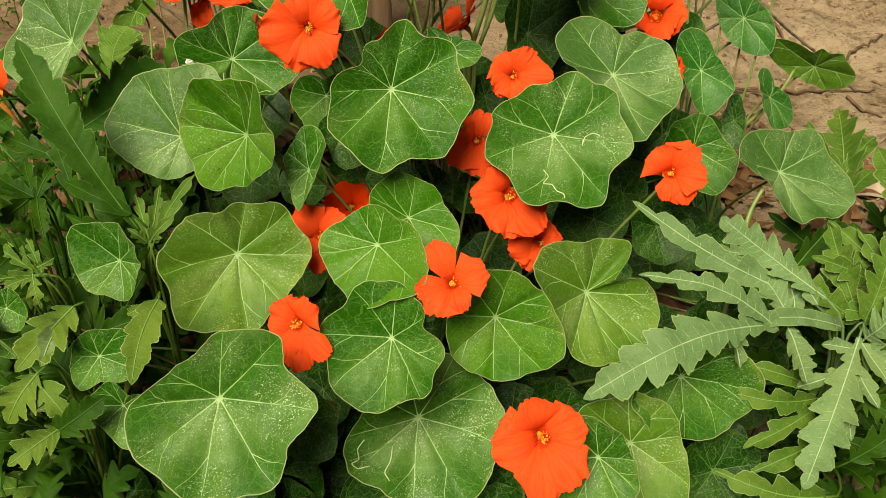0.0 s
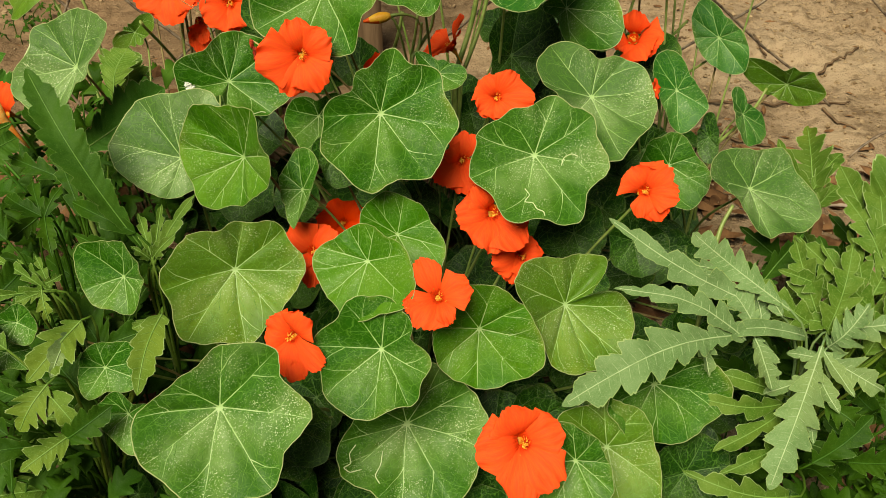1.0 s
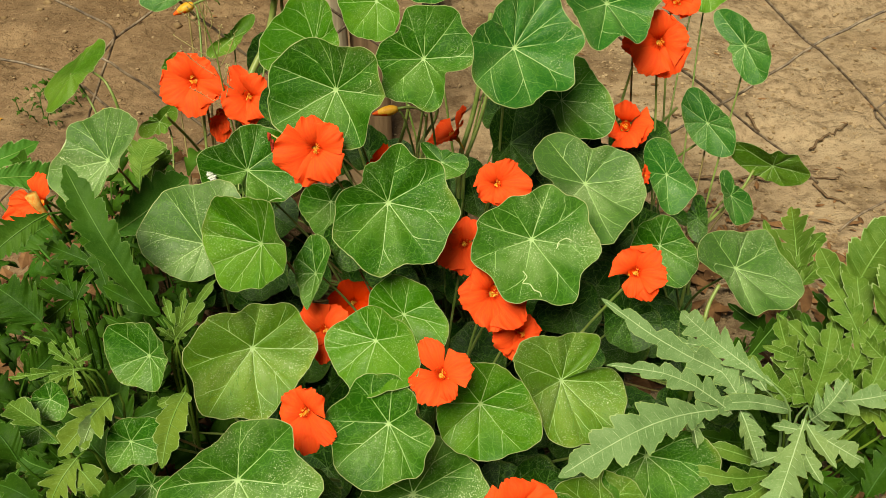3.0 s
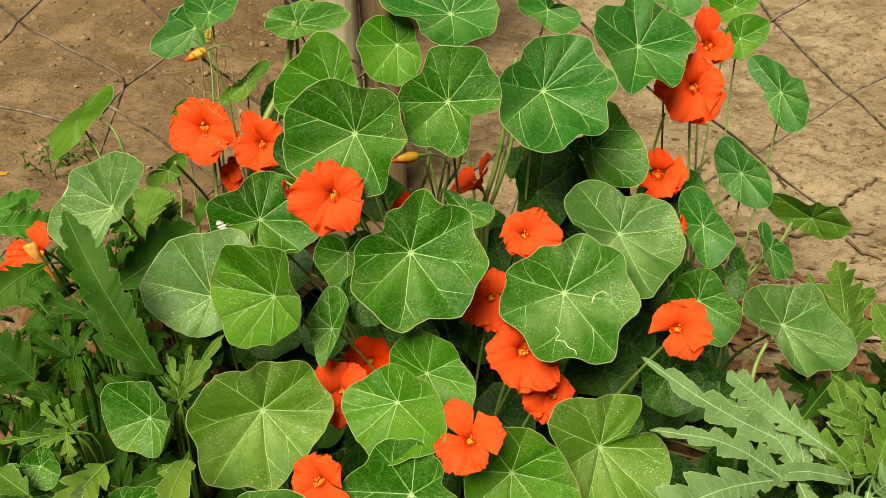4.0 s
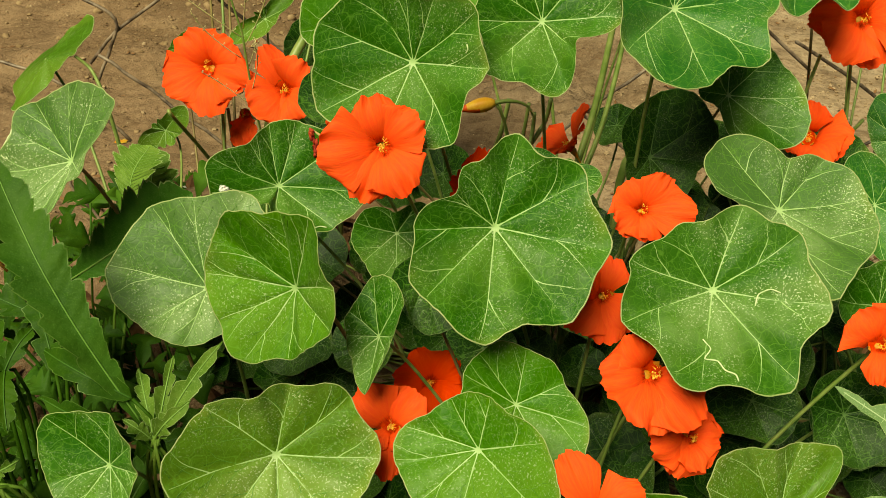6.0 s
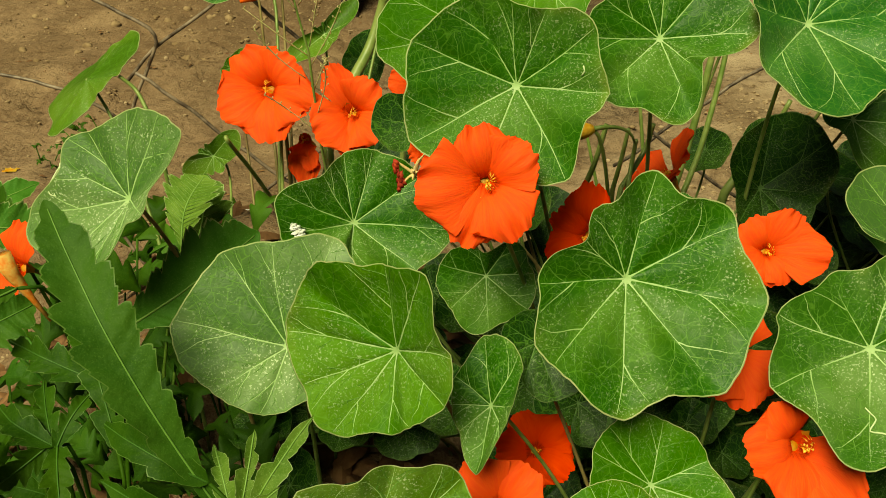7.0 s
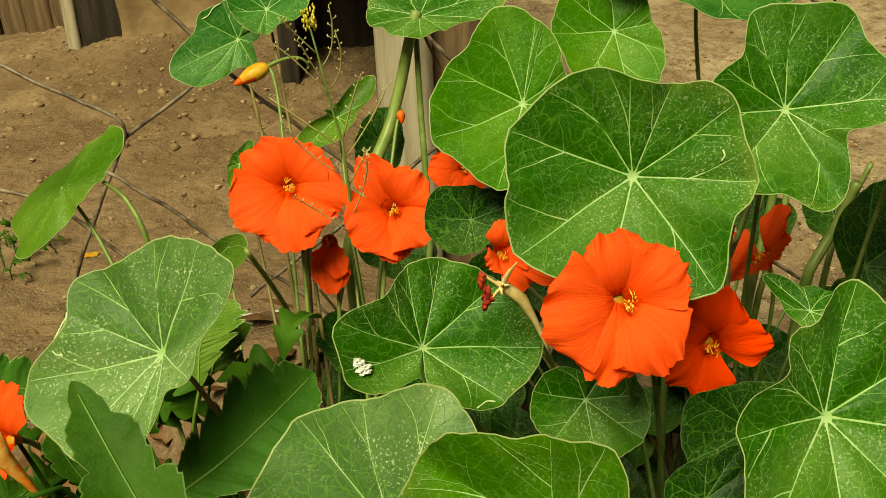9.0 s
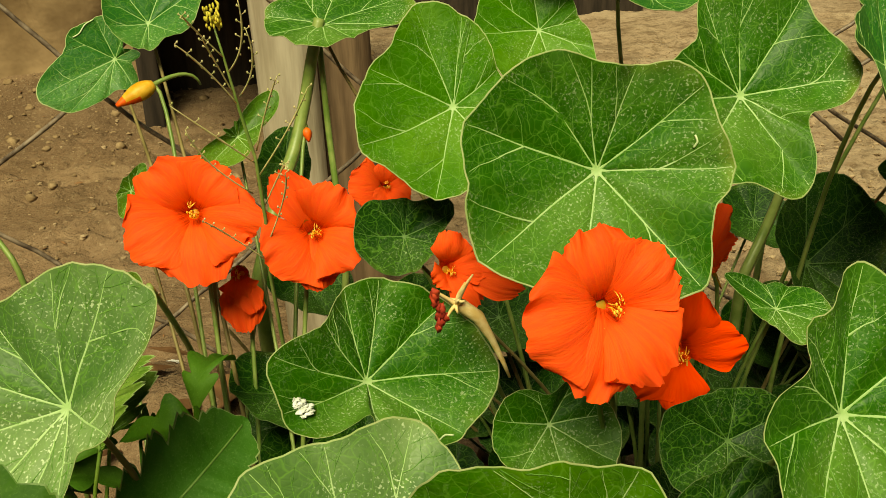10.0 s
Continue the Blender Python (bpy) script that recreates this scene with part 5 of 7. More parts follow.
# ---- weeds ----
def weed_leaf(owner, mat, blades):
    """A toothed leaf of one or more blades: (foot, tip, width, way it faces, teeth a side, depth of the teeth)."""
    pieces, ribs, all_slots = [], [], []
    for j, (foot, tip, wide, face, teeth, cut) in enumerate(blades):
        a, b = Vector(foot), Vector(tip)
        r = random.Random(int(abs(a.x * 9000 + b.z * 7000 + b.y * 5000)))
        long = (b - a).length
        along = (b - a).normalized()
        n = Vector(face)
        n = (n - along * n.dot(along)).normalized()
        side = along.cross(n)
        arch, twist, sway, curl = r.uniform(0.05, 0.15), r.uniform(-0.4, 0.4), r.uniform(-0.07, 0.07), r.uniform(0.0, 0.5)
        each = 18
        steps = teeth * each

        def surf(s, x):
            ahead = 0.80 * abs(x) * (1 - s) ** 0.5
            along_s = min(1.02, s + ahead / long)
            lift = arch * long * math.sin(math.pi * min(1, along_s)) + abs(x) * 0.34
            lift += 0.10 * wide * noise.noise(Vector((along_s * 1.3 * long / wide, 1.6 * x / wide, 30 * arch))) * min(1.0, 4 * along_s)
            lift += 0.07 * wide * math.sin(13 * along_s + (2 if x > 0 else 0) + 40 * arch) * abs(x) / max(wide, 1e-6)
            lift -= curl * long * max(0.0, along_s - 0.4) ** 2
            lift += 0.045 * wide * (abs(x) / wide) ** 0.7 * math.cos(2 * math.pi * teeth * (along_s - 0.5 * abs(x) / long))
            lift += 0.009 * wide * min(1.0, 5 * abs(x) / wide) * math.cos(2 * math.pi * 3 * teeth * (along_s - 0.9 * abs(x) / long))
            return a + along * (along_s * long) + side * (x + sway * long * math.sin(math.pi * along_s)) + n * (lift + twist * x)

        def env(s):
            if teeth > 5:
                return 0.50 * wide * ((s + 0.05) ** 1.15 * (1 - s) ** 0.75) / 0.30 if s < 1 else 0.0
            return 0.54 * wide * ((s + 0.10) ** 0.58 * (1 - s) ** 0.80) / 0.52 if s < 1 else 0.0

        verts, faces, slots = [surf(i / steps, 0.0) for i in range(steps + 1)], [], []
        for sign in (1, -1):
            o = len(verts)
            sizes = [r.uniform(0.72, 1.10) for i in range(teeth + 5)]
            shift = r.uniform(0.2, 0.9)
            edge = []
            for i in range(steps + 1):
                s = i / steps
                q = s * teeth + shift + 0.16 * math.sin(5.3 * s + 9 * arch * 10 + sign)
                t, size = q % 1.0, sizes[int(q)]
                lobe = size * ((t / 0.80) ** 0.85 if t < 0.80 else ((1 - t) / 0.20) ** 0.8)
                fine = 0.10 * (((3 * q) % 1.0) ** 1.3 - 0.4)
                x = env(s) * (1 - 1.55 * cut * (1 - min(lobe, 1.10)) + fine)
                edge.append(max(x, 0.05 * wide * (1 - s)) if i < steps else 0.0)
            shares = (0.35, 0.7, 0.95, 1.0)
            for share in shares:
                verts += [surf(i / steps, sign * x * share) for i, x in enumerate(edge)]
            for i in range(steps):
                for k in range(len(shares)):
                    m, e = (i if k == 0 else o + (k - 1) * (steps + 1) + i), o + k * (steps + 1) + i
                    f = (m, m + 1, e + 1, e)
                    faces.append(f[::-1] if sign > 0 else f)
                    slots.append(1 if k == 3 else 0)
        under = len(verts)
        verts += [v - n * 0.0004 for v in verts]
        faces += [tuple(k + under for k in f[::-1]) for f in faces]
        pieces.append((verts, faces))
        all_slots += slots + slots
        mid = [surf(i / 30, 0.0) + n * 0.0003 for i in range(30)]
        ribs.append(tube(mid, [0.009 * wide * (1.1 - i / 30) + 0.0003 for i in range(30)], 5))
        for i in range(1, 3 * teeth + 1 if mat in (WEED_GREY, WEED_LIGHT) else 1):
            s = (i - 0.6) / teeth / 3
            for sign in (1, -1):
                x = env(s) * max(0.3, 0.85 - 1.3 * cut)
                ribs.append(tube([surf(s, sign * x * k) + n * 0.0002 for k in (0.0, 0.35, 0.7, 1.0)], [0.0022 * wide + 0.0001, 0.0018 * wide + 0.0001, 0.0012 * wide + 0.0001, 0.0001], 4))
    place = Vector(blades[0][0])
    v, f = merge(pieces)
    ob = part("leaf", mesh_of("weed_leaf", [p - place for p in v], f, [mat, WEED_EDGE_DARK if mat in (WEED_DARK, WEED_MID) else WEED_EDGE], all_slots), owner, place)
    v, f = merge(ribs)
    part("venation", mesh_of("weed_veins", [p - place for p in v], f, [WEED_RIB_DARK if mat is WEED_DARK else WEED_RIB_MID if mat is WEED_MID else WEED_RIB_GREY if mat is WEED_GREY else WEED_RIB]), ob, place)
    # stalk to the plant's stem
    foot = spot(owner)
    target = Vector((foot.x + (place.x - foot.x) * 0.25, foot.y + (place.y - foot.y) * 0.25, place.z * 0.45))
    pts = bend(place, place + (place - Vector(blades[0][1])).normalized() * 0.03, target + Vector((0, 0, 0.05)), target, 8)
    v, f = tube([p - place for p in pts], [0.0009 + 0.0001 * i for i in range(8)], 6)
    part("leaf_stalk", mesh_of("weed_stalk", v, f, [mat]), ob, place)
    return ob


def weed(place, label):
    ob = thing("weed", (place[0], place[1], ground_height(place[0], place[1])), label, "weed", "weeds round the clump")
    z = place[2] * 0.62
    base = spot(ob)
    pts = bend((0, 0, -0.01), (0.01, 0.0, z * 0.3), (-0.008, 0.005, z * 0.7), (0, 0, z), 9)
    part("stem", mesh_of("stem", *tube(pts, [0.0042 - 0.00025 * i for i in range(9)]), [STALK]), ob, base)
    return ob


weed_r = weed((0.3174, 0.4993, 0.1880), "grey-green mugwort-like weed with deeply lobed leaves")
weed_leaf(weed_r, WEED_GREY, [((0.2480, 0.4920, 0.2040), (0.1046, 0.4213, 0.2052), 0.0425, (0.27, -0.53, 0.80), 7, 0.34), ((0.2500, 0.4890, 0.2010), (0.1461, 0.5041, 0.2457), 0.0268, (0.27, -0.53, 0.80), 5, 0.40), ((0.2591, 0.5007, 0.2050), (0.2270, 0.5250, 0.2319), 0.0285, (0.27, -0.53, 0.80), 3, 0.37), ((0.2641, 0.5010, 0.2035), (0.2590, 0.5293, 0.2239), 0.0207, (0.27, -0.53, 0.80), 2, 0.31), ((0.2110, 0.4900, 0.2140), (0.2154, 0.4580, 0.1917), 0.0245, (0.27, -0.53, 0.80), 3, 0.34), ((0.2580, 0.4932, 0.2004), (0.2687, 0.4595, 0.1746), 0.0270, (0.27, -0.53, 0.80), 3, 0.34), ((0.3067, 0.5033, 0.1905), (0.2018, 0.4800, 0.2088), 0.0156, (0.27, -0.53, 0.80), 2, 0.10)])
weed_leaf(weed_r, WEED_GREY, [((0.2805, 0.5170, 0.2069), (0.1451, 0.5621, 0.2667), 0.0314, (-0.10, -0.89, 0.45), 5, 0.42), ((0.2351, 0.5359, 0.2346), (0.1887, 0.5430, 0.2385), 0.0165, (-0.10, -0.89, 0.45), 3, 0.40), ((0.2421, 0.5333, 0.2308), (0.1974, 0.5363, 0.2273), 0.0125, (-0.10, -0.89, 0.45), 2, 0.31)])
weed_leaf(weed_r, WEED_GREY, [((0.2853, 0.5023, 0.2204), (0.2153, 0.5679, 0.2507), 0.0345, (-0.36, -0.68, 0.63), 6, 0.40), ((0.2701, 0.5159, 0.2264), (0.2316, 0.5526, 0.2437), 0.0140, (-0.36, -0.68, 0.63), 2, 0.31), ((0.2793, 0.5010, 0.2156), (0.2584, 0.5256, 0.2301), 0.0156, (-0.36, -0.68, 0.63), 2, 0.31)])
weed_leaf(weed_r, WEED_GREY, [((0.3154, 0.4944, 0.1896), (0.2585, 0.4004, 0.1309), 0.0390, (-0.27, -0.39, 0.88), 6, 0.40), ((0.3157, 0.4899, 0.1877), (0.3306, 0.4522, 0.1758), 0.0168, (-0.27, -0.39, 0.88), 2, 0.31), ((0.3079, 0.4783, 0.1803), (0.3171, 0.4424, 0.1673), 0.0210, (-0.27, -0.39, 0.88), 2, 0.31), ((0.2981, 0.4717, 0.1744), (0.2659, 0.4681, 0.1629), 0.0209, (-0.27, -0.39, 0.88), 2, 0.39), ((0.3114, 0.4851, 0.1843), (0.2887, 0.4945, 0.1814), 0.0131, (-0.27, -0.39, 0.88), 2, 0.31), ((0.2914, 0.4589, 0.1667), (0.2947, 0.4247, 0.1527), 0.0159, (-0.27, -0.39, 0.88), 2, 0.31)])
weed_leaf(weed_r, WEED_LIGHT, [((0.2852, 0.4696, 0.1485), (0.2104, 0.4619, 0.1662), 0.0230, (-0.34, -0.64, 0.69), 3, 0.41)])
weed_leaf(weed_r, WEED_LIGHT, [((0.2895, 0.4771, 0.1499), (0.2245, 0.4828, 0.1735), 0.0202, (-0.35, -0.65, 0.68), 2, 0.36)])
weed_leaf(weed_r, WEED_LIGHT, [((0.2810, 0.4609, 0.1455), (0.2254, 0.4368, 0.1308), 0.0240, (-0.35, -0.61, 0.71), 2, 0.45)])
weed_leaf(weed_r, WEED_LIGHT, [((0.2832, 0.4432, 0.1308), (0.2270, 0.4190, 0.1242), 0.0258, (-0.35, -0.59, 0.73), 2, 0.45)])
weed_leaf(weed_r, WEED_LIGHT, [((0.2811, 0.4077, 0.1098), (0.1982, 0.4136, 0.1337), 0.0335, (-0.33, -0.57, 0.75), 3, 0.45)])
weed_leaf(weed_r, WEED_MID, [((0.2939, 0.4478, 0.1286), (0.3242, 0.4331, 0.1261), 0.0204, (-0.41, -0.58, 0.70), 2, 0.36)])
weed_leaf(weed_r, WEED_LIGHT, [((0.3246, 0.5166, 0.1842), (0.2694, 0.5451, 0.2207), 0.0271, (-0.39, -0.70, 0.60), 4, 0.45)])
weed_leaf(weed_r, WEED_LIGHT, [((0.2916, 0.5210, 0.1980), (0.2492, 0.5586, 0.2298), 0.0271, (-0.36, -0.72, 0.59), 4, 0.45)])
weed_leaf(weed_r, WEED_LIGHT, [((0.3243, 0.5092, 0.1910), (0.3410, 0.5453, 0.2535), 0.0350, (-0.44, -0.69, 0.57), 4, 0.45)])
weed_leaf(weed_r, WEED_LIGHT, [((0.3246, 0.5179, 0.1859), (0.3089, 0.5830, 0.2367), 0.0341, (-0.41, -0.71, 0.58), 4, 0.45)])
weed_leaf(weed_r, WEED_GREY, [((0.3243, 0.5012, 0.1807), (0.3434, 0.4999, 0.2278), 0.0375, (-0.44, -0.66, 0.60), 4, 0.50)])
weed_leaf(weed_r, WEED_LIGHT, [((0.3677, 0.5255, 0.1890), (0.3100, 0.5831, 0.2341), 0.0301, (-0.37, -0.70, 0.61), 4, 0.50)])
weed_leaf(weed_r, WEED_LIGHT, [((0.3778, 0.5254, 0.1890), (0.3254, 0.5628, 0.2402), 0.0322, (-0.39, -0.70, 0.61), 4, 0.50)])
weed_leaf(weed_r, WEED_GREY, [((0.3314, 0.5104, 0.1935), (0.3932, 0.4973, 0.2184), 0.0337, (-0.41, -0.66, 0.63), 3, 0.49)])
weed_leaf(weed_r, WEED_LIGHT, [((0.3682, 0.5123, 0.1878), (0.3973, 0.4635, 0.1889), 0.0310, (-0.43, -0.64, 0.64), 3, 0.36)])
weed_leaf(weed_r, WEED_LIGHT, [((0.3434, 0.5125, 0.1880), (0.2837, 0.5188, 0.1963), 0.0208, (-0.35, -0.68, 0.65), 3, 0.45)])
# low leaves given the dark green to stand for the shade between
weed_leaf(weed_r, WEED_DARK, [((0.3265, 0.4242, 0.1313), (0.3715, 0.4027, 0.1600), 0.0300, (-0.41, -0.58, 0.70), 4, 0.36)])
weed_leaf(weed_r, WEED_LIGHT, [((0.3577, 0.5256, 0.1891), (0.3607, 0.5937, 0.2319), 0.0290, (-0.39, -0.70, 0.60), 4, 0.50)])
weed_leaf(weed_r, WEED_LIGHT, [((0.3882, 0.5180, 0.1958), (0.3928, 0.5886, 0.2421), 0.0374, (-0.42, -0.69, 0.59), 4, 0.45)])
weed_leaf(weed_r, WEED_GREY, [((0.3194, 0.4938, 0.1792), (0.3547, 0.4555, 0.1776), 0.0379, (-0.38, -0.64, 0.67), 3, 0.50)])
weed_leaf(weed_r, WEED_LIGHT, [((0.3581, 0.5007, 0.1718), (0.3912, 0.5337, 0.2345), 0.0292, (-0.41, -0.67, 0.62), 4, 0.45)])
weed_leaf(weed_r, WEED_DARK, [((0.2938, 0.4162, 0.1401), (0.3363, 0.4310, 0.1778), 0.0319, (-0.37, -0.59, 0.72), 3, 0.45)])
weed_leaf(weed_r, WEED_LIGHT, [((0.3782, 0.5491, 0.2216), (0.3516, 0.6040, 0.2632), 0.0335, (-0.40, -0.72, 0.57), 4, 0.40)])
weed_leaf(weed_r, WEED_LIGHT, [((0.3377, 0.5376, 0.2055), (0.2925, 0.5497, 0.2221), 0.0248, (-0.35, -0.71, 0.62), 3, 0.40)])
weed_leaf(weed_r, WEED_LIGHT, [((0.3834, 0.4862, 0.1860), (0.3977, 0.4885, 0.2233), 0.0353, (-0.44, -0.64, 0.63), 3, 0.40)])
weed_leaf(weed_r, WEED_LIGHT, [((0.3679, 0.5373, 0.2053), (0.3986, 0.5667, 0.2460), 0.0372, (-0.42, -0.70, 0.59), 4, 0.40)])
weed_leaf(weed_r, WEED_LIGHT, [((0.3174, 0.5318, 0.1974), (0.3420, 0.5630, 0.2236), 0.0249, (-0.36, -0.70, 0.61), 3, 0.40)])
weed_leaf(weed_r, WEED_DARK, [((0.3499, 0.4322, 0.1625), (0.3782, 0.4539, 0.1925), 0.0373, (-0.42, -0.60, 0.68), 3, 0.40)])
weed_leaf(weed_r, WEED_DARK, [((0.3113, 0.4572, 0.1626), (0.3359, 0.4296, 0.1588), 0.0312, (-0.37, -0.61, 0.70), 3, 0.40)])
weed_leaf(weed_r, WEED_LIGHT, [((0.3984, 0.5221, 0.2185), (0.3783, 0.5550, 0.2298), 0.0285, (-0.43, -0.68, 0.59), 3, 0.40)])
weed_q = weed((0.3773, 0.5751, 0.2436), "pale green upright weed with long blades")
weed_leaf(weed_q, WEED_LIGHT, [((0.3762, 0.5893, 0.2430), (0.4144, 0.6098, 0.3226), 0.0593, (-0.43, -0.74, 0.52), 3, 0.23)])
weed_leaf(weed_q, WEED_LIGHT, [((0.3721, 0.5902, 0.2442), (0.3574, 0.6352, 0.2721), 0.0298, (-0.39, -0.75, 0.54), 2, 0.23)])
weed_leaf(weed_q, WEED_LIGHT, [((0.3937, 0.5530, 0.2441), (0.4086, 0.5646, 0.3113), 0.0659, (-0.45, -0.72, 0.54), 3, 0.23)])
weed_leaf(weed_q, WEED_LIGHT, [((0.3783, 0.5609, 0.2379), (0.3873, 0.6211, 0.2699), 0.0308, (-0.41, -0.73, 0.55), 2, 0.23)])
weed_s = weed((0.3785, 0.7014, 0.1867), "pale young toothed weed shoot at the soil edge")
weed_leaf(weed_s, WEED_LIGHT, [((0.3785, 0.6973, 0.1800), (0.3848, 0.7781, 0.2347), 0.0504, (-0.40, -0.78, 0.48), 5, 0.41)])
weed_leaf(weed_s, WEED_LIGHT, [((0.3758, 0.7055, 0.1905), (0.3489, 0.7537, 0.2279), 0.0226, (-0.39, -0.78, 0.48), 2, 0.27)])
weed_leaf(weed_s, WEED_LIGHT, [((0.3785, 0.7088, 0.1947), (0.4161, 0.7454, 0.2172), 0.0258, (-0.42, -0.77, 0.48), 2, 0.27)])
weed_leaf(weed_s, WEED_LIGHT, [((0.3789, 0.6932, 0.1829), (0.4091, 0.7163, 0.1962), 0.0271, (-0.42, -0.75, 0.50), 2, 0.27)])
weed_l = weed((-0.2164, 0.5229, 0.2573), "dark weed with one long serrated leaf")
weed_leaf(weed_l, WEED_MID, [((-0.2235, 0.5296, 0.2626), (-0.3048, 0.5964, 0.3838), 0.0330, (0.37, -0.80, 0.48), 7, 0.24)])
weed_leaf(weed_l, WEED_DARK, [((-0.2265, 0.5316, 0.2766), (-0.2818, 0.5490, 0.2972), 0.0190, (0.36, -0.77, 0.53), 2, 0.27)])
weed_leaf(weed_l, WEED_DARK, [((-0.2241, 0.5229, 0.2573), (-0.2782, 0.5357, 0.2736), 0.0166, (0.36, -0.75, 0.56), 2, 0.36)])
weed_leaf(weed_l, WEED_LIGHT, [((-0.2158, 0.5229, 0.2573), (-0.2287, 0.5501, 0.2839), 0.0142, (0.32, -0.77, 0.56), 3, 0.45)])
weed_leaf(weed_l, WEED_LIGHT, [((-0.2145, 0.5229, 0.2573), (-0.2099, 0.5539, 0.2889), 0.0125, (0.30, -0.77, 0.56), 3, 0.45)])
weed_leaf(weed_l, WEED_LIGHT, [((-0.2129, 0.5229, 0.2573), (-0.1811, 0.5499, 0.3000), 0.0149, (0.29, -0.78, 0.56), 3, 0.41)])
weed_leaf(weed_l, WEED_LIGHT, [((-0.2139, 0.5226, 0.2601), (-0.1946, 0.5223, 0.2808), 0.0123, (0.30, -0.76, 0.57), 2, 0.45)])
weed_leaf(weed_l, WEED_LIGHT, [((-0.2170, 0.5229, 0.2573), (-0.2289, 0.5213, 0.2714), 0.0116, (0.32, -0.75, 0.57), 2, 0.45)])
weed_m = weed((-0.3338, 0.6925, 0.2925), "broad jagged-leaved weed with drooping leaves")
weed_leaf(weed_m, WEED_FRESH, [((-0.3183, 0.6650, 0.2638), (-0.2391, 0.7000, 0.3134), 0.0480, (0.10, -0.72, 0.66), 7, 0.18)])
weed_leaf(weed_m, WEED_LIGHT, [((-0.3109, 0.7650, 0.2653), (-0.2978, 0.7900, 0.3085), 0.0460, (0.05, -0.75, 0.62), 6, 0.20)])
weed_leaf(weed_m, WEED_FRESH, [((-0.4434, 0.7000, 0.3089), (-0.3695, 0.7300, 0.2964), 0.0332, (0.30, -0.60, 0.75), 7, 0.16)])
weed_leaf(weed_m, WEED_MID, [((-0.4180, 0.6400, 0.2637), (-0.3669, 0.6700, 0.2813), 0.0363, (0.30, -0.70, 0.65), 6, 0.22)])
weed_leaf(weed_m, WEED_MID, [((-0.3308, 0.6000, 0.3340), (-0.3693, 0.5600, 0.3197), 0.0327, (0.20, -0.55, 0.80), 6, 0.30)])
weed_leaf(weed_m, WEED_DARK, [((-0.3368, 0.6600, 0.2890), (-0.3551, 0.6800, 0.3102), 0.0175, (0.35, -0.77, 0.53), 2, 0.18)])
weed_leaf(weed_m, WEED_FRESH, [((-0.5186, 0.8500, 0.2462), (-0.4632, 0.8800, 0.2617), 0.0369, (0.20, -0.75, 0.60), 3, 0.18)])
weed_leaf(weed_m, WEED_DARK, [((-0.4005, 0.7200, 0.2993), (-0.4320, 0.7600, 0.3106), 0.0232, (0.43, -0.79, 0.45), 3, 0.23)])
weed_leaf(weed_m, WEED_LIGHT, [((-0.3126, 0.8000, 0.2499), (-0.3051, 0.8200, 0.2954), 0.0471, (0.22, -0.85, 0.48), 3, 0.28)])
weed_n = weed((-0.2926, 0.5228, 0.2633), "feathery small-leaved weed over dead leaves")
weed_leaf(weed_n, WEED_LIGHT, [((-0.2879, 0.4958, 0.2469), (-0.3398, 0.5140, 0.2717), 0.0121, (0.41, -0.70, 0.59), 4, 0.54)])
weed_leaf(weed_n, WEED_LIGHT, [((-0.2878, 0.4972, 0.2488), (-0.3459, 0.4852, 0.2491), 0.0139, (0.41, -0.68, 0.61), 4, 0.54)])
weed_leaf(weed_n, WEED_LIGHT, [((-0.2902, 0.4972, 0.2488), (-0.3201, 0.5201, 0.2633), 0.0113, (0.39, -0.70, 0.60), 3, 0.54)])
weed_leaf(weed_n, WEED_LIGHT, [((-0.2878, 0.4972, 0.2488), (-0.3049, 0.5214, 0.2652), 0.0113, (0.38, -0.70, 0.60), 3, 0.54)])
weed_leaf(weed_n, WEED_LIGHT, [((-0.2927, 0.4934, 0.2522), (-0.2849, 0.4748, 0.2350), 0.0157, (0.38, -0.68, 0.62), 3, 0.54)])
weed_leaf(weed_n, WEED_LIGHT, [((-0.2928, 0.4921, 0.2503), (-0.3114, 0.4831, 0.2463), 0.0129, (0.40, -0.68, 0.61), 3, 0.54)])
weed_leaf(weed_n, WEED_LIGHT, [((-0.2925, 0.4999, 0.2526), (-0.2794, 0.5039, 0.2582), 0.0103, (0.38, -0.70, 0.61), 2, 0.54)])
weed_leaf(weed_n, WEED_DARK, [((-0.3055, 0.5525, 0.2740), (-0.3235, 0.5890, 0.2901), 0.0157, (0.39, -0.74, 0.54), 3, 0.45)])
weed_leaf(weed_n, WEED_DARK, [((-0.3055, 0.5525, 0.2740), (-0.2927, 0.5777, 0.2917), 0.0137, (0.38, -0.75, 0.55), 3, 0.45)])
weed_leaf(weed_n, WEED_DARK, [((-0.3045, 0.5540, 0.2760), (-0.2908, 0.5199, 0.2632), 0.0182, (0.38, -0.73, 0.57), 3, 0.36)])
weed_leaf(weed_n, WEED_DARK, [((-0.3055, 0.5540, 0.2760), (-0.3429, 0.5737, 0.2860), 0.0176, (0.40, -0.74, 0.54), 3, 0.36)])
weed_leaf(weed_n, WEED_DARK, [((-0.3093, 0.5540, 0.2760), (-0.3292, 0.5350, 0.2667), 0.0193, (0.40, -0.72, 0.56), 3, 0.36)])
weed_leaf(weed_n, WEED_DARK, [((-0.2716, 0.5458, 0.2819), (-0.3214, 0.6223, 0.3191), 0.0226, (0.37, -0.77, 0.52), 4, 0.45)])
weed_leaf(weed_n, WEED_DARK, [((-0.2887, 0.5791, 0.2937), (-0.3422, 0.5994, 0.3043), 0.0227, (0.39, -0.76, 0.52), 4, 0.45)])
weed_p = weed((-0.2625, 0.4456, 0.2166), "light green lobed weed low on the soil")
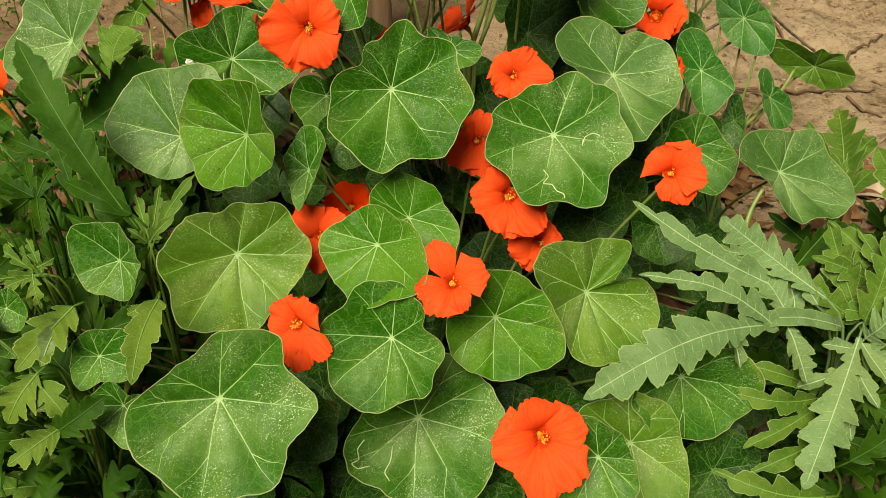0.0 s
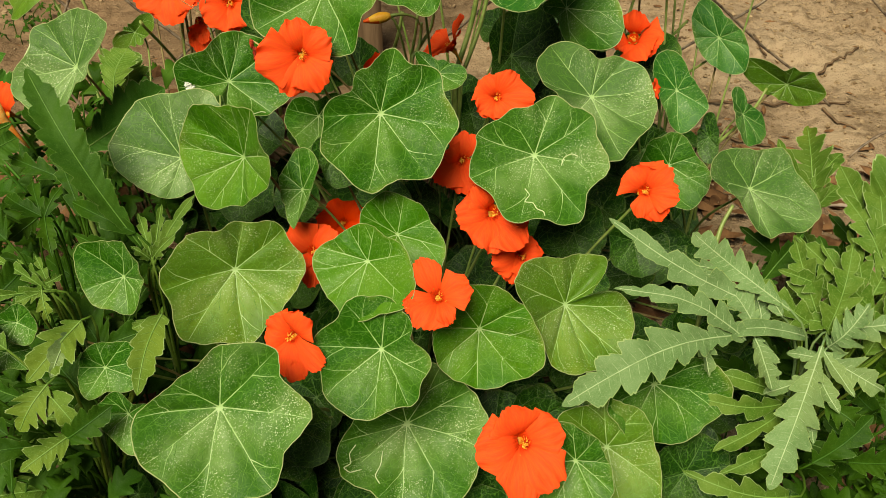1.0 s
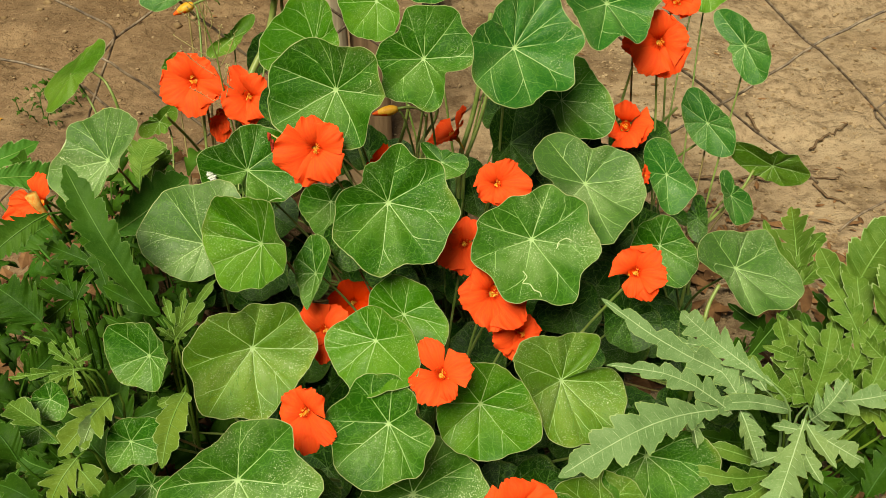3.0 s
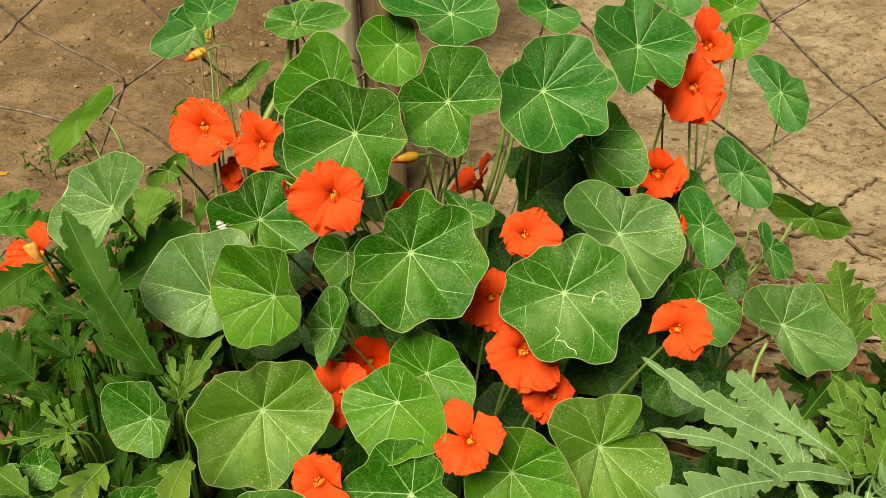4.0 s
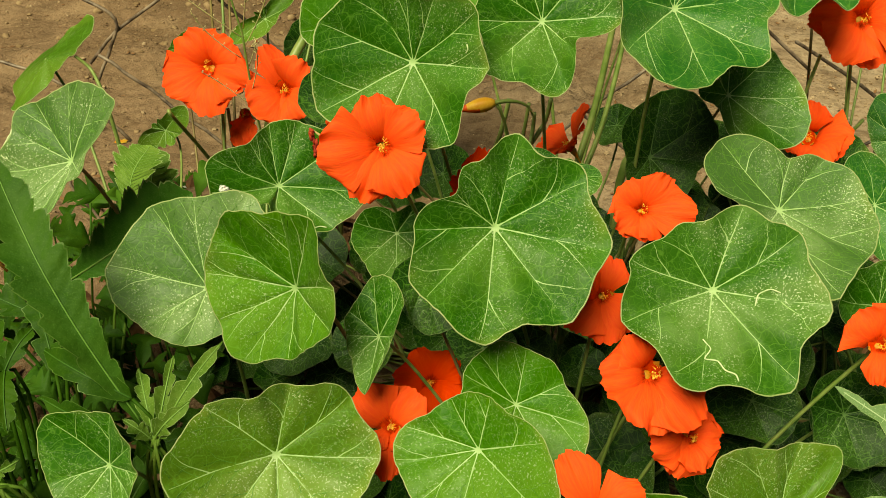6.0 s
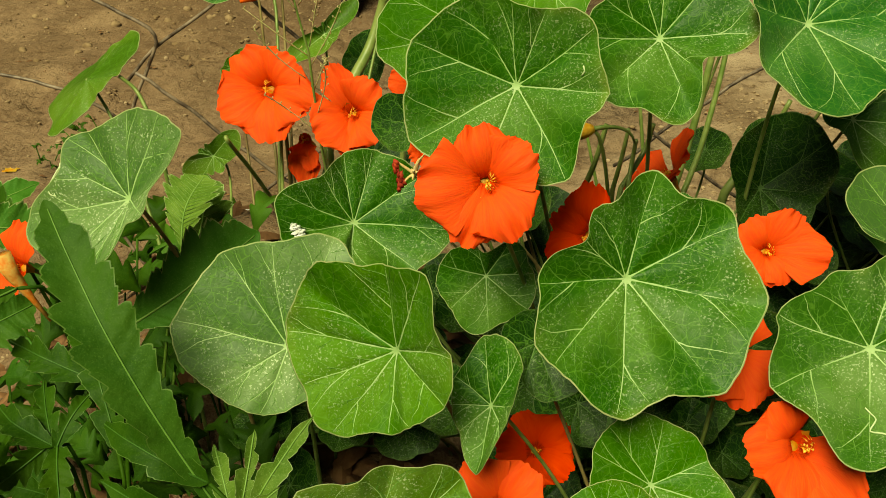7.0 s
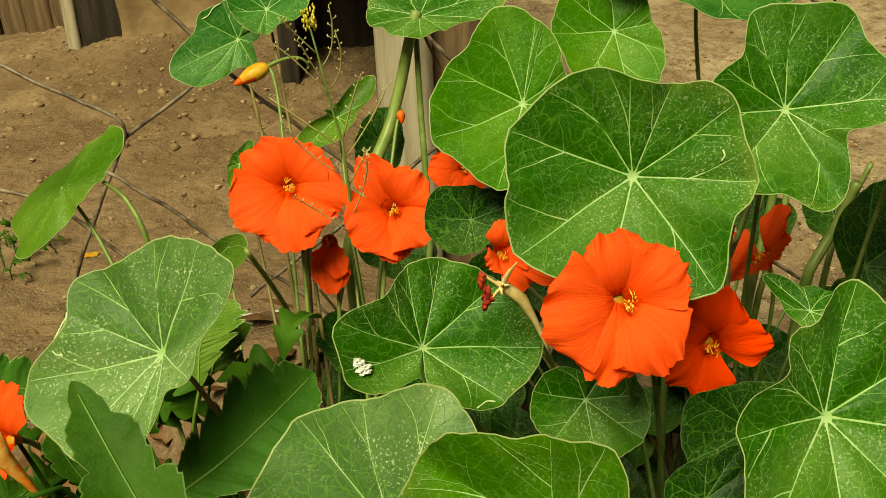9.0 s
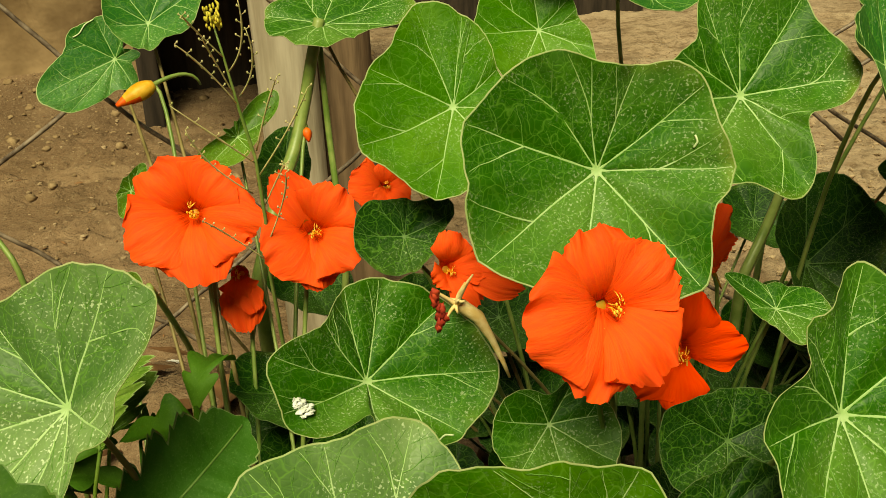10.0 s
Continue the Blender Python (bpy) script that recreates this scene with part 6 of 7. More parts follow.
weed_leaf(weed_p, WEED_LIGHT, [((-0.2572, 0.4686, 0.2436), (-0.2844, 0.4208, 0.2287), 0.0373, (0.37, -0.66, 0.66), 3, 0.36)])
weed_leaf(weed_p, WEED_LIGHT, [((-0.2742, 0.4269, 0.2201), (-0.2908, 0.3997, 0.1995), 0.0333, (0.39, -0.61, 0.69), 3, 0.41)])
weed_leaf(weed_p, WEED_LIGHT, [((-0.2743, 0.4230, 0.2147), (-0.2473, 0.4001, 0.2003), 0.0245, (0.36, -0.62, 0.70), 2, 0.41)])
weed_leaf(weed_p, WEED_GREY, [((-0.2621, 0.4597, 0.2398), (-0.2699, 0.4260, 0.2274), 0.0222, (0.37, -0.66, 0.66), 2, 0.36)])
weed_leaf(weed_p, WEED_LIGHT, [((-0.1869, 0.4450, 0.2710), (-0.1950, 0.3910, 0.2476), 0.0279, (0.29, -0.67, 0.68), 3, 0.27)])
weed_leaf(weed_p, WEED_LIGHT, [((-0.1980, 0.4462, 0.2641), (-0.2102, 0.4424, 0.2589), 0.0104, (0.30, -0.69, 0.66), 2, 0.27)])
weed_leaf(weed_p, WEED_LIGHT, [((-0.2552, 0.3981, 0.1976), (-0.2813, 0.3702, 0.1930), 0.0283, (0.37, -0.59, 0.72), 3, 0.41)])
weed_leaf(weed_p, WEED_DARK, [((-0.2462, 0.4722, 0.2146), (-0.2119, 0.4875, 0.2188), 0.0282, (0.31, -0.68, 0.66), 2, 0.27)])
weed_leaf(weed_p, WEED_DARK, [((-0.3032, 0.4051, 0.1899), (-0.3383, 0.4157, 0.2044), 0.0291, (0.42, -0.59, 0.69), 2, 0.36)])
weed_leaf(weed_p, WEED_DARK, [((-0.2857, 0.3998, 0.1827), (-0.3200, 0.3819, 0.1919), 0.0261, (0.41, -0.58, 0.71), 2, 0.36)])
weed_leaf(weed_p, WEED_LIGHT, [((-0.3027, 0.4413, 0.2399), (-0.3339, 0.4592, 0.2473), 0.0266, (0.42, -0.65, 0.63), 2, 0.27)])
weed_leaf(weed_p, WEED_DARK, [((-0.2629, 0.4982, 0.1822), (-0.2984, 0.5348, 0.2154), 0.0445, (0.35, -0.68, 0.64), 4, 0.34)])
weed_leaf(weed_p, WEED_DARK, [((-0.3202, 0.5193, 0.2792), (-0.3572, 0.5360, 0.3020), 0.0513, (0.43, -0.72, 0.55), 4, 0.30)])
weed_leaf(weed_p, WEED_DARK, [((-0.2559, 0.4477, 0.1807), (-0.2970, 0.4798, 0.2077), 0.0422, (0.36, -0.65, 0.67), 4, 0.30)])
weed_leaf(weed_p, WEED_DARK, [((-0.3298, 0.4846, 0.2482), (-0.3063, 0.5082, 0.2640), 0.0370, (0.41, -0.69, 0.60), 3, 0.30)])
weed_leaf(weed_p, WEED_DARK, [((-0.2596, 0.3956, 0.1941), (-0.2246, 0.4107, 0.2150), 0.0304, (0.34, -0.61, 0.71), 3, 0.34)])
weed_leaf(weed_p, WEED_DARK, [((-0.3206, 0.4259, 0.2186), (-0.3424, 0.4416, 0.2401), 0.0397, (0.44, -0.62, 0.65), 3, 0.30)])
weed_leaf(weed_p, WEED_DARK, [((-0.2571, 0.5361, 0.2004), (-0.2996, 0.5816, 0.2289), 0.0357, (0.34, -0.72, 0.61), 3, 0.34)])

def bushy(owner, lo, hi, count, mats, seed, reach, away):
    """Many more leaves of a weed, curling up and outwards from its stem."""
    r = random.Random(seed)
    for i in range(count):
        foot = Vector([r.uniform(a, b) for a, b in zip(lo, hi)])
        a = r.uniform(0, 6.28)
        tip = foot + Vector((math.cos(a) + away[0], 0.8 * math.sin(a) + away[1], r.uniform(0.1, 1.3))).normalized() * r.uniform(0.6, 1.0) * reach
        face = (r.uniform(-0.5, 0.5) + away[0], -0.6, r.uniform(0.3, 1.0))
        weed_leaf(owner, r.choice(mats), [(foot, tip, reach * r.uniform(0.34, 0.55), face, r.choice((3, 4)), r.uniform(0.34, 0.46))])


# only dark green at the lower right: the gaps' shade in leaf colour
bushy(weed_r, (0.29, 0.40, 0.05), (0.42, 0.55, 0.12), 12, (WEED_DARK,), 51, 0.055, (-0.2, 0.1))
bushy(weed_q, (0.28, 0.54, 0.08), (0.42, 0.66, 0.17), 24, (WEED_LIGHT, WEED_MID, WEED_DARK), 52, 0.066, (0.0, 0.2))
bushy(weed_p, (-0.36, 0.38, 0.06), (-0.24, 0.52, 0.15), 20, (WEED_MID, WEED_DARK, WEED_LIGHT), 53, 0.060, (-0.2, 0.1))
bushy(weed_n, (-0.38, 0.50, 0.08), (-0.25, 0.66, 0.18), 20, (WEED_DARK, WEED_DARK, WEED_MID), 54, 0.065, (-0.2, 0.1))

# ---- undergrowth under the clump, its shade put into the leaf colour ----
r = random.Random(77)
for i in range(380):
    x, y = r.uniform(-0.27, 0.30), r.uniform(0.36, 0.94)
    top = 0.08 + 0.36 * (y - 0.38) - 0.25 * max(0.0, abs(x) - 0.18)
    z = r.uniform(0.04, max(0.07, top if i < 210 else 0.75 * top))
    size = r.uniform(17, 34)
    leaf(front if y < 0.62 else back, (x, y, z), (r.uniform(-0.5, 0.5), -0.5 + r.uniform(-0.4, 0.4), 0.8), (size, r.uniform(-2, 3), r.uniform(-3, 2), r.uniform(-2, 2), r.uniform(-2, 2)), (), LEAF_SHADED, 300 + i, plain_veins=True)

# more leaves in the shaded colour, filling the dark gaps at the back
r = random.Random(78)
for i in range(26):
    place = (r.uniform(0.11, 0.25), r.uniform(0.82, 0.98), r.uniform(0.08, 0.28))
    leaf(back if i % 2 else right, place, (r.uniform(-0.5, 0.5), -0.5 + r.uniform(-0.4, 0.4), 0.8), (r.uniform(20, 36), r.uniform(-2, 3), r.uniform(-3, 2), r.uniform(-2, 2), r.uniform(-2, 2)), (), LEAF_SHADED, 700 + i, plain_veins=True)


def low_weeds(label, lo, hi, count, seed, mats, high, small=0.018, large=0.046):
    """A tangle of small lobed leaves close to the soil, past counting."""
    r = random.Random(seed)
    for m in mats:
        bits = []
        for i in range(count):
            x, y = r.uniform(lo[0], hi[0]), r.uniform(lo[1], hi[1])
            z = ground_height(x, y) + 0.008 + high * r.random() ** 1.3 * min(1.0, 0.65 + 0.9 * abs(y - lo[1]) / (hi[1] - lo[1]))
            a, rise = r.uniform(0, 6.28), r.uniform(-0.3, 0.8)
            e = Vector((math.cos(a), math.sin(a), rise)).normalized()
            f = e.cross(Vector((r.uniform(-0.4, 0.4), -0.4, 1))).normalized()
            n = f.cross(e)
            s = r.uniform(small, large)
            c = Vector((x, y, z))
            curl, wide, lobes, each = r.uniform(0.1, 0.5), r.uniform(0.30, 0.46), r.choice((3, 4)), 6
            steps, vs, fs = lobes * each, [], []
            for k in range(steps + 1):
                t = k / steps
                q = (t * lobes) % 1.0
                half = s * wide * math.sin(math.pi * (0.06 + 0.94 * t) ** 0.85) * (0.40 + 0.60 * math.sin(math.pi * q ** 1.4) ** 0.8) if k < steps else 0.0
                spine = c + e * s * t + n * s * (0.30 * math.sin(math.pi * t) - curl * t * t)
                ahead = e * half * 0.7
                vs += [spine, spine + f * half * 0.55 + ahead * 0.5 + n * half * 0.22, spine + f * half + ahead + n * half * 0.12,
                       spine - f * half * 0.55 + ahead * 0.5 + n * half * 0.22, spine - f * half + ahead + n * half * 0.12]
            for k in range(steps):
                p = 5 * k
                fs += [(p, p + 5, p + 6, p + 1), (p + 1, p + 6, p + 7, p + 2), (p, p + 3, p + 8, p + 5), (p + 3, p + 4, p + 9, p + 8)]
            bits.append((vs, fs))
            if i % 3 == 0:
                bits.append(tube([c, c - e * s * 0.5 + Vector((0, 0, -0.35 * z)), Vector((x, y, -0.01)) - e * s * 0.5], 0.0009, 5))
        tagged(new("low_weeds", mesh_of("low_weeds", *merge(bits), [m])), label, "weeds", kind="stuff")


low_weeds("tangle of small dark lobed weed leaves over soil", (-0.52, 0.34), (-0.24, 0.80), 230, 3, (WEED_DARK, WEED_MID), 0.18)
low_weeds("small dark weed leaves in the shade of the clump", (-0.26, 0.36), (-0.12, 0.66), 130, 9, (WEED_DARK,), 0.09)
# dark green throughout, so that the shade between the weeds is coloured in
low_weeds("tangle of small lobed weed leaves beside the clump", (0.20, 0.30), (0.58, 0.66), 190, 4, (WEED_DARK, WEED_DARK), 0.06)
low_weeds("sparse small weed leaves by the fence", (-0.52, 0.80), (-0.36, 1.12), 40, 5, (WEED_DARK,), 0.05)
low_weeds("light green seedlings among the weeds", (-0.50, 0.36), (-0.26, 0.62), 45, 13, (WEED_LIGHT,), 0.17)
low_weeds("small creeping weed on the bare soil", (-0.79, 1.45), (-0.68, 1.60), 24, 21, (WEED_MID, WEED_DARK), 0.03, 0.008, 0.018)


# ---- buds, stems and small details ----
def bud(owner, foot, tip, fat, red=False):
    a, b = Vector(foot), Vector(tip)
    e = (b - a).normalized()
    side = e.orthogonal().normalized()
    other = e.cross(side)
    rows, sides, verts, faces, slots = 10, 10, [], [], []
    for i in range(rows):
        t = i / (rows - 1)
        rad = fat * (0.22 + 0.78 * math.sin(math.pi * (0.05 + 0.90 * t) ** 0.85)) * (1 - 0.5 * t)
        for k in range(sides):
            q = 2 * math.pi * k / sides
            j = 1 + 0.10 * math.sin(5 * q + 2 * t)
            verts.append((b - a) * t + (side * math.cos(q) + other * math.sin(q)) * rad * j)
    for i in range(rows - 1):
        for k in range(sides):
            p, s = i * sides + k, i * sides + (k + 1) % sides
            faces.append((p, s, s + sides, p + sides))
            slots.append(1 if red or i > 6 or (k % 5 == 0 and i > 3) else 0)
    faces += [tuple(range(sides))[::-1], tuple(range((rows - 1) * sides, rows * sides))]
    slots += [0, 1]
    ob = part("flower_bud", mesh_of("flower_bud", verts, faces, [BUD_YELLOW, BUD_TIP], slots), owner, foot, "small closed red bud" if red else "closed yellow bud with a red tip")
    down = Vector((0, 0, -1))
    v, f = tube(bend((0, 0, 0), -e * fat * 2, -e * fat * 4 + down * 0.004, -e * fat * 4.4 + down * 0.016, 8), [0.0014 * (1 - i / 9) + 0.0004 for i in range(8)], 6)
    part("spur", mesh_of("spur", v, f, [STALK]), ob, foot)
    start = spot(owner)
    v, f = tube(bend((0, 0, 0), -e * 0.012 + down * 0.01, (start - a) * 0.35 + Vector((0, 0, 0.03)), (start - a) * 0.6, 10), 0.0013, 6)
    part("bud_stalk", mesh_of("bud_stalk", v, f, [STALK]), ob, foot)


def stem(owner, points, r, mat=STALK):
    pts = [Vector(p) for p in points]
    fine = []
    for i in range(len(pts) - 1):
        p0, p1, p2, p3 = pts[max(i - 1, 0)], pts[i], pts[i + 1], pts[min(i + 2, len(pts) - 1)]
        for k in range(5):
            t = k / 5
            fine.append(0.5 * (2 * p1 + (p2 - p0) * t + (2 * p0 - 5 * p1 + 4 * p2 - p3) * t * t + (3 * p1 - p0 - 3 * p2 + p3) * t ** 3))
    end = pts[-1]
    foot = Vector((end.x * 0.9 + spot(owner).x * 0.1, end.y, ground_height(end.x, end.y) - 0.005))
    fine += bend(end, end + (pts[-1] - pts[-2]) * 0.5, foot + Vector((0, 0, end.z * 0.4)), foot, 7)
    o = fine[0].copy()
    v, f = tube([p - o for p in fine], [r * (0.85 + 0.3 * i / len(fine)) for i in range(len(fine))], 8)
    part("stem", mesh_of("stem", v, f, [mat]), owner, o)


def trail(number, points, up):
    """A pale winding streak that a leaf-miner left, lying on its leaf."""
    n = Vector(up)
    pts = [Vector(p) for p in points]
    fine = []
    for i in range(len(pts) - 1):
        fine += [on_blade(number, pts[i].lerp(pts[i + 1], k / 4), up) + n * 0.0003 for k in range(4)]
    fine.append(on_blade(number, pts[-1], up) + n * 0.0003)
    for i in range(1, len(fine) - 1):
        fine[i] = (fine[i - 1] + fine[i] * 2 + fine[i + 1]) / 4
    o = fine[0].copy()
    v, f = tube([p - o for p in fine], 0.00045, 5)
    owner = min((ob for ob in bpy.data.objects if ob.name.split(".")[0] == "leaf" and ob.parent and ob.parent.name.startswith("nasturtium")), key=lambda ob: (spot(ob) - o).length)
    part("miner_trail", mesh_of("miner_trail", v, f, [TRAIL]), owner, o, "pale winding leaf-miner streak")


TRAIL = plain("miner_trail", (0.46, 0.56, 0.30), (0.60, 0.66, 0.42), 300, 0.6, 0.2)

# buds
bud(left, (-0.2795, 0.9640, 0.3934), (-0.3023, 0.9550, 0.3840), 0.0072)
bud(back, (-0.0375, 0.7800, 0.3459), (-0.0629, 0.7750, 0.3421), 0.0065)
bud(left, (-0.1902, 0.9450, 0.3623), (-0.1891, 0.9400, 0.3548), 0.0040, True)
# thick stems rising past the post
stem(left, [(-0.1750, 0.9550, 0.4278), (-0.1814, 0.9500, 0.4074), (-0.1889, 0.9500, 0.3781), (-0.1988, 0.9400, 0.3508), (-0.2124, 0.9200, 0.3274), (-0.2266, 0.9000, 0.2932)], 0.0042)
stem(left, [(-0.1760, 0.9600, 0.4233), (-0.1758, 0.9550, 0.3911), (-0.1753, 0.9500, 0.3539), (-0.1743, 0.9400, 0.3169), (-0.1736, 0.9300, 0.2747)], 0.0022)
stem(left, [(-0.2810, 0.8000, 0.3317), (-0.2790, 0.8000, 0.3270), (-0.2752, 0.8300, 0.2939), (-0.2717, 0.8600, 0.2579), (-0.2682, 0.8800, 0.2205)], 0.0017)
stem(left, [(-0.2539, 0.8600, 0.3101), (-0.2565, 0.8700, 0.2747), (-0.2592, 0.8800, 0.2366)], 0.0017, STALK_RED)
stem(left, [(-0.2512, 0.8800, 0.2608), (-0.2390, 0.8800, 0.2386), (-0.2336, 0.8800, 0.2165)], 0.0012, STALK_RED)
stem(left, [(-0.3717, 0.8600, 0.3543), (-0.3614, 0.8600, 0.3441), (-0.3522, 0.8500, 0.3337)], 0.0015)
stem(back, [(0.0039, 0.8000, 0.3416), (-0.0003, 0.8000, 0.3223), (-0.0168, 0.7800, 0.3047)], 0.0018)
stem(back, [(0.0992, 0.8600, 0.3248), (0.0898, 0.8600, 0.2950), (0.0716, 0.8500, 0.2690)], 0.0035)
stem(back, [(0.1177, 0.8800, 0.3294), (0.1029, 0.8800, 0.2857), (0.0932, 0.8700, 0.2541)], 0.0022)
stem(back, [(-0.0081, 0.7900, 0.3345), (-0.0094, 0.7900, 0.3192), (-0.0122, 0.7800, 0.3087)], 0.0016)
stem(back, [(0.0606, 0.8800, 0.4101), (0.0534, 0.8700, 0.3621), (0.0433, 0.8600, 0.3062), (0.0292, 0.8400, 0.2657)], 0.0028)
stem(back, [(0.0698, 0.8900, 0.4070), (0.0655, 0.8800, 0.3584), (0.0520, 0.8600, 0.3000), (0.0350, 0.8400, 0.2593)], 0.0022)
stem(back, [(-0.0265, 0.8000, 0.3412), (-0.0320, 0.8000, 0.3154), (-0.0376, 0.8000, 0.2978)], 0.0020)
stem(back, [(-0.0119, 0.8000, 0.3383), (-0.0151, 0.8000, 0.3153), (-0.0189, 0.8000, 0.2947)], 0.0016)
stem(right, [(0.3516, 0.9500, 0.2346), (0.3015, 0.9200, 0.2179), (0.2438, 0.8600, 0.2153)], 0.0016)
stem(right, [(0.2897, 0.9300, 0.2746), (0.2595, 0.9000, 0.2617), (0.2351, 0.8700, 0.2565)], 0.0018)
stem(right, [(0.2147, 0.8600, 0.3561), (0.2097, 0.8600, 0.3296), (0.2021, 0.8500, 0.3037)], 0.0016)
stem(right, [(0.3781, 0.8800, 0.2166), (0.3585, 0.8600, 0.1967), (0.3048, 0.8000, 0.1901)], 0.0018)
stem(right, [(0.2666, 0.6200, 0.2390), (0.2573, 0.6100, 0.2259), (0.2520, 0.6000, 0.2157)], 0.0020)
# the flowering mustard
MUSTARD = [(-0.2233, 0.8300, 0.3210), (-0.2222, 0.8200, 0.3524), (-0.2237, 0.8200, 0.3844), (-0.2286, 0.8200, 0.4090), (-0.2326, 0.8200, 0.4338), (-0.2352, 0.8200, 0.4479)]
YELLOW_HEAD = (-0.2351, 0.8200, 0.4512)
DROPPING_LEAF, DROPPING_AT, DROPPING_UP = 11, (-0.2158, 0.7025, 0.3139), (0.360, -0.683, 0.635)
# leaf-miner trails
trail(1, [(0.0788, 0.5919, 0.2767), (0.0828, 0.5857, 0.2745), (0.0771, 0.5792, 0.2725), (0.0848, 0.5780, 0.2722), (0.0873, 0.5710, 0.2707), (0.0927, 0.5681, 0.2706), (0.0932, 0.5640, 0.2692)], (-0.074, -0.660, 0.747))
trail(1, [(0.1095, 0.6068, 0.2893), (0.1119, 0.6122, 0.2943), (0.1182, 0.6120, 0.2975), (0.1230, 0.6084, 0.2976)], (-0.074, -0.660, 0.747))
trail(54, [(-0.3093, 0.7000, 0.3900), (-0.3062, 0.6979, 0.3874), (-0.3056, 0.6961, 0.3829), (-0.3037, 0.6936, 0.3787), (-0.3029, 0.6915, 0.3744), (-0.3003, 0.6876, 0.3691), (-0.3000, 0.6852, 0.3650), (-0.2978, 0.6814, 0.3610), (-0.2958, 0.6749, 0.3540)], (-0.350, -0.720, 0.600))
trail(54, [(-0.3432, 0.6910, 0.3554), (-0.3404, 0.6896, 0.3537), (-0.3388, 0.6872, 0.3506), (-0.3356, 0.6860, 0.3494), (-0.3334, 0.6841, 0.3473), (-0.3351, 0.6863, 0.3498), (-0.3380, 0.6882, 0.3519)], (-0.350, -0.720, 0.600))
trail(9, [(-0.0594, 0.4458, 0.1289), (-0.0646, 0.4389, 0.1262), (-0.0628, 0.4327, 0.1207), (-0.0691, 0.4283, 0.1216), (-0.0641, 0.4260, 0.1173), (-0.0548, 0.4313, 0.1158)], (0.000, -0.783, 0.622))
trail(9, [(-0.0384, 0.4466, 0.1202), (-0.0395, 0.4378, 0.1144), (-0.0443, 0.4298, 0.1111), (-0.0400, 0.4248, 0.1074)], (0.000, -0.783, 0.622))
trail(52, [(-0.3188, 1.0392, 0.4244), (-0.3245, 1.0369, 0.4214), (-0.3285, 1.0340, 0.4166), (-0.3328, 1.0319, 0.4153)], (0.101, -0.858, 0.504))
trail(24, [(-0.0557, 0.6978, 0.4123), (-0.0550, 0.6962, 0.4100), (-0.0563, 0.6963, 0.4079)], (-0.110, -0.870, 0.480))
trail(11, [(-0.1629, 0.7041, 0.2828), (-0.1550, 0.7084, 0.2846), (-0.1503, 0.7075, 0.2845)], (0.360, -0.683, 0.635))
# withered flower and pale spent ones
WITHERED = [(-0.1500, 0.722, 0.3425), (-0.1450, 0.722, 0.3394), (-0.1376, 0.722, 0.3328), (-0.1313, 0.722, 0.3207), (-0.1262, 0.722, 0.3083), (-0.1231, 0.722, 0.2996)]
SHRIVELLED = [(-0.1574, 0.715, 0.3504), (-0.1564, 0.715, 0.3431), (-0.1543, 0.715, 0.3334)]
SPENT = [(-0.3800, 0.672, 0.3108), (-0.3757, 0.672, 0.2976), (-0.3688, 0.672, 0.2834), (-0.3608, 0.672, 0.2670)]
# on the soil
SCRAP_AT = (-0.3250, 1.0020, 0.1500)
PETALS_AT = [(-0.8205, 1.4544, 0.0000), (-0.6389, 1.5269, 0.0200), (-0.4434, 0.5752, 0.0200), (-0.3764, 0.5409, 0.0500)]
TWIGS = [[(0.4369, 1.4730, 0.0200), (0.4457, 1.4266, 0.0200)], [(0.4073, 1.2236, 0.0200), (0.5271, 1.2236, 0.0200), (0.5943, 1.2200, 0.0200), (0.6723, 1.2272, 0.0200)], [(0.6458, 1.3296, 0.0200), (0.6907, 1.3651, 0.0200), (0.7394, 1.3997, 0.0200)], [(0.5671, 1.4495, 0.0200), (0.5756, 1.3822, 0.0200)], [(0.6063, 1.2056, 0.0200), (0.6156, 1.1623, 0.0200), (0.6373, 1.1373, 0.0200)], [(0.4176, 1.1623, 0.0200), (0.4533, 1.1131, 0.0200), (0.5068, 1.1052, 0.0200), (0.5440, 1.0743, 0.0200)], [(0.4847, 0.9884, 0.0200), (0.5389, 1.0160, 0.0200), (0.5786, 1.0021, 0.0200)]]

mustard = thing("mustard_weed", (MUSTARD[0][0] + 0.01, MUSTARD[0][1] + 0.04, ground_height(MUSTARD[0][0], MUSTARD[0][1])), "spindly flowering mustard weed with thin seed pods", "weed")
line = [Vector(p) - spot(mustard) for p in MUSTARD]
line = [Vector((0, 0, -0.01)), line[0] * 0.5] + line
part("stem", mesh_of("stem", *tube(line, [0.0013, 0.0012, 0.0011, 0.0010, 0.0009, 0.0008, 0.0006, 0.0005], 6), [STALK]), mustard, spot(mustard))


pedicels = []


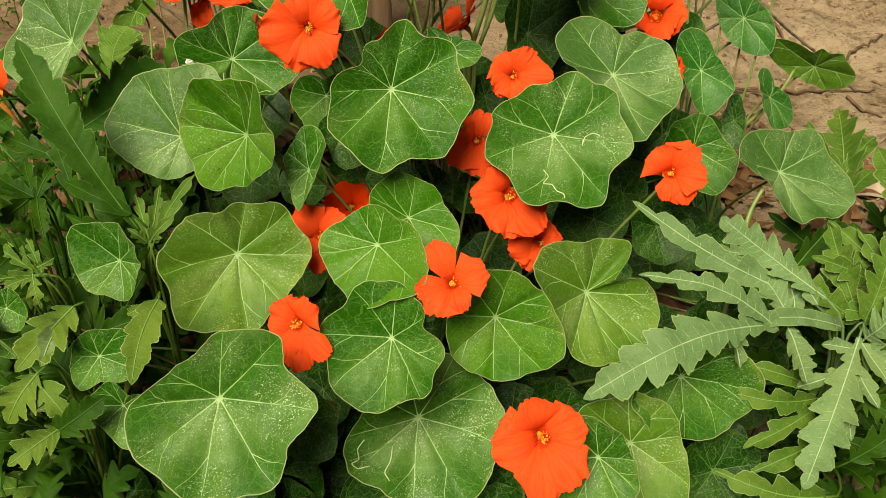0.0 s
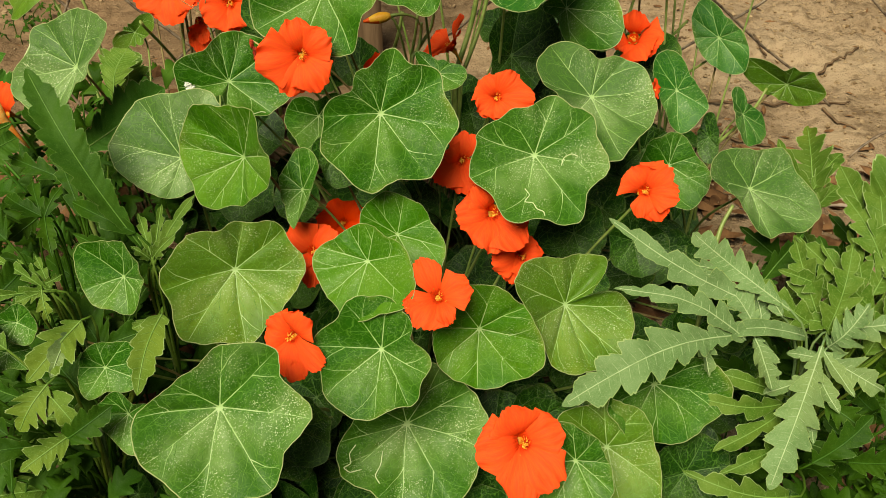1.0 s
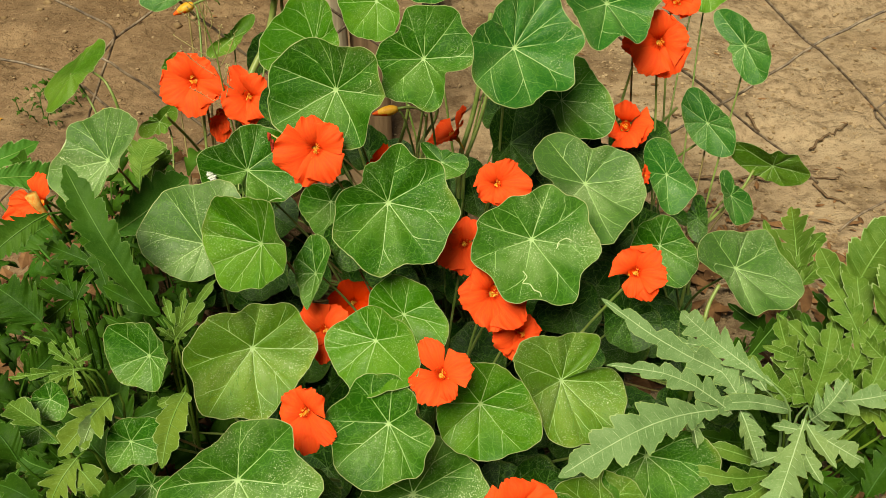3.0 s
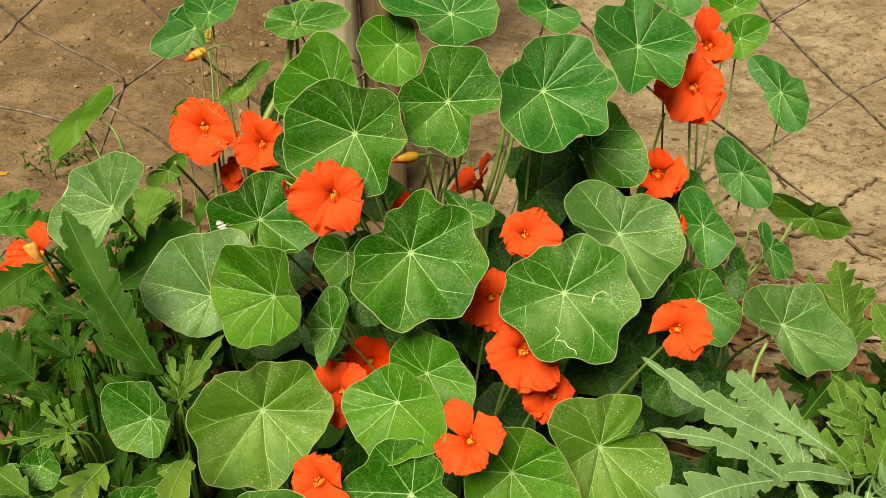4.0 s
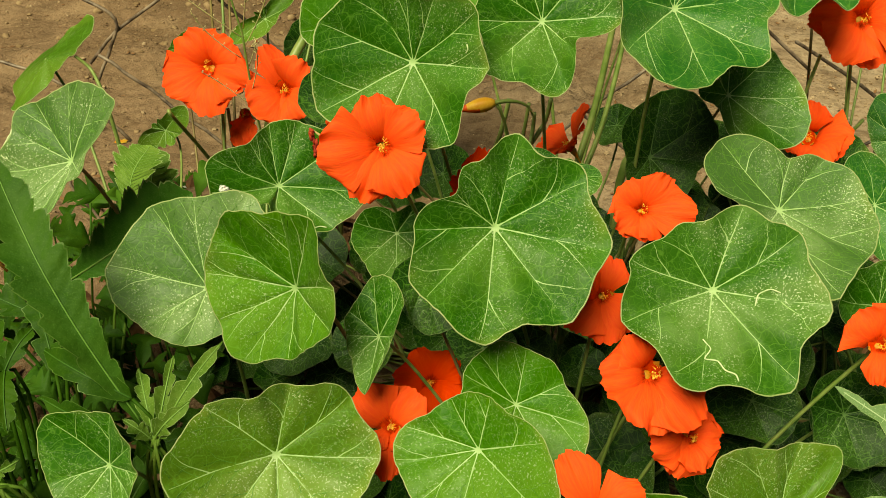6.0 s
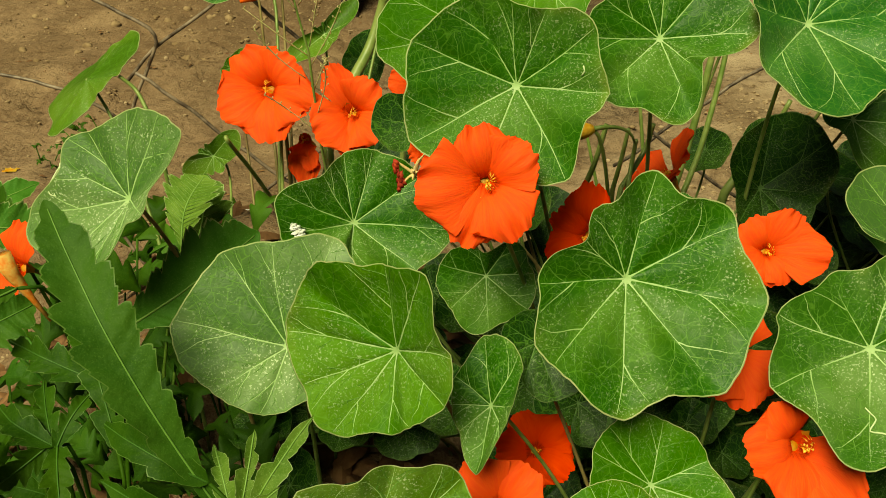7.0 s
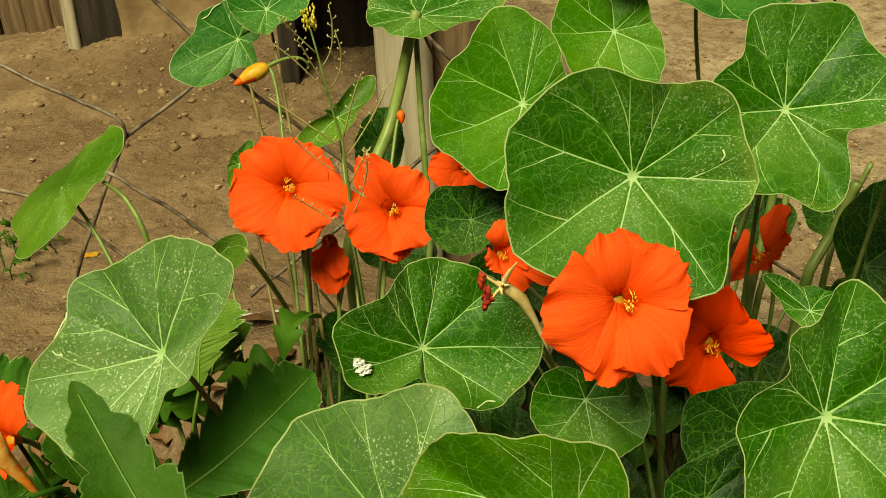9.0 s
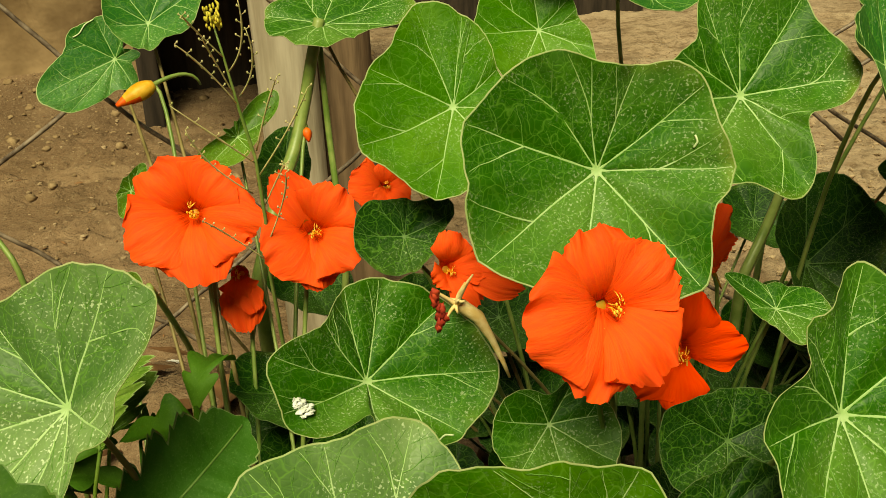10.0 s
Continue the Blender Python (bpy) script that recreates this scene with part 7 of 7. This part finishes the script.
def pod(points):
    pts = [Vector(p) for p in points]
    o = pts[0].copy()
    ctrl = pts[1] * 2 - (pts[0] + pts[2]) / 2
    way = [(pts[0] * (1 - t) ** 2 + ctrl * 2 * t * (1 - t) + pts[2] * t * t) - o for t in (i / 11 for i in range(12))]
    part("seed_pod", mesh_of("seed_pod", *tube(way, [0.0004, 0.0004, 0.0004, 0.0004, 0.0004, 0.0004, 0.0005, 0.0005, 0.0005, 0.0004, 0.0003, 0.0002], 5), [PODS]), mustard, o)
    q = random.Random(int(9000 * abs(o.z + o.x)))
    for i in range(3, 12):
        a = way[i] + o
        side = Vector((1 if i % 2 else -1, q.uniform(-0.5, 0.5), 0.7)).normalized() * q.uniform(0.0012, 0.0030)
        pedicels.extend([tube([a, a + side * 0.6, a + side], [0.00022, 0.0002, 0.0002], 4), blob(a + side, (0.0005, 0.0005, 0.0007), q, 4, 5, 0.2)])


HEADS = plain("tiny_yellow_buds", (0.45, 0.40, 0.05), (0.62, 0.50, 0.08), 200, 0.5, 0.3)
PODS = plain("thin_pod", (0.38, 0.38, 0.14), (0.60, 0.50, 0.28), 200, 0.5, 0.3)
pod([(-0.2285, 0.8200, 0.4105), (-0.2402, 0.8100, 0.4296), (-0.2525, 0.8000, 0.4448)])
pod([(-0.2302, 0.8200, 0.4165), (-0.2368, 0.8100, 0.4349), (-0.2405, 0.8000, 0.4465)])
pod([(-0.2275, 0.8200, 0.4148), (-0.2200, 0.8100, 0.4311), (-0.2212, 0.8000, 0.4491)])
pod([(-0.2310, 0.8200, 0.4272), (-0.2236, 0.8100, 0.4424), (-0.2233, 0.8000, 0.4628)])
pod([(-0.2326, 0.8200, 0.4338), (-0.2434, 0.8100, 0.4489), (-0.2476, 0.8000, 0.4568)])
pod([(-0.2225, 0.8200, 0.3750), (-0.2066, 0.8100, 0.4000), (-0.1965, 0.8000, 0.4208)])
pod([(-0.2216, 0.8200, 0.3589), (-0.2111, 0.8100, 0.3806), (-0.2106, 0.8000, 0.3825)])
pod([(-0.2240, 0.8200, 0.3813), (-0.2356, 0.8100, 0.3946), (-0.2586, 0.8000, 0.4180)])
pod([(-0.2270, 0.8200, 0.3658), (-0.2450, 0.8100, 0.3863), (-0.2533, 0.8000, 0.4063)])
pod([(-0.2242, 0.8200, 0.3291), (-0.2404, 0.8100, 0.3483), (-0.2517, 0.8000, 0.3614)])
pod([(-0.2218, 0.8200, 0.3391), (-0.2123, 0.8100, 0.3651), (-0.2107, 0.8000, 0.3810)])
pod([(-0.2226, 0.8200, 0.3874), (-0.2157, 0.8100, 0.4109), (-0.2097, 0.8000, 0.4273)])
o = Vector(MUSTARD[2])
v, f = merge(pedicels)
tagged(part("bud_spray", mesh_of("bud_spray", [p - o for p in v], f, [PODS]), mustard, o), "tiny pale buds on short stalks", kind="stuff")
r = random.Random(8)
heads = []
for i in range(70):
    d = Vector((r.gauss(0, 1), r.gauss(0, 1), r.gauss(0, 1))).normalized()
    heads.append(blob(Vector((0, 0, 0.002)) + d * 0.0046 * r.random() ** 0.4 + Vector((0, 0, r.uniform(-0.004, 0.004))), (0.0006, 0.0006, 0.0012), r, 4, 6, 0.15))
part("flower_head", mesh_of("flower_head", *merge(heads), [HEADS]), mustard, YELLOW_HEAD, "cluster of tiny yellow buds")

# a bird's dropping on a leaf
n = Vector(DROPPING_UP)
DROPPING_AT = on_blade(DROPPING_LEAF, DROPPING_AT, n)
u, w, n = axes(n)
bits = []
for i in range(40):
    t = r.random() - 0.5
    c = u * (0.005 * t + r.gauss(0, 0.0010)) - w * (0.007 * t + r.gauss(0, 0.0009)) + n * 0.0006
    bits.append(blob(c, (r.uniform(0.0012, 0.0026), r.uniform(0.0010, 0.0020), 0.0007), r, 6, 10, 0.35))
thing("bird_dropping", DROPPING_AT, "white dried bird dropping lying on a leaf", "dropping", me=mesh_of("bird_dropping", *merge(bits), [DROPPING]))

# the withered flower's dry spur, and spent pale flowers
o = Vector(WITHERED[0])
v, f = tube([Vector(p) - o for p in WITHERED], [0.0012, 0.0030, 0.0030, 0.0017, 0.0011, 0.0006], 9)
strands = []
for i in range(11):
    tip = Vector((r.uniform(-0.012, 0.010), -0.004 + r.uniform(-0.004, 0.002), r.uniform(-0.004, 0.014)))
    strands.append(tube(bend(Vector((0.004, 0, -0.004)), Vector((0.002, -0.003, 0)), tip * 0.6 + Vector((0, -0.003, 0.001)), tip, 7), [0.0011, 0.0012, 0.0011, 0.0009, 0.0008, 0.0006, 0.0004], 5))
v2, f2 = merge([(v, f)] + strands)
old = part("withered_flower", mesh_of("withered_flower", v2, f2, [DRY]), back, o, "withered yellow flower with shrivelled red petals")
o2 = Vector(SHRIVELLED[0])
v, f = merge([blob((Vector(SHRIVELLED[0]).lerp(Vector(SHRIVELLED[2]), t) - o2) + Vector((r.uniform(-0.002, 0.002), 0, 0)), (r.uniform(0.0012, 0.0022), 0.0014, r.uniform(0.0018, 0.0034)), r, 6, 9, 0.45) for t in (0, 0.12, 0.24, 0.36, 0.48, 0.6, 0.72, 0.84, 1.0)])
part("shrivelled_petal", mesh_of("shrivelled_petal", v, f, [WINE]), old, o2)
o = Vector(SPENT[0])
v, f = tube([Vector(p) - o for p in SPENT], [0.0060, 0.0042, 0.0020, 0.0009], 9)
part("spent_flower", mesh_of("spent_flower", v, f, [SPENT_PETAL]), left, o, "pale orange spent flower with a long spur")

# scraps, petals and twigs on the soil
def crumpled(name, x, y, sx, sy, mat, label, category, seed):
    q = random.Random(seed)
    rows, cols, verts, faces = 9, 7, [], []
    for i in range(rows):
        for k in range(cols):
            a, b = i / (rows - 1) - 0.5, k / (cols - 1) - 0.5
            edge = 1 - 0.25 * noise.noise(Vector((a * 5 + seed, b * 5, 0)))
            verts.append(Vector((a * sx * edge, b * sy * edge, 0.22 * sy * (0.6 + noise.noise(Vector((a * 4, b * 4, seed)))))))
    for i in range(rows - 1):
        for k in range(cols - 1):
            p = i * cols + k
            faces.append((p, p + cols, p + cols + 1, p + 1))
    m = len(verts)
    verts += [p - Vector((0, 0, 0.0006)) for p in verts]
    faces += [tuple(j + m for j in f[::-1]) for f in faces]
    return thing(name, (x, y, ground_height(x, y) + 0.001), label, category, me=mesh_of(name, verts, faces, [mat]))


crumpled("plastic_scrap", SCRAP_AT[0], SCRAP_AT[1], 0.055, 0.024, SCRAP, "crumpled white plastic scrap lying on soil", "scrap", 4)
for i, p in enumerate(PETALS_AT):
    crumpled("fallen_petal", p[0], p[1], 0.020, 0.014, SEPAL, "fallen orange petal on the soil", "petal", 11 + i)
for i, pts in enumerate(TWIGS):
    o = Vector((pts[0][0], pts[0][1], ground_height(pts[0][0], pts[0][1])))
    way = []
    for a, b in zip(pts, pts[1:]):
        for k in range(6):
            p = Vector(a).lerp(Vector(b), k / 6)
            way.append(Vector((p.x, p.y + 0.004 * math.sin(9 * k + i), max(ground_height(p.x + dx, p.y + dy) for dx in (-0.01, 0, 0.01) for dy in (-0.01, 0, 0.01)) + 0.002)) - o)
    thing("twig", o, "thin dry brown twig lying on the soil", "twig", "twigs", mesh_of("twig", *tube(way, [0.0026 - 0.0012 * j / len(way) for j in range(len(way))], 6), [BROWN_WOOD]))
